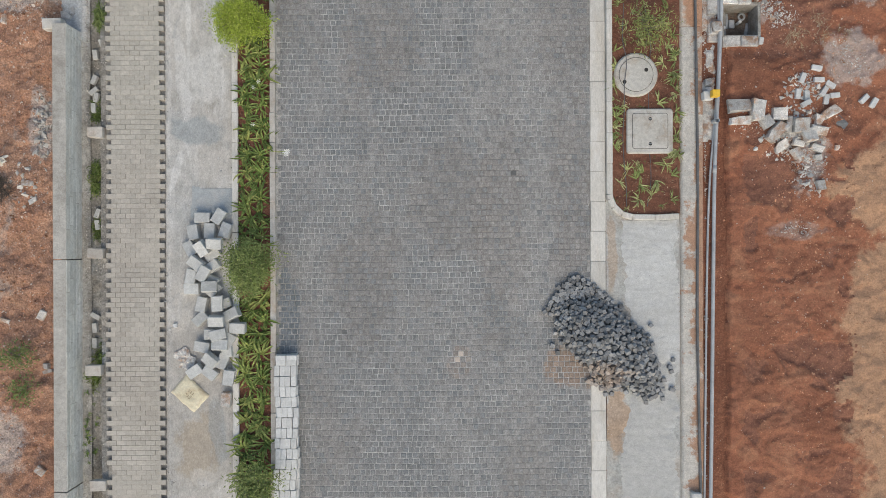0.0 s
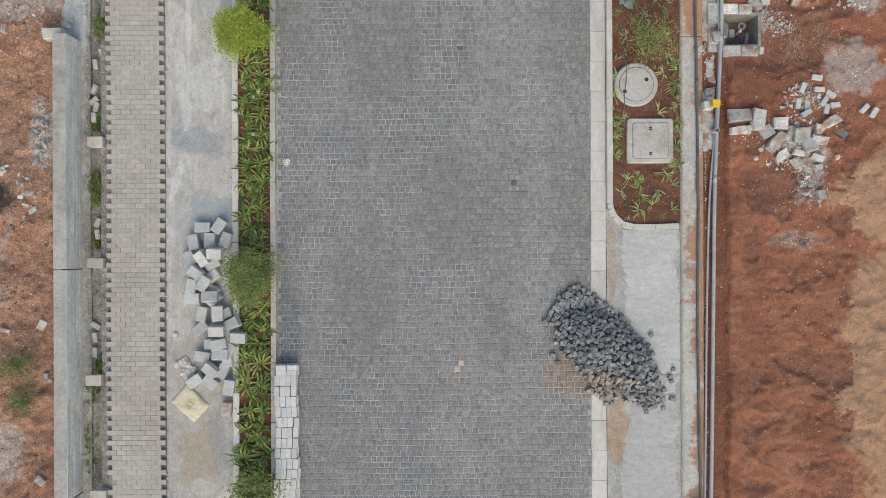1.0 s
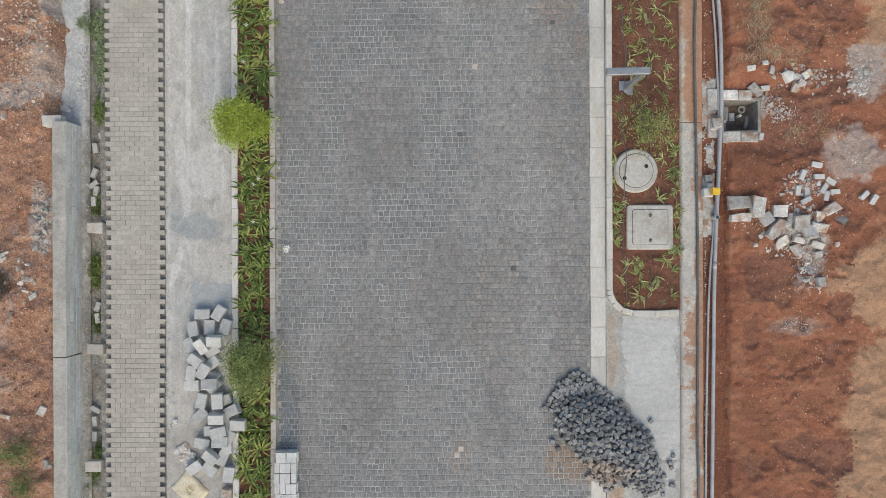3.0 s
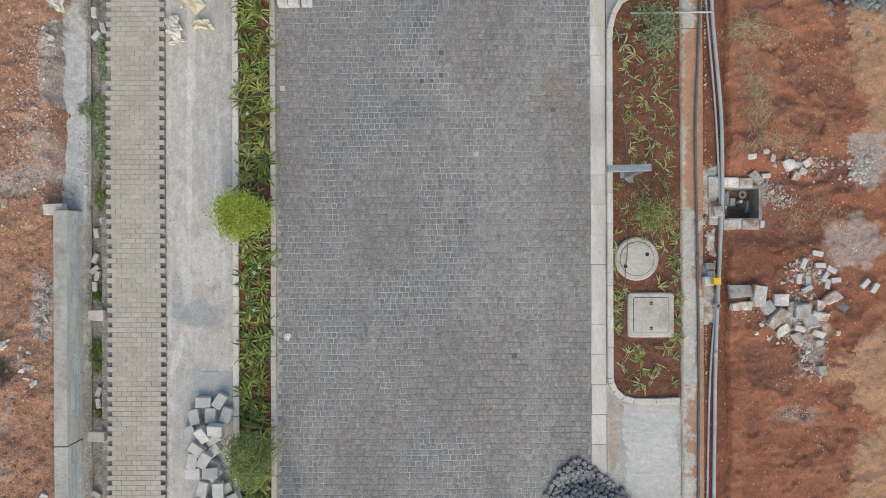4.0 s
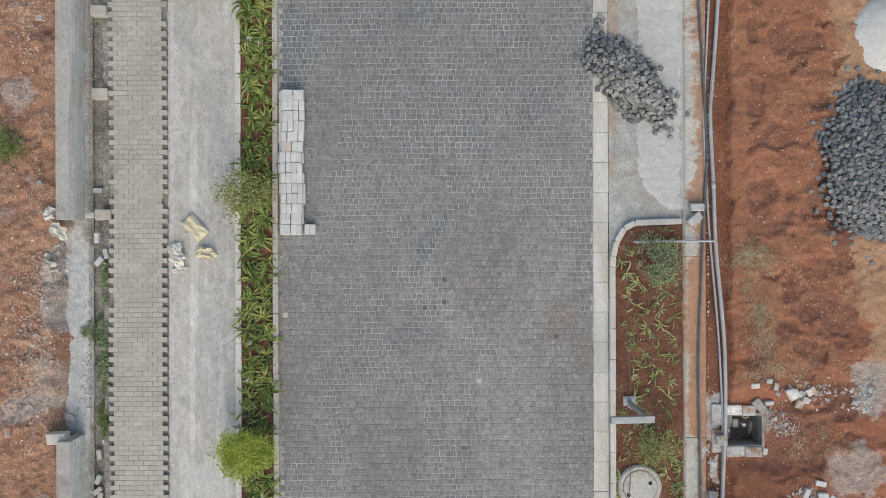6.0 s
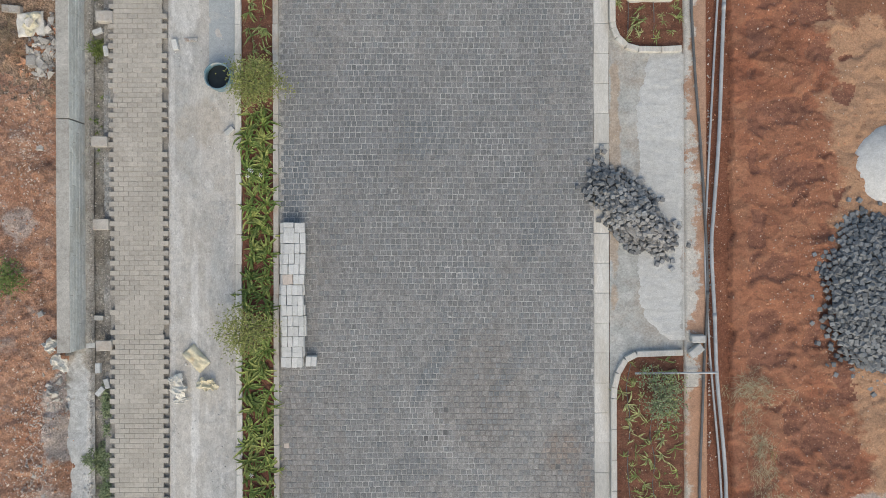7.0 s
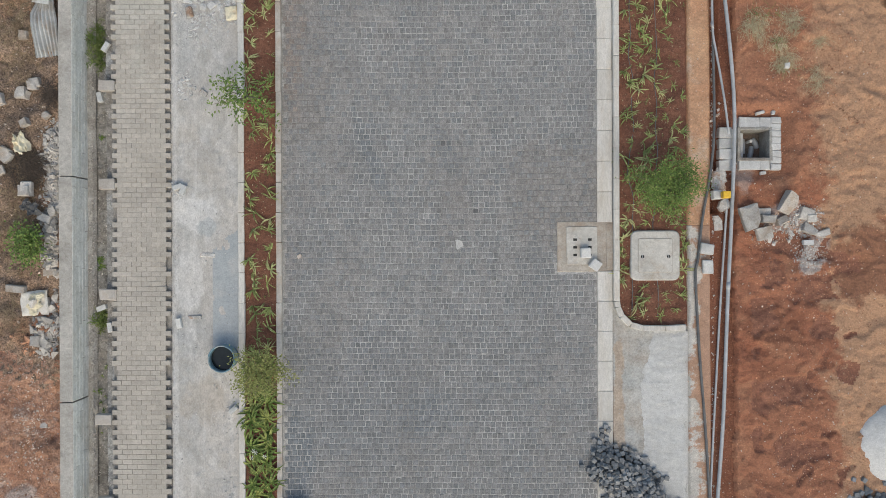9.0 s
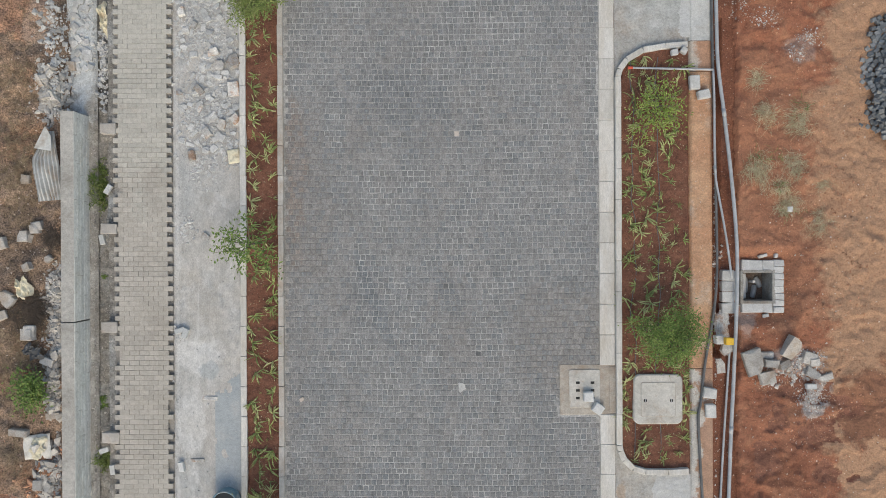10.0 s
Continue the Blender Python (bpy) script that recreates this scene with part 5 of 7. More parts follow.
fragments([(-8.56, 19.63, .25, .2, .12, -10), (-8.48, 19.06, .2, .17, .12, 25), (-8.85, 18.41, .3, .27, .14, -35), (-8.98, 18.07, .25, .2, .12, 20), (-8.49, 17.70, .28, .25, .14, 0),
           (-8.33, 19.83, .2, .2, .16, 0), (-8.00, 16.06, .32, .15, .1, 5), (-8.67, 15.74, .4, .15, .14, -5), (-8.08, 19.21, .16, .14, .1, 40), (-8.12, 15.45, .17, .2, .1, 20)],
          "broken dusty concrete block on scrub soil", material=M_DUSTY, seed=5)
fragments([(-8.75, 4.63, .1, .2, .07, 0), (-7.74, 4.83, .24, .14, .1, -15), (-8.09, -1.30, .16, .22, .1, -30), (-8.83, -1.40, .25, .1, .08, -20), (-7.98, -2.43, .25, .09, .06, 12),
           (-7.94, -2.30, .13, .12, .1, 0), (-8.07, -4.40, .2, .15, .08, -40), (-8.25, 1.01, .2, .1, .06, 30), (-8.34, 1.35, .25, .12, .08, -10), (-8.15, 9.63, .12, .13, .08, 30)],
          "broken concrete lump on red soil", seed=6)
fragments([(-7.79, 23.14, .3, .2, .12, 3), (-8.16, 22.83, .25, .12, .08, 10), (-8.22, 22.78, .1, .25, .06, 30), (-8.14, 22.49, .25, .2, .12, 10), (-8.51, 20.79, .2, .22, .1, -10), (-8.31, 19.88, .2, .2, .14, 10),
           (-8.58, 19.67, .25, .22, .14, 5), (-9.00, 19.54, .22, .28, .14, 20), (-8.87, 18.46, .26, .24, .14, -30), (-8.47, 17.77, .22, .25, .12, 0)], "broken dusty concrete block on scrub soil", material=M_DUSTY, seed=7)
fragments([(-8.11, 17.14, .3, .16, .12, -20), (-7.95, 17.27, .2, .2, .16, 20), (-8.01, 15.33, .2, .12, .1, 40), (-8.07, 15.10, .24, .14, .1, -20), (-8.28, 14.70, .2, .2, .1, 0), (-8.13, 14.64, .2, .16, .1, 60), (-8.19, 12.97, .15, .14, .08, 0)],
          "grey stone lump on the soil beside the wall", material=M_STONE, seed=8)


solo("concrete_block", box(0.38, 0.22, 0.2, 0.014, 0.012, 92), M_KERB, pose(-7.76, 4.51, 0.0, 0, 0, 3), "white concrete block at the wall's end", "concrete block")


def tin_sheet(x, y, z, w, l, turn):
    n, m = 73, 60
    u, v = np.meshgrid(np.linspace(-0.5, 0.5, n), np.linspace(-0.5, 0.5, m))
    Z = 0.026 * np.sin(u * w * 2 * math.pi / 0.076) + 0.06 * np.cos(v * 3) + 0.04 * lumps(u * 2, v * 2, 0.6, 7)
    start = np.clip((v - 0.14) * 1.5, 0, 0.72)                # the upper corner is torn off on a slant
    u2 = -0.5 + start + (u + 0.5) * (1 - start)
    top = np.stack([u2 * w * (1 - 0.25 * np.clip(v, 0, 1)), v * l, Z], -1).reshape(-1, 3)
    i, j = np.meshgrid(np.arange(n - 1), np.arange(m - 1))
    a = (j * n + i).ravel()
    f = np.stack([a, a + 1, a + n + 1, a + n], -1)
    back = f[:, ::-1] + len(top)
    verts = np.concatenate([top, top - np.array([0, 0, 0.002])])
    root = thing("corrugated_sheet", x, y, z, "bent grey corrugated metal sheet leaning by the wall", "metal sheet", turn=turn)
    sheet = part("sheet", raw_mesh("sheet", verts, np.concatenate([f, back]), M_TIN, True), None, root, m=pose(0, 0, 0, 4, -6, 0))
    bm = prism([(-0.19, -0.14), (0.14, -0.22), (0.19, 0.06), (0.06, 0.27), (0.0, 0.22)], 0.0, 0.004)
    for vert in bm.verts:                                     # folded along its middle
        vert.co.z += abs(vert.co.x - 0.02) * 0.35 + 0.25 * max(0.0, vert.co.y) * vert.co.x
    part("bent_corner", bm, M_FLAP, sheet, "pale folded corner", m=pose(0.08, 0.50, 0.10))
    return root


tin_sheet(-8.06, 21.06, 0.10, 0.54, 1.36, 4)
crumpled(-8.55, 18.62, 0.05, 0.36, 0.70, 0.16, 12, 33, M_SACK, "crumpled cream plastic bag in scrub", "plastic bag")
crumpled(-8.36, 17.35, 0.05, 0.44, 0.44, 0.14, 30, 35, M_CABLE, "crumpled black plastic sheet in scrub", "plastic sheet")
sack(-8.33, 15.44, 0.05, 0.55, 0.50, 0.05, 4, 37, M_PALE_SACK, "opened white woven sack under a stone")
crumpled(-8.28, 15.44, 0.08, 0.5, 0.46, 0.08, 40, 38, M_SACK, "cream plastic lining inside an opened sack", "plastic sheet")
solo("stone", rock(0.19, 0.15, 0.12, 71), M_STONE, pose(-8.29, 15.44, 0.11, 0, 0, 30), "grey stone weighing down a sack", "stone")
crumpled(-7.90, 9.00, 0.05, 0.34, 0.44, 0.16, 40, 39, M_PALE_SACK, "crumpled dirty white sack at the wall's end", "sack")
crumpled(-7.74, 8.66, 0.05, 0.42, 0.48, 0.16, -20, 40, M_PALE_SACK, "crumpled dirty white sack at the wall's end", "sack")
crumpled(-7.04, 24.10, -0.25, 0.38, 0.80, 0.16, 8, 42, M_SACK, "long cream sack lying in the ditch", "sack")
crumpled(-8.86, 1.79, 0.05, 0.5, 0.22, 0.1, 15, 43, M_PALE_SACK, "torn white plastic sheet on red soil", "plastic sheet")


# ---- stacks of white pavers on the road ----
def paver_stack(x0, y0, rows, label, tail=True, buff_row=-1, seed=1):
    root = thing("paver_stack", 0, 0, 0, label, "paver stack", "stacks of white pavers")
    shapes = [mesh_of("block", box(0.104, 0.2, 0.076, 0.006, 0.002, 700 + k), M_WHITE_BLOCK) for k in range(4)]
    buff = mesh_of("block", box(0.101, 0.198, 0.076, 0.005, 0.002, 710), M_PINK_BLOCK)
    r = random.Random(seed)
    for layer in range(3):
        lean = 0.0
        for k in range(rows):
            lean += r.uniform(-0.03, 0.03)
            lean *= 0.9
            y = y0 + (k + 0.5) * 0.2055
            across = k in (0, 1, rows - 1) and (k + layer + seed) % 2 == 0
            for i in range(4):
                if across:
                    x, yy, a = x0 + 0.105 + (i // 2) * 0.21, y - 0.05 + (i % 2) * 0.1, 90
                else:
                    x, yy, a = x0 + 0.054 + i * 0.109, y, 0
                mesh = buff if (k == buff_row and i < 2 and layer == 2) else shapes[r.randrange(4)]
                part("block", mesh, None, root, m=pose(x + lean + layer * 0.004 + r.uniform(-.007, .007), yy + r.uniform(-.006, .006), layer * 0.078 + 0.002, 0, 0, a + r.uniform(-2.4, 2.4)))
    if tail:
        for layer in range(2):
            for i in range(2):
                part("block", shapes[(i + layer) % 4], None, root, m=pose(x0 + 0.50 + i * 0.108 + 0.01 * layer, y0 + 0.11, layer * 0.078 + 0.002, 0, 0, r.uniform(-2, 2)))


paver_stack(-3.27, 8.56, 14, "long low stack of white concrete pavers on the road", True, 8, 1)
paver_stack(-3.36, -2.10 - 17 * 0.2055, 17, "long low stack of white concrete pavers on the road", False, -1, 2)


# ---- heaps of loose cobbles ----
def cobble_heap(x, y, ra, rb, turn, h, material, label, seed, strays=14, base=0.0):
    root = thing("cobble_heap", x, y, base, label, "cobble heap", "heaps of cobbles", turn)
    r = random.Random(seed)
    shapes = [mesh_of("cobble", box(r.uniform(0.072, 0.094), r.uniform(0.072, 0.092), r.uniform(0.07, 0.088), 0.006, 0.006, seed * 50 + k), material) for k in range(8)]

    def height(u, v):
        d = (u / ra) ** 2 + (v / rb) ** 2
        return h * max(0.0, 1 - d) ** 0.8

    # A lumpy sheet in the darker cobble grey fills the heap from below.
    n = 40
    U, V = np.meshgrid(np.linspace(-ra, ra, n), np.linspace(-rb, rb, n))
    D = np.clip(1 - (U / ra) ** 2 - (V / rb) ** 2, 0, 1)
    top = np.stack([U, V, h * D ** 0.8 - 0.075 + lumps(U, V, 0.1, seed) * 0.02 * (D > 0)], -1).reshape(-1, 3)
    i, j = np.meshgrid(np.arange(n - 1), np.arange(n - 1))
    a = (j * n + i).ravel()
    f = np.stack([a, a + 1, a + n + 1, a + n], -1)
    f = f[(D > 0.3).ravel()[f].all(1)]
    part("core", raw_mesh("core", top, f, M_DARK_COBBLE), None, root, "lumpy dark grey sheet inside the heap")
    spots, cells = [], {}
    for _ in range(int(ra * rb * 9000)):
        u, v = r.uniform(-1.08, 1.08) * ra, r.uniform(-1.08, 1.08) * rb
        d = math.hypot(u / ra, v / rb) * (1 + 0.25 * u / ra * v / rb) + 0.2 * float(lumps(np.array([u]), np.array([v]), 0.45, seed + 3)[0])
        if d > 1.0 or (d > 0.85 and r.random() < 0.5):
            continue
        gap = 0.060 if d < 0.9 else 0.09
        a, b = int(u // 0.1), int(v // 0.1)
        near = [q for da in (-1, 0, 1) for db in (-1, 0, 1) for q in cells.get((a + da, b + db), ())]
        if all((u - p) ** 2 + (v - q) ** 2 > gap * gap for p, q in near):
            spots.append((u, v, 0))
            cells.setdefault((a, b), []).append((u, v))
    for u, v, _ in r.sample(spots, len(spots) // 4):
        if math.hypot(u / ra, v / rb) < 0.8:
            spots.append((u + r.uniform(-.04, .04), v + r.uniform(-.04, .04), 1))
    for _ in range(strays):
        a, d = r.uniform(0, 2 * math.pi), r.uniform(1.03, 1.22)
        spots.append((ra * d * math.cos(a), rb * d * math.sin(a), 2))
    r.shuffle(spots)
    rest = []
    for k, (u, v, up) in enumerate(spots):
        z = height(u, v)
        if up == 2 or z < 0.02:
            m = pose(u, v, 0.0, 0, 0, r.uniform(0, 90))
        else:
            m = pose(u, v, max(0.0, z - 0.06) + 0.05 * up, r.gauss(0, 22), r.gauss(0, 22), r.uniform(0, 90))
        if k < 300:
            part("cobble", shapes[r.randrange(8)], None, root, m=m)
        else:
            rest.append(m)
    if rest:
        tpl = [template(box(0.086, 0.084, 0.08, 0.006, 0.006, seed * 60 + k)) for k in range(5)]
        tagged(part("cobble_rest", join("cobble_rest", [(tpl[k % 5], m) for k, m in enumerate(rest)], material), None, root), "loose granite cobbles", kind="stuff")


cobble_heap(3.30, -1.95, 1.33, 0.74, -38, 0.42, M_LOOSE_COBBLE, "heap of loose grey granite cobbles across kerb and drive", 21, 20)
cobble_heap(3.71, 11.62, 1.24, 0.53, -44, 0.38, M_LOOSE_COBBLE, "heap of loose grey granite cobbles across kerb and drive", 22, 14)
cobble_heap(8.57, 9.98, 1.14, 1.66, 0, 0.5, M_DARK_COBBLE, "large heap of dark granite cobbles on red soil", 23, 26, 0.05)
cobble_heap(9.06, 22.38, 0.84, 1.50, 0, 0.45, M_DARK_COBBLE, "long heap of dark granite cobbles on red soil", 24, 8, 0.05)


# ---- covers and posts ----
def disc(radius, z0, z1, bevel=0.01, segments=48):
    return prism([(radius * math.cos(2 * math.pi * k / segments), radius * math.sin(2 * math.pi * k / segments)) for k in range(segments)], z0, z1, bevel)


def rounded(w, l, rad, steps=5):
    pts = []
    for cx, cy, a0 in ((w / 2 - rad, l / 2 - rad, 0), (-w / 2 + rad, l / 2 - rad, 90), (-w / 2 + rad, -l / 2 + rad, 180), (w / 2 - rad, -l / 2 + rad, 270)):
        pts += [(cx + rad * math.cos(math.radians(a0 + 90 * k / steps)), cy + rad * math.sin(math.radians(a0 + 90 * k / steps))) for k in range(steps + 1)]
    return pts


M_COVER_DIRTY = mat("soil_stained_concrete", (0.36, 0.325, 0.28), (0.46, 0.42, 0.37), 2.2, 45, 0.93, 0.4, grain=0.16, stain=(0.33, 0.26, 0.20), stain_scale=2.2, stain_at=0.58)


def round_manhole(x, y):
    root = thing("manhole", x, y, 0.0, "round pale concrete manhole with cast lid in a planter", "manhole")
    part("ring", disc(0.44, -0.05, 0.10, 0.03), M_COVER, root)
    part("joint", disc(0.345, 0.09, 0.103, 0), M_DARK, root, "dark joint round the lid")
    lid = part("lid", disc(0.336, 0.09, 0.112, 0.006), M_COVER, root, "pale round concrete lid")
    for dx, dy in ((-0.235, -0.15), (0.20, 0.09)):
        part("lifting_hole", disc(0.04, 0.111, 0.115, 0, 20), M_DARK, lid, "flat black disc painted as a lifting hole's shade", m=pose(dx, dy, 0))


def square_cover(x, y, w, l, lid, label, studs, handles):
    root = thing("access_cover", x, y, 0.0, label, "access cover", "square covers in the planters")
    part("surround", prism(rounded(w, l, 0.07 if studs else 0.13), -0.05, 0.09, 0.02), M_COVER, root)
    part("joint", prism(rounded(lid + 0.016, lid + 0.016, 0.05), 0.08, 0.094, 0), M_DARK if studs else M_COVER_DIRTY, root, "dark joint round the lid" if studs else "joint filled with dust")
    top = part("lid", prism(rounded(lid, lid, 0.045), 0.08, 0.100, 0.004), M_COVER, root, "pale square lid")
    if studs:                               # fine ribs in rings
        for k in range(1, 9):
            rr = k * 0.036
            bm = bmesh.new()
            n = 8 + 5 * k
            for i in range(n):
                a = 2 * math.pi * i / n
                b = box(0.012, 0.02, 0.004, 0)
                b.transform(pose(rr * math.cos(a), rr * math.sin(a), 0.0995, 0, 0, math.degrees(a)))
                me = bpy.data.meshes.new("t")
                b.to_mesh(me)
                b.free()
                bm.from_mesh(me)
                bpy.data.meshes.remove(me)
            part("rib_ring", bm, M_COVER, top)
    for dx, dy in handles:
        part("handle_slot", disc(0.035, 0.0995, 0.104, 0, 16), M_DARK, top, "flat black disc painted as a lifting slot's shade", m=pose(dx, dy, 0))
        part("handle_bar", box(0.014, 0.06, 0.006, 0.002), M_STEEL, top, "steel bar", m=pose(dx, dy, 0.102, 0, 0, 90 if abs(dx) < 0.05 else 0))


round_manhole(3.88, 3.48)
square_cover(4.16, 2.35, 0.93, 0.90, 0.70, "square cast cover with ribbed lid in a planter", True, ((0.0, 0.24), (0.0, -0.26)))
square_cover(4.12, 16.35, 0.98, 1.0, 0.68, "square pale concrete cover with rounded corners in a planter", False, ((-0.26, -0.02), (0.26, -0.02)))


def drain_cover(x0, x1, y0, y1):
    root = thing("drain_cover", (x0 + x1) / 2, (y0 + y1) / 2, 0.0, "stained concrete drain cover with six holes at the road's edge", "drain cover")
    w, l = x1 - x0, y1 - y0
    part("surround", prism(rounded(w, l, 0.02), -0.1, 0.004, 0.01), M_COVER_DIRTY, root)
    part("lid", prism(rounded(0.62, 0.76, 0.03), -0.05, 0.018, 0.006), M_COVER, root, "pale concrete lid", m=pose(-0.10, 0.02, 0))
    for i in range(2):
        for k in range(3):
            part("drain_hole", box(0.075, 0.05, 0.004, 0), M_DARK, root, "flat black plate painted as a drain hole's shade", m=pose(-0.235 + i * 0.295, 0.14 - k * 0.155, 0.0165))
    part("inlet", box(0.19, l * 0.92, 0.05, 0.012, 0.01, 5), M_COVER_DIRTY, root, "rough mortar inlet", m=pose(w / 2 - 0.11, 0, -0.03))


drain_cover(2.17, 3.36, 16.03, 17.04)
for k, (x, y, a) in enumerate(((2.73, 16.41, 2), (2.92, 16.17, -35))):
    solo("concrete_block", box(0.2, 0.2, 0.10, 0.012, 0.008, 800 + k), M_WHITE_BLOCK, pose(x, y, 0.02, 0, 0, a), "small white concrete cube lying on the drain cover", "concrete block", "blocks on the drain cover")


def lamp_post(x, y, reach, h):
    root = thing("lamp_post", x, y, 0.02, "galvanised steel post with a long box arm, in a planter", "lamp post")
    plate = part("base_plate", box(0.27, 0.28, 0.015, 0.004), M_STEEL, root)
    for dx in (-0.09, 0.09):
        for dy in (-0.1, 0.1):
            part("bolt", disc(0.013, 0.015, 0.04, 0.003, 8), M_STEEL, plate, m=pose(dx, dy, 0))
    part("pole", box(0.09, 0.09, h - 0.02, 0.008), M_STEEL, root, m=pose(0, 0, 0.012))
    part("arm", box(reach, 0.13, 0.08, 0.008), M_STEEL, root, m=pose(0.09 - reach / 2, 0, h - 0.02, 0, 0, 1.5))


lamp_post(3.70, 5.15, 0.80, 1.25)

# ---- pipes and cables along the slab ----
def pipe(name, pts, z, radius, material, label, category, collars=(), bury=False):
    root = thing(name, 0, 0, 0, label, category)
    path = [(x, y, z) for x, y in pts]
    run = part("run", tube(path, radius, 12), material, root, smooth=True)
    for k in collars:
        (ax, ay), (bx, by) = pts[k], pts[min(k + 1, len(pts) - 1)]
        d = Vector((bx - ax, by - ay, 0)).normalized() * 0.07
        part("collar", tube([(ax - d.x, ay - d.y, z), (ax + d.x, ay + d.y, z)], radius * 1.14, 12, smooth_steps=1), material, run, smooth=True)


pipe("conduit_pipe", [(5.31, -6.36), (5.36, -4.09), (5.41, -0.69), (5.45, 1.58), (5.54, 3.51), (5.59, 4.75), (5.59, 5.96), (5.54, 6.87), (5.41, 8.33),
                      (5.37, 9.53), (5.31, 10.88), (5.36, 11.69), (5.46, 13.05), (5.53, 14.75), (5.57, 15.74), (5.63, 16.88),
                      (5.69, 18.23), (5.70, 19.36), (5.61, 20.60), (5.45, 22.07), (5.33, 23.09), (5.30, 24.33), (5.25, 26.00)],
     0.095, 0.036, M_PIPE, "long grey plastic conduit pipe lying beside the slab", "pipe", (3, 9, 14, 19))
pipe("thin_pipe", [(5.21, -6.39), (5.25, -4.11), (5.30, -0.69), (5.36, 1.24), (5.485, 2.73), (5.56, 4.32), (5.49, 6.31), (5.35, 8.02),
                   (5.27, 9.07), (5.20, 10.78), (5.25, 12.15), (5.33, 13.63), (5.42, 15.22), (5.50, 16.41), (5.58, 17.54)],
     0.05, 0.022, M_PIPE, "thin grey plastic pipe lying beside the slab", "pipe")
pipe("cable", [(5.18, -5.82), (5.14, -4.11), (5.10, -1.38), (5.12, 1.02), (5.10, 3.53), (5.08, 5.01), (5.07, 6.18), (5.13, 7.66), (5.17, 8.68),
               (5.24, 9.98), (5.20, 11.35), (5.11, 12.95), (5.00, 14.43), (4.93, 15.91), (4.98, 16.29), (5.07, 17.09), (5.23, 18.00), (5.31, 18.91),
               (5.29, 20.61), (5.26, 22.08), (5.23, 23.67), (5.22, 25.49)], 0.07, 0.026, M_CABLE, "thick black cable sleeve lying on the slab", "cable", (4, 9))


def cross_pipe(x0, y0, x1, y1, label, cap=False):
    root = thing("water_pipe", 0, 0, 0, label, "pipe", "pipes across the planters")
    part("run", tube([(x0, y0, 0.10), ((x0 + x1) / 2, (y0 + y1) / 2, 0.11), (x1, y1, 0.12)], 0.022, 10), M_PIPE, root, smooth=True)
    if cap:
        part("cap", tube([(x0 - 0.05, y0, 0.10), (x0 + 0.04, y0, 0.10)], 0.03, 10, smooth_steps=1), M_RED, root, "red end cap", smooth=True)


cross_pipe(3.77, 8.40, 5.41, 8.41, "grey plastic water pipe across a planter")
cross_pipe(3.59, 22.97, 5.23, 22.92, "grey plastic water pipe with a red cap across a planter", True)
pipe("branch_pipe", [(5.23, 22.92), (5.25, 22.29), (5.26, 20.94), (5.34, 20.37), (5.41, 19.98), (5.51, 19.36), (5.58, 18.77)],
     0.115, 0.022, M_PIPE, "thin grey plastic pipe running from the planter to the pit", "pipe", (2,))
for k, (yA, yB) in enumerate((BED_1, BED_2)):
    for j, x in enumerate((3.65, 4.15)):
        root = thing("drip_line", 0, 0, 0, "thin dark irrigation line on the planter's soil", "irrigation line", "irrigation lines")
        r = random.Random(k * 5 + j)
        n = int((yB - yA) / 0.5)
        pts = [(x + r.uniform(-.06, .06), yA + 0.25 + i * (yB - yA - 0.5) / n) for i in range(n + 1)]
        part("run", tube([(px, py, max(surface(px, py) + 0.012, 0.122 if k == j == 0 and abs(py - 3.48) < 0.6 else -1.0)) for px, py in pts], 0.008, 6), M_CABLE, root)


# ---- inspection pits on the right ----
def torus_ring(r, thick):
    """A round ring of plastic, lying flat."""
    bm = bmesh.new()
    loops = [[bm.verts.new(((r + thick * math.cos(b)) * math.cos(a), (r + thick * math.cos(b)) * math.sin(a), thick * math.sin(b))) for b in (k * math.pi / 4 for k in range(8))] for a in (k * math.pi / 10 for k in range(20))]
    for a, b in zip(loops, loops[1:] + loops[:1]):
        for k in range(8):
            bm.faces.new((a[k], b[k], b[(k + 1) % 8], a[(k + 1) % 8]))
    return bm


# Inner walls darker than the rim: the pit's shade is put into their colour.
M_PIT_WALL = mat("shaded_pit_render", (0.25, 0.243, 0.225), (0.36, 0.35, 0.325), 2.5, 45, 0.9, 0.35, grain=0.22, mid=0.16, stain=(0.20, 0.165, 0.135), stain_scale=2.4, stain_at=0.58)
M_SILT = mat("dark_pit_silt", (0.12, 0.098, 0.08), (0.20, 0.168, 0.14), 2.6, 24, 0.9, 0.8, grain=0.3, mid=0.25, stain=(0.26, 0.14, 0.09), stain_scale=3.0, stain_at=0.6, relief=0.02)


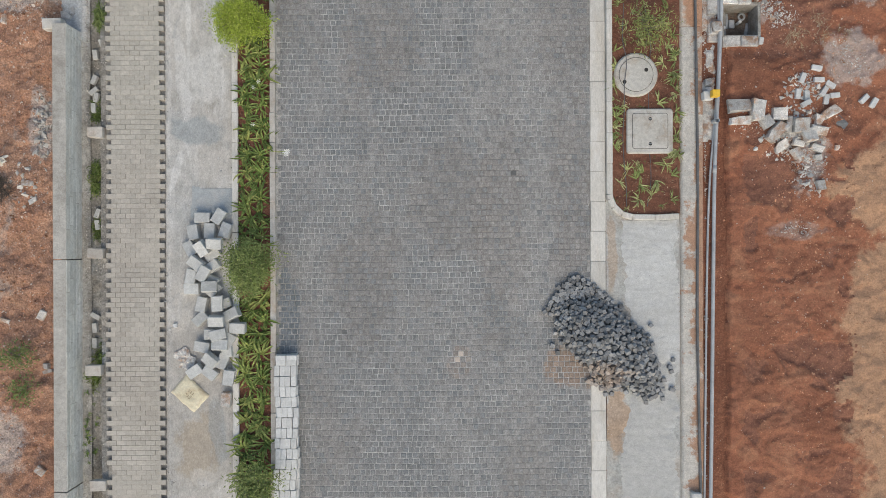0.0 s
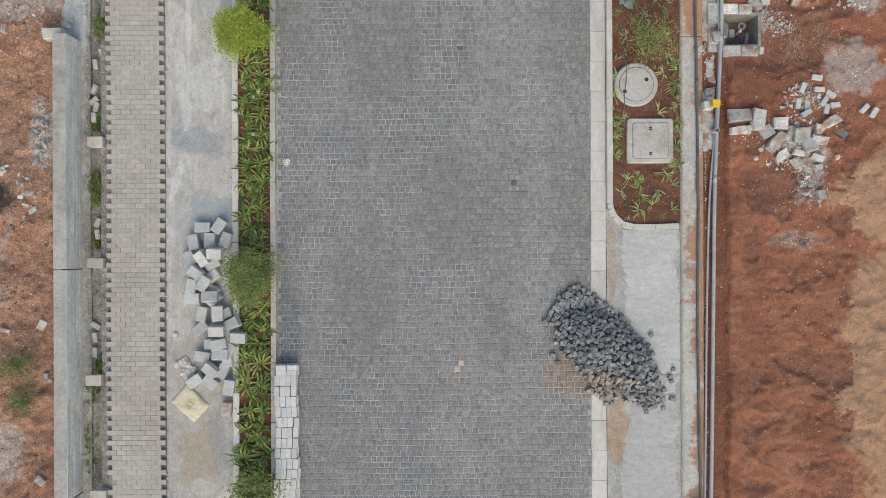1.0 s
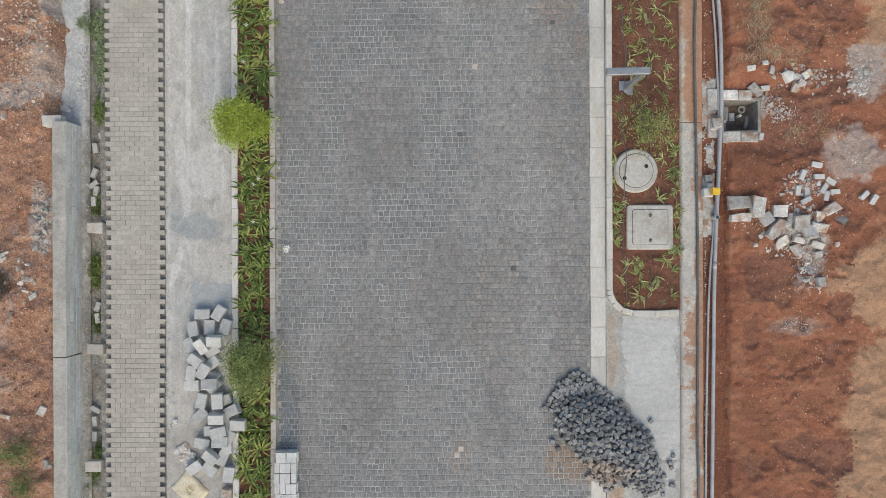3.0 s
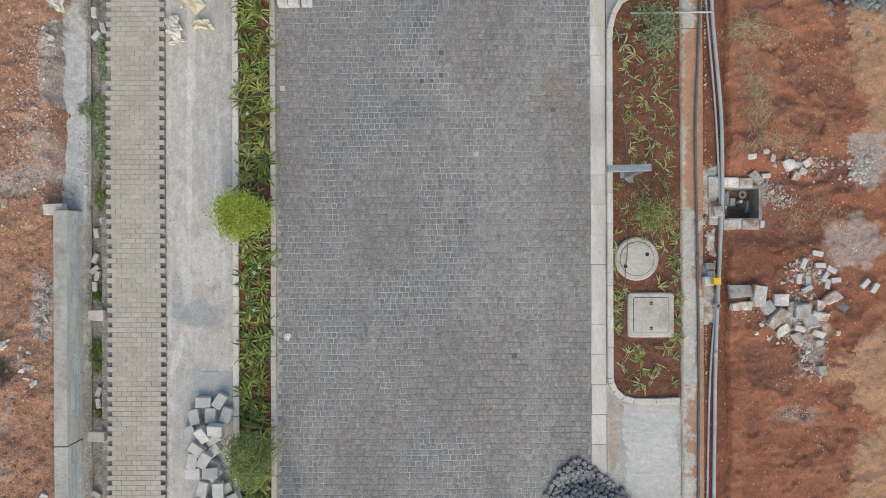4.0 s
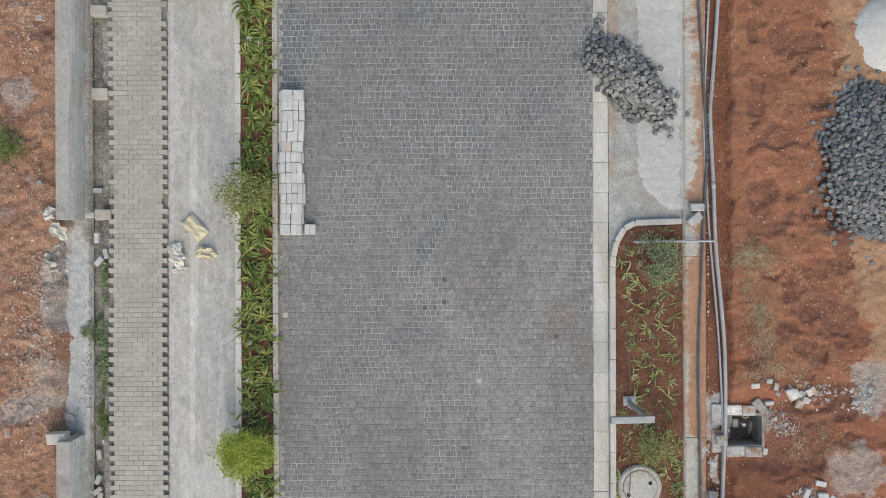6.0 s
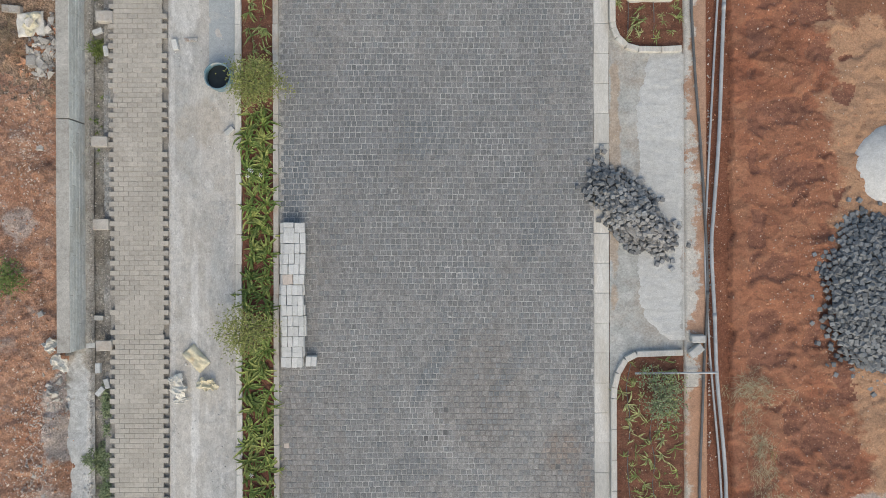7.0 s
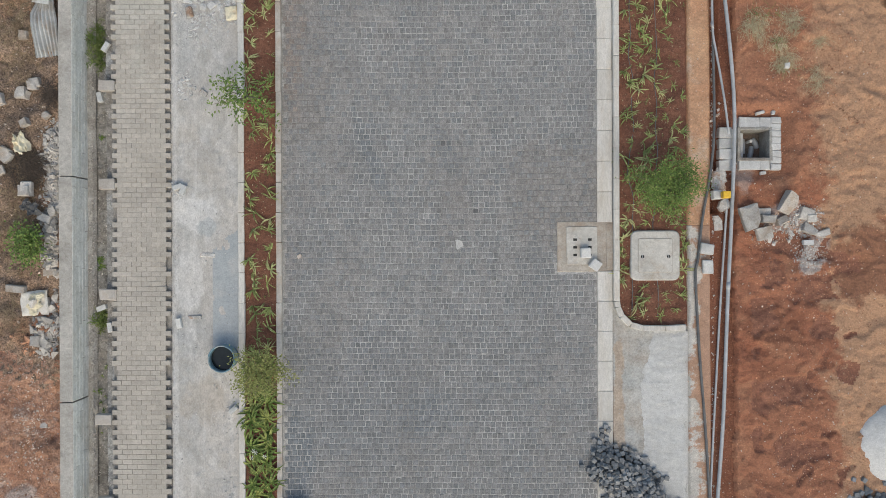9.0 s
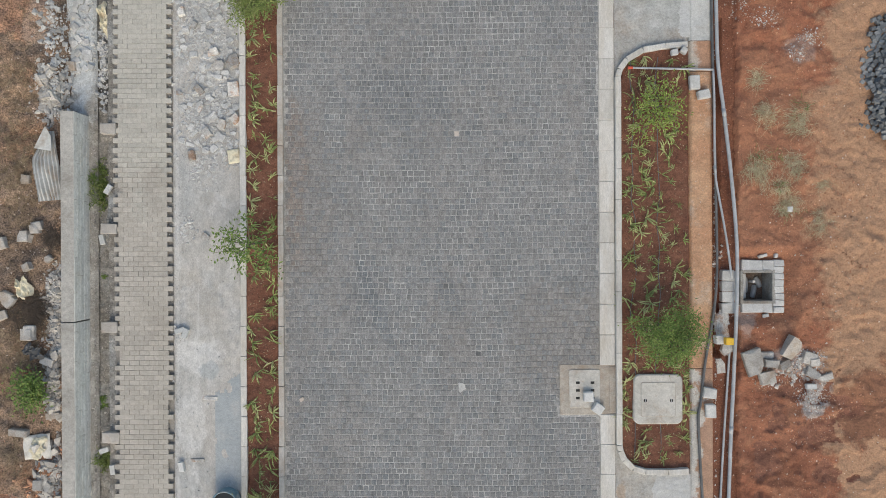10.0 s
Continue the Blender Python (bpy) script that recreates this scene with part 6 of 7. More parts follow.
def pit(name, bounds, blocks, label, seed, material):
    ax, ay, bx, by = bounds
    root = thing(name, (ax + bx) / 2, (ay + by) / 2, 0, label, "inspection pit")
    w, l = bx - ax, by - ay
    for dx, dy, sx, sy in ((-w / 2 - 0.02, 0, 0.06, l + 0.1), (w / 2 + 0.02, 0, 0.06, l + 0.1), (0, l / 2 + 0.02, w - 0.02, 0.06), (0, -l / 2 - 0.02, w - 0.02, 0.06)):
        part("inner_wall", box(sx, sy, 0.62, 0.006, 0.004, seed), M_PIT_WALL, root, m=pose(dx, dy, -0.6))
    for k, (x, y, sx, sy, h) in enumerate(blocks):
        part("block", box(sx, sy, 0.16, 0.012, 0.010, seed + k), material, root, m=pose(x - (ax + bx) / 2, y - (ay + by) / 2, h - 0.11, 0, 0, (k * 7) % 5 - 2))
    part("pit_floor", box(w + 0.04, l + 0.04, 0.05, 0, 0), M_SILT, root, "dark silty floor", m=pose(0, 0, -0.47))
    return root


M_RUBBLE_PALE = mat("pale_block_concrete", (0.45, 0.45, 0.44), (0.58, 0.575, 0.56), 2.5, 45, 0.93, 0.35, vary=0.08, grain=0.13, stain=(0.42, 0.34, 0.27), stain_scale=2.0, stain_at=0.68)
pit_1 = pit("inspection_pit", PIT_1, [(5.79, 5.01, .34, .20, .0), (6.09, 5.00, .26, .21, .01), (5.83, 4.16, .36, .21, -.02), (6.19, 4.16, .34, .21, -.01), (5.47, 4.92, .26, .42, .0), (5.47, 4.38, .23, .46, -.02)],
            "open concrete inspection pit with rough soiled rim in red soil", 820, M_RUBBLE)
for k, (x, y, z, w, l, a) in enumerate(((6.29, 5.10, 0.01, .30, .17, -52), (6.49, 5.15, -0.02, .18, .09, 5), (5.50, 4.49, -0.02, .21, .13, 3), (5.49, 4.36, -0.02, .20, .12, -4), (5.50, 4.43, 0.06, .20, .20, 8), (6.42, 4.17, -0.04, .09, .15, -8))):
    solo("concrete_block", box(w, l, 0.09, 0.012, 0.010, 880 + k), (M_RUBBLE, M_RUBBLE_PALE)[k % 2], pose(x, y, z, (k * 7) % 9 - 4, (k * 5) % 7 - 3, a), "soiled concrete block lying on the pit's rim", "concrete block", "blocks round the pits")
rim = [(6.04, 19.01, 0.42, 0.23, -.04), (6.36, 19.01, 0.22, 0.23, -.035), (6.04, 18.18, 0.42, 0.23, -.04), (6.35, 18.18, 0.20, 0.23, -.035)]
rim += [(6.575, 18.122 + 0.134 * k, 0.21, 0.130, -.03) for k in range(8)]
rim += [(5.56, 18.16, 0.26, 0.21, -.04), (5.56, 18.38, 0.25, 0.21, -.035), (5.56, 18.60, 0.26, 0.21, -.04), (5.56, 18.82, 0.25, 0.21, -.035), (5.77, 18.60, 0.13, 0.60, -.10)]
pit_2 = pit("inspection_pit", PIT_2, rim, "square inspection pit with grey block rim beside the pipe", 840, M_RUBBLE_PALE)
part("ledge", box(0.16, 0.52, 0.30, 0.012, 0.006, 871), M_RUBBLE_PALE, pit_2, "grey stepped ledge", m=pose(-0.22, 0, -0.50))
part("ledge", box(0.14, 0.50, 0.26, 0.012, 0.006, 872), M_PIT_WALL, pit_1, "silty ledge", m=pose(-0.26, 0, -0.50))
for k, (x, y, w, a) in enumerate(((6.25, 19.21, .17, 14), (6.52, 19.21, .09, 88), (6.33, 18.00, .13, 10))):
    solo("concrete_block", box(w, 0.07, 0.07, 0.012, 0.010, 890 + k), M_RUBBLE_PALE, pose(x, y, surface(x, y), 0, 0, a), "chipped pale block end beside the pit", "concrete block", "blocks round the pits")
for rows in (((PIT_1, 6.33, 4.54, 80, 0.04, 0.25), (PIT_1, 5.91, 4.71, 90, 0.04, 0.3)),
             ((PIT_2, 6.35, 18.66, 115, 0.055, 0.2), (PIT_2, 6.26, 18.47, 80, 0.055, 0.24), (PIT_2, 6.11, 18.60, 90, 0.035, 0.30))):
    for b, x, y, a, rad, ln in rows:
        dx, dy = math.cos(math.radians(a)) * ln / 2, math.sin(math.radians(a)) * ln / 2
        solo("pipe_fitting", tube([(-dx, -dy, 0), (0, 0, 0.03), (dx, dy, 0.0)], rad, 12), M_PIPE, pose(x, y, -0.44), "grey plastic pipe fitting lying in the pit", "pipe fitting", "pipe fittings", smooth=True)
solo("pipe_junction", box(0.17, 0.12, 0.07, 0.012, 0.004, 874), M_PIPE, pose(6.00, 4.64, -0.42, 0, 0, 90), "grey square pipe junction lying in the pit", "pipe fitting", "pipe fittings")
solo("pipe_ring", torus_ring(0.062, 0.022), M_PIPE, pose(6.22, 4.80, -0.40), "grey plastic pipe ring lying in the pit", "pipe fitting", "pipe fittings", smooth=True)
for x, y in ((5.79, 4.52), (6.11, 4.64), (5.95, 18.53), (6.18, 18.68)):
    root = thing("pipe_stub", x, y, -0.5, "grey upright pipe stub with a white cap in the pit", "pipe stub", "pipe stubs")
    stub = part("stub", tube([(0, 0, 0), (0, 0.001, 0.26)], 0.03, 10, smooth_steps=1), M_PIPE, root, smooth=True)
    part("cap", disc(0.034, 0.26, 0.29, 0.008, 16), M_WHITE_BLOCK, stub, "white cap")

# blocks and marker beside the pipe
fragments([(5.37, 3.32, .18, .16, .14, 0), (5.38, 3.18, .16, .12, .1, 5), (5.45, 17.79, .2, .2, .06, 8), (5.50, 17.36, .28, .26, .1, 30),
           (5.41, 17.00, .22, .3, .05, 5)], "rough pale concrete lump beside the pipe", seed=11)
for (x, y, bx, by) in ((5.37, 3.04, 5.28, 3.03), (5.43, 17.54, 5.32, 17.55)):
    root = thing("marker_box", x, y, 0.05, "small yellow plastic box cap on the pipe's post", "marker box", "yellow boxes")
    part("post", box(0.10, 0.10, 0.22, 0.006), M_PIPE, root)
    part("cap", box(0.15, 0.14, 0.14, 0.014, 0.0, 0, 2), M_YELLOW, root, "yellow cap", m=pose(0, 0, 0.2))
    solo("concrete_block", box(0.18, 0.17, 0.16, 0.01, 0.006, 5), M_WHITE_BLOCK, pose(bx, by, 0.06, 0, 0, 4), "white concrete block beside the yellow box", "concrete block")
for k, (x, y, hx, hy) in enumerate(((5.36, 2.75, .14, .55), (5.38, 4.83, .15, .5), (5.40, 3.80, .1, .25), (5.43, 17.77, .14, .3))):
    def ragged(X, Y):
        return np.maximum(np.abs(X - x) / hx, np.abs(Y - y) / hy) + lumps(X, Y, 0.22, 75 + k) * 0.3 + lumps(X, Y, 0.07, 85 + k) * 0.16 + lumps(X, Y, 0.03, 88 + k) * 0.08
    solo("mortar_strip", patch("mortar_strip", x - hx * 1.5, x + hx * 1.5, y - hy * 1.4, y + hy * 1.4, 0.014, lambda X, Y: np.maximum(ground_height(X, Y), -0.02) + np.clip((1.0 - ragged(X, Y)) * 0.09, -0.03, 0.022) + rough_ground(X, Y, 0.10, 70 + k) * 0.02,
         M_RUBBLE, lambda X, Y: ragged(X, Y) < 1.15, False), None, pose(0, 0, 0), "rough strip of spilt mortar beside the pipe", "mortar strip", "mortar strips")
chips("mortar_crumbs", [(5.37, 2.75, .22, .7, 160), (5.38, 4.72, .22, .7, 160), (5.43, 17.77, .2, .5, 90), (5.43, 19.25, .12, .4, 50)], 0.012, 0.09, M_RUBBLE, "broken mortar crumbs beside the pipe", 62)
root = thing("pipe_end", 5.46, 2.54, 0.0, "open end of an upright grey pipe", "pipe")
bm = bmesh.new()
rings = [[bm.verts.new((rr * math.cos(2 * math.pi * k / 20), rr * math.sin(2 * math.pi * k / 20), z)) for k in range(20)] for rr, z in ((0.05, 0), (0.05, 0.2), (0.04, 0.2), (0.04, 0.02))]
for a, b in zip(rings, rings[1:]):
    for k in range(20):
        bm.faces.new((a[k], a[(k + 1) % 20], b[(k + 1) % 20], b[k]))
part("sleeve", bm, M_PIPE, root)
part("hollow", disc(0.04, 0.0, 0.025, 0, 20), M_DARK, root, "black disc painted as the shade down the pipe")
for k, (x, y, w, l, a) in enumerate(((5.14, 16.48, .26, .22, -8), (5.15, 16.12, .2, .27, 2), (4.98, 8.85, .3, .16, 38), (5.03, 9.09, .28, .15, 0), (4.86, 22.67, .19, .28, 4), (5.04, 22.43, .24, .18, 10),
                                     (5.05, -4.98, .2, .18, 0), (4.46, 23.27, .14, .12, 10), (4.65, 23.31, .12, .14, 60))):
    solo("concrete_block", box(w, l, 0.12, 0.014, 0.012, 860 + k), M_RUBBLE_PALE, pose(x, y, 0.04, 0, 0, a), "pale broken concrete block lying on the slab", "concrete block", "blocks on the slab")

# ---- rubble on the right soil ----
fragments([(6.17, 5.51, .18, .12, .07, 5), (6.61, 5.49, .12, .2, .07, -20), (6.92, 5.36, .24, .26, .12, 35), (7.11, 5.34, .16, .14, .08, 30), (7.30, 5.40, .2, .14, .08, 35), (7.08, 5.14, .15, .2, .08, -15),
           (7.19, 5.21, .2, .14, .08, -20), (7.47, 5.35, .16, .08, .05, -40), (6.44, 5.61, .12, .1, .06, 0), (6.51, 5.13, .22, .1, .06, 5)], "broken pale concrete lump on red soil", seed=12)
fragments([(5.90, 2.82, .5, .32, .1, 3), (6.26, 2.73, .30, .52, .16, -6), (5.92, 2.54, .44, .22, .1, 2), (6.44, 2.49, .25, .26, .14, 35), (6.69, 2.67, .34, .26, .12, 0), (6.62, 2.31, .26, .52, .16, -45),
           (6.89, 2.45, .16, .4, .1, 0), (7.13, 2.43, .34, .30, .16, 0), (7.28, 2.22, .32, .3, .16, 20), (7.49, 2.55, .22, .24, .12, 0), (7.49, 2.33, .36, .22, .14, -10)],
          "large broken concrete slab piece on red soil", seed=13)
fragments([(7.72, 2.69, .36, .2, .14, 30), (6.78, 2.04, .34, .22, .1, 35), (7.09, 2.09, .24, .14, .1, -15), (7.08, 1.88, .2, .26, .12, 30), (7.44, 1.98, .3, .16, .1, -20), (7.46, 1.81, .18, .14, .1, 10),
           (7.51, 1.24, .18, .2, .1, 10), (7.85, 1.99, .1, .12, .06, 0)], "broken concrete lump on red soil", seed=14)
solo("slate", rock(0.40, 0.30, 0.07, 77, 10), M_DARK_COBBLE, pose(7.98, 2.56, 0.03, 4, 3, -25), "dark slab of slate on the rubble", "stone")
for k, (x, y, a) in enumerate(((7.45, 3.57, -12), (7.49, 3.34, 0), (7.09, 3.07, 85), (7.26, 3.03, 92), (7.23, 2.87, 30), (7.59, 3.11, 55), (7.74, 3.25, -30), (7.83, 3.04, 5), (7.66, 2.96, 80),
                               (8.60, 2.88, 60), (8.43, 2.97, 45), (7.17, 3.38, 70), (7.16, 16.60, 0))):
    solo("brick", (PALE_BRICK + BRICK)[k % 5], None, pose(x, y, surface(x, y) - 0.01, (k * 7) % 9 - 4, (k * 5) % 9 - 4, a), "pale concrete brick lying on red soil", "brick", "loose bricks")
fragments([(6.00, 17.08, .40, .52, .18, 15), (6.26, 17.22, .34, .16, .1, 0), (6.73, 17.38, .30, .46, .18, -30), (6.33, 17.06, .30, .2, .16, -5), (6.63, 17.05, .24, .17, .14, 25), (6.27, 16.80, .32, .26, .12, 15),
           (7.11, 17.16, .30, .28, .08, -20), (7.19, 16.86, .32, .2, .14, -30), (7.46, 16.77, .3, .16, .08, 25), (7.22, 17.08, .2, .16, .1, 0)], "large broken concrete block on red soil", material=M_DUSTY, seed=15)
fragments([(6.77, 20.13, .10, .12, .1, 0)], "small white block in dry grass", material=M_WHITE_BLOCK, seed=18)
chips("gravel_spill", [(7.1, 0.36, 0.5, 0.2, 260), (7.28, 1.74, 0.5, 0.9, 420), (7.23, 3.34, 0.4, 0.5, 160), (6.61, 4.77, 0.5, 0.3, 240), (8.20, 3.79, 0.65, 0.65, 520), (8.38, 5.39, 0.4, 0.5, 420), (6.20, 2.43, 0.5, 0.4, 120),
                       (7.22, 16.31, 0.45, 0.5, 900), (7.13, 17.10, 0.5, 0.4, 700), (6.85, 16.95, 0.4, 0.3, 420), (6.88, 4.60, .42, .24, 360), (6.28, 16.65, .5, .3, 120), (6.92, 23.24, 0.3, 0.26, 240), (7.17, 23.55, 0.35, 0.3, 260), (6.25, 23.95, 0.55, 0.3, 260), (5.75, 24.2, 0.3, 0.4, 140), (5.89, 18.24, .3, .5, 120)],
      0.008, 0.055, M_RUBBLE, "grey gravel and chips spilt on red soil", 51)
chips("rubble_lumps", [(6.95, 2.15, 0.62, 0.55, 46), (7.2, 2.75, 0.5, 0.4, 16), (7.28, 1.55, 0.35, 0.5, 12)], 0.05, 0.15, M_RUBBLE, "broken lumps between the concrete pieces", 152)
chips("rubble_chips", [(7.00, 2.26, 0.8, 0.6, 640), (7.23, 3.17, 0.6, 0.5, 180), (6.74, 16.93, 0.8, 0.5, 220), (7.24, 5.34, 1.0, 0.4, 160), (8.38, 5.33, 0.5, 0.6, 240), (7.34, 1.52, 0.4, 0.7, 160), (6.55, 4.82, .5, .3, 80)],
      0.020, 0.13, M_RUBBLE, "small broken concrete lumps on red soil", 52)
chips("mortar_crumbs", [(PATH_R + 0.10, -1 + 3.4 * k, 0.13, 3.4, 520) for k in range(-1, 8)], 0.010, 0.042, M_CONCRETE, "crumbs of mortar along the paved path's edge", 151, 0.35, lambda x, y: -0.012)
chips("clods", [(7.4, 0, 2.4, 9, 3500), (7.4, 10, 2.4, 9, 3500), (7.4, 20, 2.4, 8, 3500)], 0.010, 0.06, M_CLOD, "clods of red soil", 53)
chips("crumbs", [(7.4, -2, 2.6, 9, 5000), (7.4, 7, 2.6, 9, 5000), (7.4, 16, 2.6, 9, 5000), (7.4, 24, 2.6, 6, 3000)], 0.006, 0.035, M_CLOD, "fine crumbs of red soil", 54)
chips("slab_edge", [(SLAB_R + 0.095, 0, 0.03, 8, 420), (SLAB_R + 0.095, 10, 0.03, 8, 420), (SLAB_R + 0.1, 20, 0.03, 6, 260)], 0.012, 0.07, M_RUBBLE, "broken pale edge of the slab", 60, 0.3, flat_zero)
chips("pebbles_right", [(7.3, 10, 2.5, 22, 3800), (5.5, 10, 0.4, 22, 500), (5.0, 4, 0.25, 12, 160)], 0.008, 0.045, M_PEBBLE, "pale pebbles on red soil", 55)
chips("kerb_grit", [(3.35, -3, 0.12, 4, 160), (3.45, 12, 0.15, 4, 200), (2.98, 0, 0.1, 9, 120), (4.75, 11, 0.2, 4, 220), (4.75, -2, 0.2, 4, 220)], 0.006, 0.03, M_RUBBLE, "grit along the kerb", 57, 0.2, flat_zero)


def sand_heap(x, y, ra, rb, h):
    def height(X, Y):
        d = 1 - np.sqrt(((X - x) / ra) ** 2 + ((Y - y) / rb) ** 2) + lumps(X, Y, 0.7, 5) * 0.06 + lumps(X, Y, 0.25, 6) * 0.025
        return 0.02 + np.where(d > 0, h * np.clip(d, 0, 1) ** 0.6, d * 2.0) + rough_ground(X, Y, 0.25, 7) * 0.015
    me = patch("sand_mound", x - ra * 1.3, x + ra * 1.3, y - rb * 1.3, y + rb * 1.3, 0.03, height, M_SAND)
    solo("sand_mound", me, None, pose(0, 0, 0), "heap of pale grey sand on the soil", "sand mound")


M_SAND = mat("pale_sand", (0.52, 0.52, 0.51), (0.66, 0.655, 0.64), 1.4, 40, 0.95, 0.5, grain=0.12)
sand_heap(9.21, 12.55, 1.04, 0.90, 0.40)


# ---- plants ----
def blade_set(rnd, count, length, width, lift, droop, spread=0.03, way=None, fan=0.8):
    """Strap leaves arching out of one foot: rows of quads, each leaf of five joints."""
    vs, fs, tri = [(0.0, 0.0, 0.0)], [], []
    for k in range(count):
        a = rnd.uniform(0, 2 * math.pi) if way is None else rnd.gauss(way, fan) + (math.pi if rnd.random() < 0.18 else 0.0)
        ln, w = length * rnd.uniform(0.55, 1.1), width * rnd.uniform(0.7, 1.2)
        up = lift * rnd.uniform(0.35, 1.3)
        bend = rnd.uniform(-0.5, 0.5)
        fx, fy = rnd.uniform(-spread, spread), rnd.uniform(-spread, spread)
        n = 5
        base = len(vs)
        for i in range(n + 1):
            t = i / n
            aa = a + bend * t
            rr = ln * t
            z = up * ln * 4 * (t * (1 - t * droop) * 0.5)
            half = w / 2 * (0.55 + 1.6 * t * (1 - t) * 1.1) * (1 - t ** 4)
            c, s = math.cos(aa), math.sin(aa)
            x, y = fx + rr * c, fy + rr * s
            vs.append((x - s * half, y + c * half, z + half * 0.5))
            vs.append((x, y, z))
            vs.append((x + s * half, y - c * half, z + half * 0.5))
        tri += [(0, base + 1, base), (0, base + 2, base + 1)]
        for i in range(n):
            b = base + 3 * i
            tri += [(b, b + 1, b + 4), (b, b + 4, b + 3), (b + 1, b + 2, b + 5), (b + 1, b + 5, b + 4)]
    return np.array(vs), np.array(tri)


def lily_meshes(material, n, count, length, width, lift, seed, fan):
    rnd = random.Random(seed)
    out = []
    for k in range(n):
        v, f = blade_set(rnd, rnd.randint(*count), length * rnd.uniform(0.85, 1.15), width, lift, 0.95, 0.03, 0.0, fan)
        out.append(raw_mesh("lily", v, f, material))
    return out


LILY = lily_meshes(M_LILY, 10, (10, 15), 0.335, 0.042, 0.55, 61, 1.3)
LILY_THIN = lily_meshes(M_LILY_PALE, 12, (4, 10), 0.25, 0.028, 0.5, 62, 0.85)


def plant(mesh, x, y, s, turn, label, group, name="lily"):
    ob = solo(name, mesh, None, pose(x, y, surface(x, y) - 0.005, 0, 0, turn), label, "plant", group)
    ob.scale = (s, s, s)


rnd = random.Random(63)
y = Y0 + 1.5
while y < 26.0:
    dense = y < 13.6
    for k in range(2):
        x = EDGE_A[1] + 0.62 * (0.25 + 0.5 * k) + rnd.uniform(-.09, .09)
        if dense:
            plant(LILY[rnd.randrange(10)], x, y + rnd.uniform(-.08, .08), rnd.uniform(0.8, 1.15), rnd.uniform(0, 360), "dense green lily with strap leaves in the roadside bed", "lilies in the roadside bed")
        elif rnd.random() < 0.8:
            plant(LILY_THIN[rnd.randrange(12)], x, y + rnd.uniform(-.1, .1), rnd.uniform(0.7, 1.15), rnd.uniform(0, 360), "thin yellowish lily on bare bed soil", "thin lilies in the roadside bed")
    y += 0.17 if dense else 0.24
for (ya, yb), n in ((BED_1, 130), (BED_2, 140)):
    for k in range(n):
        x, yy = EDGE_C[1] + 0.08 + (BED_R - EDGE_C[1] - 0.16) * ((k * 0.618 + 0.18 * rnd.random()) % 1.0), ya + 0.2 + (yb - ya - 0.35) * (k + rnd.random()) / n
        if any(abs(x - cx) < hx and abs(yy - cy) < hy for cx, cy, hx, hy in ((3.91, 3.51, .52, .52), (4.19, 2.37, .53, .53), (4.15, 16.37, .56, .58))):
            x = rnd.choice((EDGE_C[1] + 0.06, BED_R - 0.06))
        plant(LILY_THIN[rnd.randrange(12)], x, yy, 0.45 + 0.7 * rnd.random(), rnd.uniform(0, 360), "thin pale lily on the planter's red soil", "lilies in the planters", "spider_lily")


def leaves(rnd, tips, per, spread, length, width):
    """Small pointed leaves clustered round twig ends."""
    n = len(tips) * per
    tp = np.repeat(np.array(tips), per, 0)
    rs = np.random.RandomState(rnd.randrange(10 ** 6))
    c = tp + rs.normal(0, 1, (n, 3)) * np.array(spread)
    d = rs.normal(0, 1, (n, 3)) + (c - tp) / max(spread) * 0.8
    d[:, 2] = d[:, 2] * 0.45 + 0.05
    d /= np.linalg.norm(d, axis=1)[:, None]
    up = np.stack([rs.normal(0, .45, n), rs.normal(0, .45, n), np.ones(n)], -1)
    s = np.cross(d, up)
    s /= np.linalg.norm(s, axis=1)[:, None]
    nrm = np.cross(s, d)
    ln = (length * rs.uniform(0.6, 1.2, n))[:, None]
    w = (width * rs.uniform(0.7, 1.2, n))[:, None]
    v = np.stack([c, c + d * ln * 0.45 + s * w * 0.5 + nrm * w * 0.18, c + d * ln, c + d * ln * 0.45 - s * w * 0.5 + nrm * w * 0.18, c + d * ln * 0.45 - nrm * w * 0.05], 1).reshape(-1, 3)
    b = 5 * np.arange(n)[:, None]
    f = np.concatenate([b + np.array([[0, 1, 4]]), b + np.array([[1, 2, 4]]), b + np.array([[2, 3, 4]]), b + np.array([[3, 0, 4]])])
    return v, f


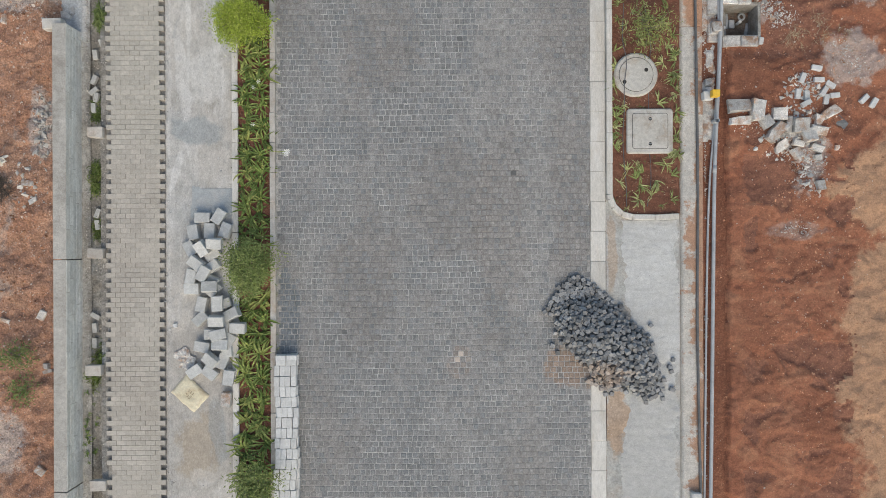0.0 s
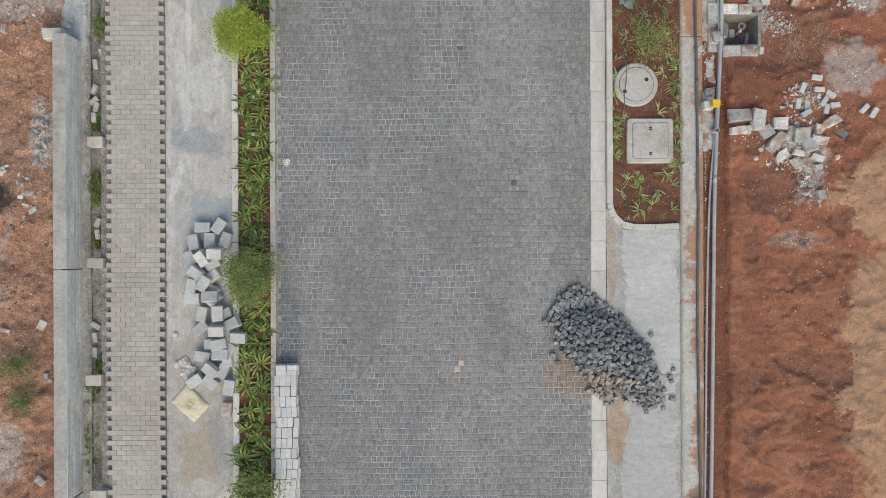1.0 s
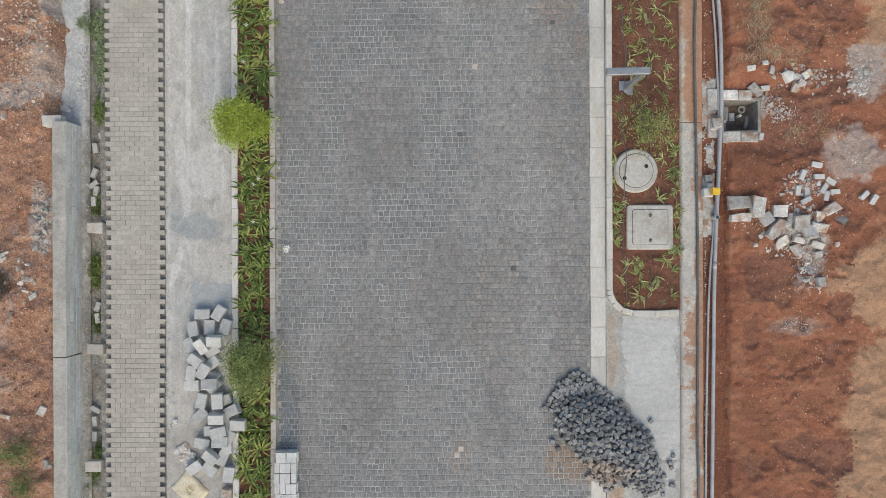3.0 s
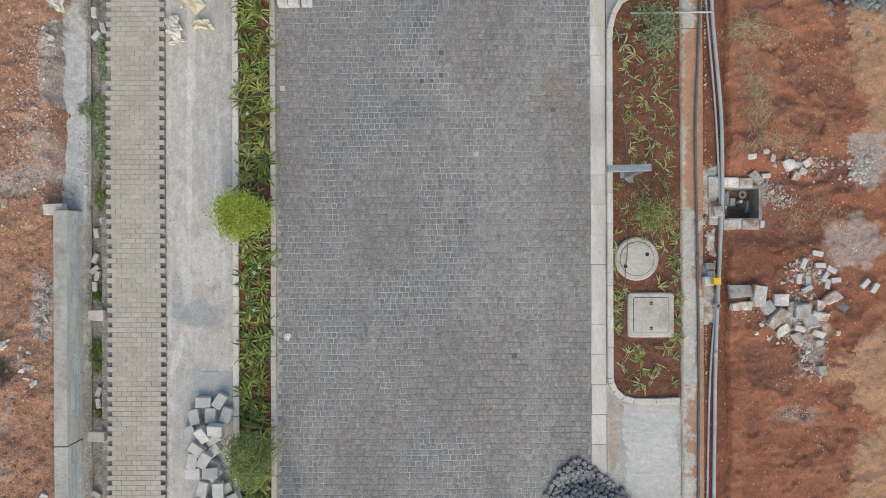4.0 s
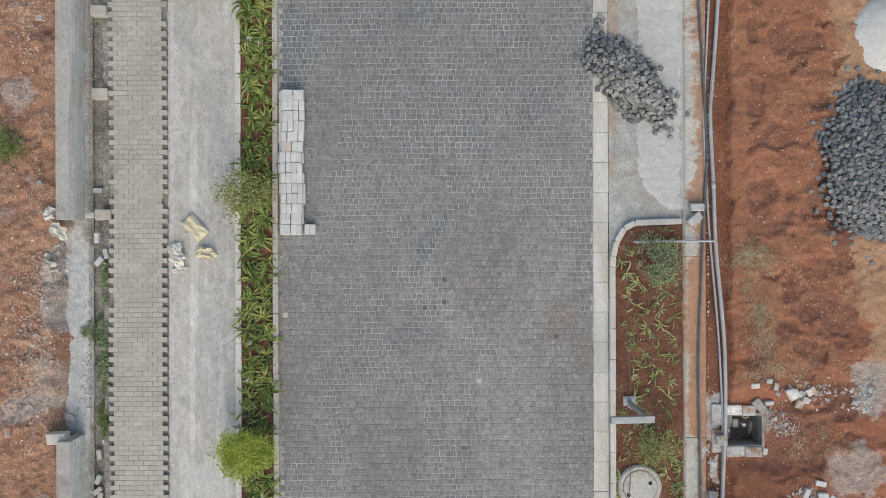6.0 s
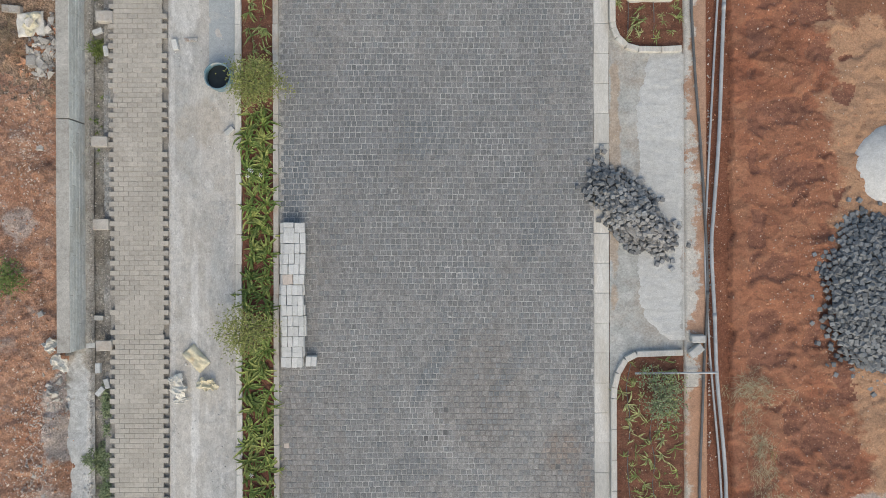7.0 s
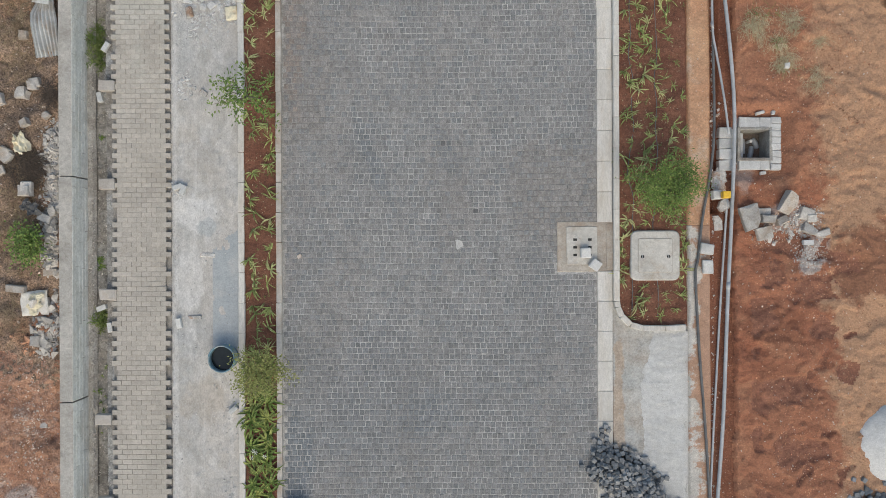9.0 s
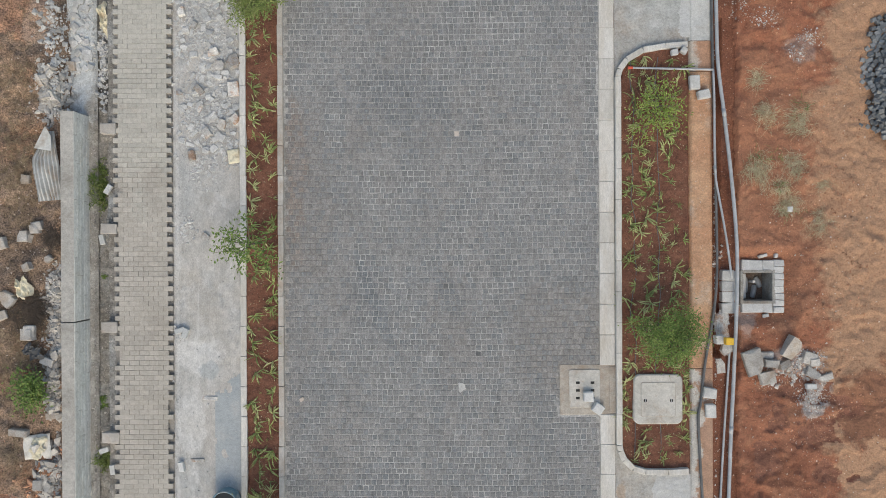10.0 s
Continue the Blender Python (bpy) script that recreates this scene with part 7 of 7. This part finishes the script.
def tree(x, y, cx, cy, rx, ry, top, limbs, per, material, label, seed, leaf=(0.085, 0.034), low=0.45, gaps=0.0, name="small_tree"):
    """A young tree: foot at x, y; crown round cx, cy with half widths rx, ry, reaching up to top."""
    r = random.Random(seed)
    z0 = surface(x, y)
    root = thing(name, x, y, z0, label, "tree" if name != "shrub" else "shrub", "young trees" if name != "shrub" else "shrubs")
    mid = Vector((cx - x, cy - y, top * low))
    trunk = part("trunk", tube([(0, 0, -0.03), (mid.x * 0.3, mid.y * 0.3, mid.z * 0.5), (mid.x * 0.7, mid.y * 0.7, mid.z)], 0.022, 8, (1.0, 0.6)), M_BARK, root, smooth=True)
    fork = Vector((mid.x * 0.7, mid.y * 0.7, mid.z))
    tips = []
    lobe = random.Random(seed + 300)
    turn_a, turn_b = lobe.uniform(0, 6.28), lobe.uniform(0, 6.28)
    for k in range(limbs):
        a = 2 * math.pi * (k + r.uniform(-.35, .35)) / limbs
        d = math.sqrt(r.uniform(0.10, 1.0)) * (0.92 + 0.17 * math.sin(3 * a + turn_a) + 0.11 * math.sin(5 * a + turn_b))
        if gaps and r.random() < gaps:
            continue
        end = Vector((cx - x + rx * d * math.cos(a), cy - y + ry * d * math.sin(a), top * (1.0 - 0.42 * d * d) * r.uniform(0.86, 1.0)))
        via = fork.lerp(end, 0.5) + Vector((r.uniform(-.05, .05), r.uniform(-.05, .05), r.uniform(0.0, 0.07)))
        part("limb", tube([fork, via, end], 0.010, 5, (1.0, 0.35), 3), M_BARK, trunk)
        for j in range(5):
            t = 0.45 + 0.55 * j / 4
            p = fork.lerp(via, t * 2) if t < 0.5 else via.lerp(end, t * 2 - 1)
            tips.append((p.x + r.uniform(-.07, .07), p.y + r.uniform(-.07, .07), p.z + r.uniform(-.03, .05)))
    v, f = leaves(r, tips, per, (0.075, 0.075, 0.05), *leaf)
    part("crown", raw_mesh("crown", v, f, material), None, root, "leafy crown")
    return root


BED_X = (EDGE_A[1] + EDGE_B[0]) / 2
tree(BED_X, 4.59, -3.91, 4.40, 0.55, 0.52, 0.95, 40, 46, M_LIME, "young tree with a bright lime-green crown in the roadside bed", 71, (0.046, 0.022))
tree(BED_X, -0.32, -3.74, -0.34, 0.46, 0.56, 0.95, 46, 36, M_OLIVE, "young tree with a round olive-green crown in the roadside bed", 72, (0.052, 0.021))
tree(BED_X, -4.70, -3.62, -4.58, 0.48, 0.50, 0.9, 30, 18, M_OLIVE, "young olive-green tree with a loose crown in the roadside bed", 73, (0.06, 0.024))
tree(BED_X, 9.27, -3.86, 9.32, 0.62, 0.52, 1.0, 30, 13, M_SPARSE, "young tree with a thin yellowish crown reaching over the yard", 74, (0.06, 0.022))
tree(BED_X, 14.29, -3.65, 14.11, 0.58, 0.58, 1.0, 36, 19, M_SPARSE, "young tree with a loose olive crown beside the barrel", 75, (0.058, 0.022))
tree(BED_X, 19.52, -3.97, 19.45, 0.62, 0.62, 1.0, 22, 9, M_GREEN, "young tree with an open green crown over the yard", 76, (0.085, 0.036), gaps=0.25)
tree(BED_X, 24.40, -3.74, 24.19, 0.62, 0.58, 1.0, 40, 20, M_OLIVE, "young green tree with a loose crown in the roadside bed", 77, (0.062, 0.025))
tree(4.21, 4.38, 4.09, 4.36, 0.54, 0.52, 0.5, 30, 6, M_SPARSE, "thin shrub with pale narrow leaves in a planter", 78, (0.095, 0.020), 0.3, 0.35, name="shrub")
tree(4.31, 8.05, 4.22, 7.92, 0.56, 0.66, 0.55, 38, 9, M_DUSTY_WEED, "low grey-green shrub with small leaves in a planter", 79, (0.062, 0.026), 0.3, 0.35, name="shrub")
tree(4.38, 17.55, 4.16, 17.68, 0.80, 0.66, 1.0, 46, 24, M_GREEN, "dense fresh green young tree beside the square cover", 80, (0.058, 0.022))
tree(4.17, 22.26, 4.04, 22.18, 0.62, 0.78, 0.6, 38, 9, M_YELLOW_GREEN, "loose yellow-green shrub in a planter beside a pipe", 81, (0.072, 0.028), 0.3, 0.4, name="shrub")
tree(-8.48, 16.58, -8.29, 16.62, 0.34, 0.48, 0.45, 18, 11, M_GREEN, "green shrub with broad leaves growing in rubble", 82, (0.085, 0.034), 0.3, name="shrub")
tree(-8.91, 10.26, -8.69, 10.33, 0.30, 0.42, 0.35, 14, 9, M_WEED, "low green shrub on red soil", 83, (0.07, 0.03), 0.3, name="shrub")
tree(-8.49, -2.10, -8.47, -2.09, 0.42, 0.24, 0.25, 14, 7, M_WEED, "sparse low weed shrub on red soil", 84, (0.06, 0.025), 0.3, name="shrub")
tree(-8.51, -2.81, -8.39, -2.79, 0.25, 0.30, 0.3, 10, 7, M_WEED, "sparse low weed shrub on red soil", 85, (0.06, 0.025), 0.3, name="shrub")


def tufts(name, spots, length, width, lift, material, label, seed, blades=7, fan=None):
    """Grass and weeds nobody could count: (x, y, half width, half length, clumps)."""
    r = random.Random(seed)
    vs, fs, at = [], [], 0
    for x, y, hx, hy, n in spots:
        for _ in range(n):
            px, py = x + r.gauss(0, 0.45) * hx, y + r.gauss(0, 0.45) * hy
            v, f = blade_set(r, blades, length * r.uniform(0.6, 1.3), width, lift, 0.95, 0.02 if fan is None else 0.09, None if fan is None else math.radians(235) + 0.9 * math.sin(px * 2 + py * 1.3), fan)
            vs.append(v + np.array([px, py, max(surface(px, py), -0.28 if -7.66 < px < -7.285 else -1.0) - 0.005]))
            fs.append(f + at)
            at += len(v)
    return tagged(new(name, raw_mesh(name, np.concatenate(vs), np.concatenate(fs), material)), label, "grass", kind="stuff")


tufts("ditch_weeds", [(-7.04, 4.86, .14, .34, 110), (-7.18, 2.84, .1, .3, 25), (-7.20, 1.50, .14, .35, 60), (-7.13, 0.45, .12, .25, 30), (-7.07, -2.20, .14, .22, 50), (-7.23, -2.62, .12, .3, 24),
                      (-7.25, 20.70, .14, .5, 80), (-7.21, 15.03, .12, .2, 30)],
      0.15, 0.014, 1.1, M_WEED, "green weeds growing in the ditch", 91)
tufts("dusty_weeds", [(-6.98, 7.80, .16, .34, 120), (-7.00, 7.28, .12, .16, 26), (-7.10, 6.74, .20, .16, 80), (-7.20, 6.58, .26, .16, 80), (-7.05, 6.42, .24, .18, 90), (-6.97, 5.98, .15, .24, 90), (-6.95, 5.55, .13, .22, 80), (-7.14, 5.86, .12, .3, 20)],
      0.11, 0.016, 1.2, M_DUSTY_WEED, "dusty grey-green weeds spilling over the footing", 90)
tufts("ditch_sprouts", [(-7.23, 16.30, .06, .06, 10), (-7.20, 18.83, .05, .06, 8), (-7.16, 15.13, .08, .1, 12), (-7.21, 16.16, .05, .06, 8), (-7.29, -3.69, .1, .8, 26), (-7.21, 13.39, .1, 1.0, 14)],
      0.07, 0.014, 0.8, M_GREEN, "small green sprouts in the ditch", 92)
tufts("dry_grass", [(6.97, 21.91, .24, .26, 41), (6.13, 20.95, .26, .26, 38), (6.29, 22.02, .18, .24, 22), (6.87, 21.06, .16, .26, 25), (6.10, 22.76, .12, .22, 16), (6.56, 20.58, .22, .16, 19),
                    (6.77, 20.24, .28, .2, 28), (7.34, 19.92, .2, .22, 16), (7.46, 20.69, .14, .14, 8), (6.30, 6.80, .34, .75, 30), (6.15, 8.16, .45, .4, 20), (6.02, 7.95, .35, .4, 14),
                    (6.35, 7.85, .6, .5, 12), (6.2, 6.2, .45, .6, 14), (6.5, 5.9, .5, .3, 10), (7.0, 5.9, .5, .2, 8), (7.46, 4.37, .6, .5, 12)], 0.24, 0.005, 0.3, M_STRAW, "pale dry grass tufts on red soil", 93, 13, 0.75)
tufts("green_grass", [(7.01, 22.08, .2, .2, 3), (6.04, 21.12, .2, .25, 3), (6.58, 20.60, .2, .15, 3), (6.83, 20.03, .3, .15, 4), (6.49, 21.23, .2, .1, 2), (6.31, 6.76, .25, .4, 1)],
      0.2, 0.007, 0.5, M_WEED, "olive grass shoots among the dry tufts", 98, 9, 1.0)
tufts("scrub_grass", [(-8.63, 21.02, .6, 1.6, 330), (-8.65, 17.37, .6, 1.6, 330), (-8.73, 22.9, .5, .8, 110), (-8.45, 18.07, .25, .35, 120), (-8.75, 15.27, .3, .8, 60), (-8.55, 24.31, .5, 1.2, 30)],
      0.13, 0.006, 0.35, M_STRAW_BROWN, "brown dry scrub grass on the left soil", 94, 10)
tufts("dry_brush", [(-8.78, 1.28, .16, .22, 22), (-8.48, 18.16, .24, .32, 190), (-7.98, 19.62, .12, .2, 30)], 0.26, 0.009, 0.4, M_TWIG, "dark heap of dry twigs beside the stones", 99, 12, 1.2)
tufts("bed_weeds", [(4.1, 4.5, .6, 4.0, 40), (4.1, 19, .6, 4.0, 40), (BED_X, 18, .3, 7, 50)], 0.06, 0.008, 0.6, M_WEED, "small weeds on the bed soil", 95)


def litter(name, spots, size, material, label, seed):
    r = random.Random(seed)
    vs, fs = [], []
    for x, y, hx, hy, n in spots:
        for _ in range(n):
            px, py, a, s = x + r.uniform(-hx, hx), y + r.uniform(-hy, hy), r.uniform(0, 6.28), size * r.uniform(0.5, 1.4)
            z = surface(px, py) + 0.012
            c, d = math.cos(a) * s, math.sin(a) * s
            b = len(vs)
            vs += [(px - c, py - d, z), (px + d * 0.35, py - c * 0.35, z + 0.004), (px + c, py + d, z + 0.002), (px - d * 0.35, py + c * 0.35, z + 0.004)]
            fs.append((b, b + 1, b + 2, b + 3))
    return tagged(new(name, raw_mesh(name, np.array(vs), np.array(fs), material)), label, "leaf litter", kind="stuff")


litter("leaf_litter", [(BED_X, 9, .28, 16, 700), (4.07, sum(BED_1) / 2, .6, 4.0, 420), (4.07, sum(BED_2) / 2, .6, 4.1, 420)], 0.016, M_STRAW, "small dry leaves on the bed soil", 96)
r = random.Random(97)
for k in range(9):                          # a few white flowers over the lilies
    x, y = BED_X + r.uniform(-.2, .2), r.choice([3.33, 2.42, 12.41, 5.68, 6.48]) + r.uniform(-.1, .1)
    bm = bmesh.new()
    c = bm.verts.new((0, 0, 0.02))
    for p in range(6):
        a = p * math.pi / 3
        q = [bm.verts.new((0.055 * math.cos(a + d) * f, 0.055 * math.sin(a + d) * f, 0.02 - 0.012 * f)) for d, f in ((-0.16, 0.5), (0, 1.0), (0.16, 0.5))]
        bm.faces.new((c, q[0], q[1], q[2]))
    root = thing("flower", x, y, 0.17, "small white star-shaped lily flower on a thin stem", "flower", "white flowers")
    part("stem", tube([(0, 0, -0.16), (0.005, 0, -0.08), (0, 0, 0.018)], 0.004, 5, smooth_steps=2), M_LILY, root)
    part("petals", bm, M_FLOWER, root)
for k in range(3):                          # a flowering stem that leans over the kerb
    x, y = -3.16 + 0.03 * k, 1.93 + (0.03, -0.02, 0.04)[k]
    bm = bmesh.new()
    for p in range(7):
        a = p * 0.9 + k
        c, d = math.cos(a), math.sin(a)
        q = [bm.verts.new(v) for v in ((0, 0, 0), (0.03 * c - 0.01 * d, 0.03 * d + 0.01 * c, 0.012), (0.065 * c, 0.065 * d, 0.004), (0.03 * c + 0.01 * d, 0.03 * d - 0.01 * c, 0.012))]
        bm.faces.new(q)
    root = thing("flower", x, y, 0.10, "pale lily flower on a stem leaning over the kerb", "flower", "white flowers")
    part("stem", tube([(-3.56 - x, 1.98 - y, -0.08), (-3.38 - x, 1.96 - y, 0.05), (0, 0, 0.0)], 0.004, 5, smooth_steps=3), M_LILY_PALE, root)
    part("petals", bm, M_FLOWER, root)
solo("stone", slab_piece(0.10, 0.07, 0.03, 5), M_PINK_BLOCK, pose(-3.02, 16.36, 0.002, 0, 0, 30), "small pinkish chip lying on the cobbles", "stone")
for k, (x, y) in enumerate(((0.21, 16.59), (0.16, 16.58))):
    solo("mortar_splash", patch("mortar_splash", x - 0.1, x + 0.1, y - 0.12, y + 0.12, 0.012, lambda X, Y: 0.008 + 0 * X + lumps(X, Y, 0.05, k) * 0.003, M_RUBBLE_PALE,
         lambda X, Y: ((X - x) / 0.075) ** 2 + ((Y - y) / 0.10) ** 2 + lumps(X, Y, 0.06, k + 3) * 0.7 < 0.6), None, pose(0, 0, 0), "pale dried splash of mortar on the cobbles", "mortar splash")


# ---- pavers of the path ----
def pave_path():
    root = thing("path", 0, 0, 0, "footpath of buff concrete pavers with toothed edges", "path", kind="structure")
    pitch_x, pitch_y = (PATH_R - PATH_L) / 6, 0.0995
    notch = 4.97                # a short row lies here
    r = random.Random(77)
    shapes = [mesh_of("paver", box(pitch_x - 0.004, pitch_y - 0.004, 0.07, 0.0025, 0.0015, 300 + k), M_PAVER) for k in range(6)]
    rest = []
    k0 = int((Y0 - notch) / pitch_y) + 1
    for k in range(k0, int((Y1 - notch) / pitch_y)):
        y = notch + k * pitch_y
        short = k % 2 == 0
        n = 5 if short else 6
        x0 = PATH_L + (pitch_x / 2 if short else 0) + r.uniform(-.004, .004) + 0.012 * math.sin(y * 0.8)
        for i in range(n):
            if i in (0, n - 1) and not short and r.random() < 0.06:
                continue
            x, z, a = x0 + (i + 0.5) * pitch_x + r.uniform(-.002, .002), 0.015 + r.uniform(-.003, .003), r.uniform(-.012, .012)
            if 10.2 < y < 15.6 and len(root.children) < 300 and i in (0, 1, 2, 3, 4, 5):
                part("paver", shapes[r.randrange(6)], None, root, m=pose(x, y, z - 0.07, 0, 0, math.degrees(a)))
            else:
                rest.append((x, y, z, a))
    arr = np.array(rest)
    me = blocks_mesh("paver_rest", arr[:, :3], np.full((len(arr), 2), 0.0) + np.array([pitch_x / 2 - 0.002, pitch_y / 2 - 0.002]), arr[:, 3], 0.0025, M_PAVER, 0.07)
    tagged(part("paver_rest", me, None, root), "buff concrete pavers", kind="stuff")


# ---- cobbles of the road ----
def pave_road():
    r = random.Random(78)
    pitch = 0.1134
    shapes = [mesh_of("cobble", box(0.1, 0.1, 0.06, 0.007, 0.004, 400 + k), M_COBBLE) for k in range(8)]
    odd = [(0.03, 7.63), (-0.40, 7.06), (0.01, 7.22), (2.25, 6.53), (-0.23, 7.05), (-1.99, -1.69), (1.42, 1.58), (-0.10, 18.66), (0.54, 17.26), (0.36, 4.21)]
    warm = [(0.63, 5.62), (0.37, -2.16), (0.24, -2.20), (-3.19, 6.90), (0.16, 21.66)]
    dark = [mesh_of("cobble", box(0.1, 0.1, 0.06, 0.007, 0.004, 420 + k), m) for k, m in enumerate((M_CABLE, M_PINK_BLOCK))]
    rest, made = [], 0
    cy0, cy1 = COVER_Y
    cover_x = 2.18
    for k in range(int((Y1 - Y0) / pitch)):
        y = Y0 + (k + 0.5) * pitch
        x = ROAD_L + (k % 2) * 0.054 + r.uniform(0.0, 0.03)
        while x < ROAD_R - 0.05:
            w = min(max(r.gauss(0.0965, 0.0055), 0.082), 0.114)
            if x + w > ROAD_R:
                w = ROAD_R - x
            cx = x + w / 2
            x += w + r.uniform(0.010, 0.016)
            yy = y + 0.012 * math.sin(cx * 1.1 + y * 0.25) + r.uniform(-.0035, .0035)
            if cx > cover_x - 0.03 and cy0 - 0.03 < yy < cy1 + 0.03:
                continue
            d, z, a = r.gauss(0.0985, 0.0035), min(max(r.gauss(0, 0.0015), -0.003), 0.003) + 0.004 * math.sin(cx * 2.1) * math.sin(y * 1.3), r.gauss(0, 0.022)
            pick = 0 if any(abs(cx - ax) < 0.056 and abs(yy - ay) < 0.056 for ax, ay in odd) else 1 if any(abs(cx - ax) < 0.056 and abs(yy - ay) < 0.056 for ax, ay in warm) else None
            if pick is not None:
                ob = part("cobble", dark[pick], None, road, ("near-black cobble", "pale beige cobble")[pick], m=pose(cx, yy, z - 0.058, 0, 0, math.degrees(a)))
                ob.scale = (w / 0.1, d / 0.1, 1)
                continue
            if abs(cx) < 0.85 and 9.0 < yy < 11.2 and made < 300:
                ob = part("cobble", shapes[r.randrange(8)], None, road, m=pose(cx, yy, z - 0.06, r.gauss(0, .6), r.gauss(0, .6), math.degrees(a)))
                ob.scale = (w / 0.1, d / 0.1, 1)
                made += 1
            else:
                rest.append((cx, yy, z, w / 2, d / 2, a))
    arr = np.array(rest)
    me = blocks_mesh("cobble_rest", arr[:, :3], arr[:, 3:5], arr[:, 5], np.random.RandomState(5).uniform(0.005, 0.012, len(arr)), M_COBBLE)
    tagged(part("cobble_rest", me, None, road), "worn grey granite cobbles", kind="stuff")


pave_path()
pave_road()
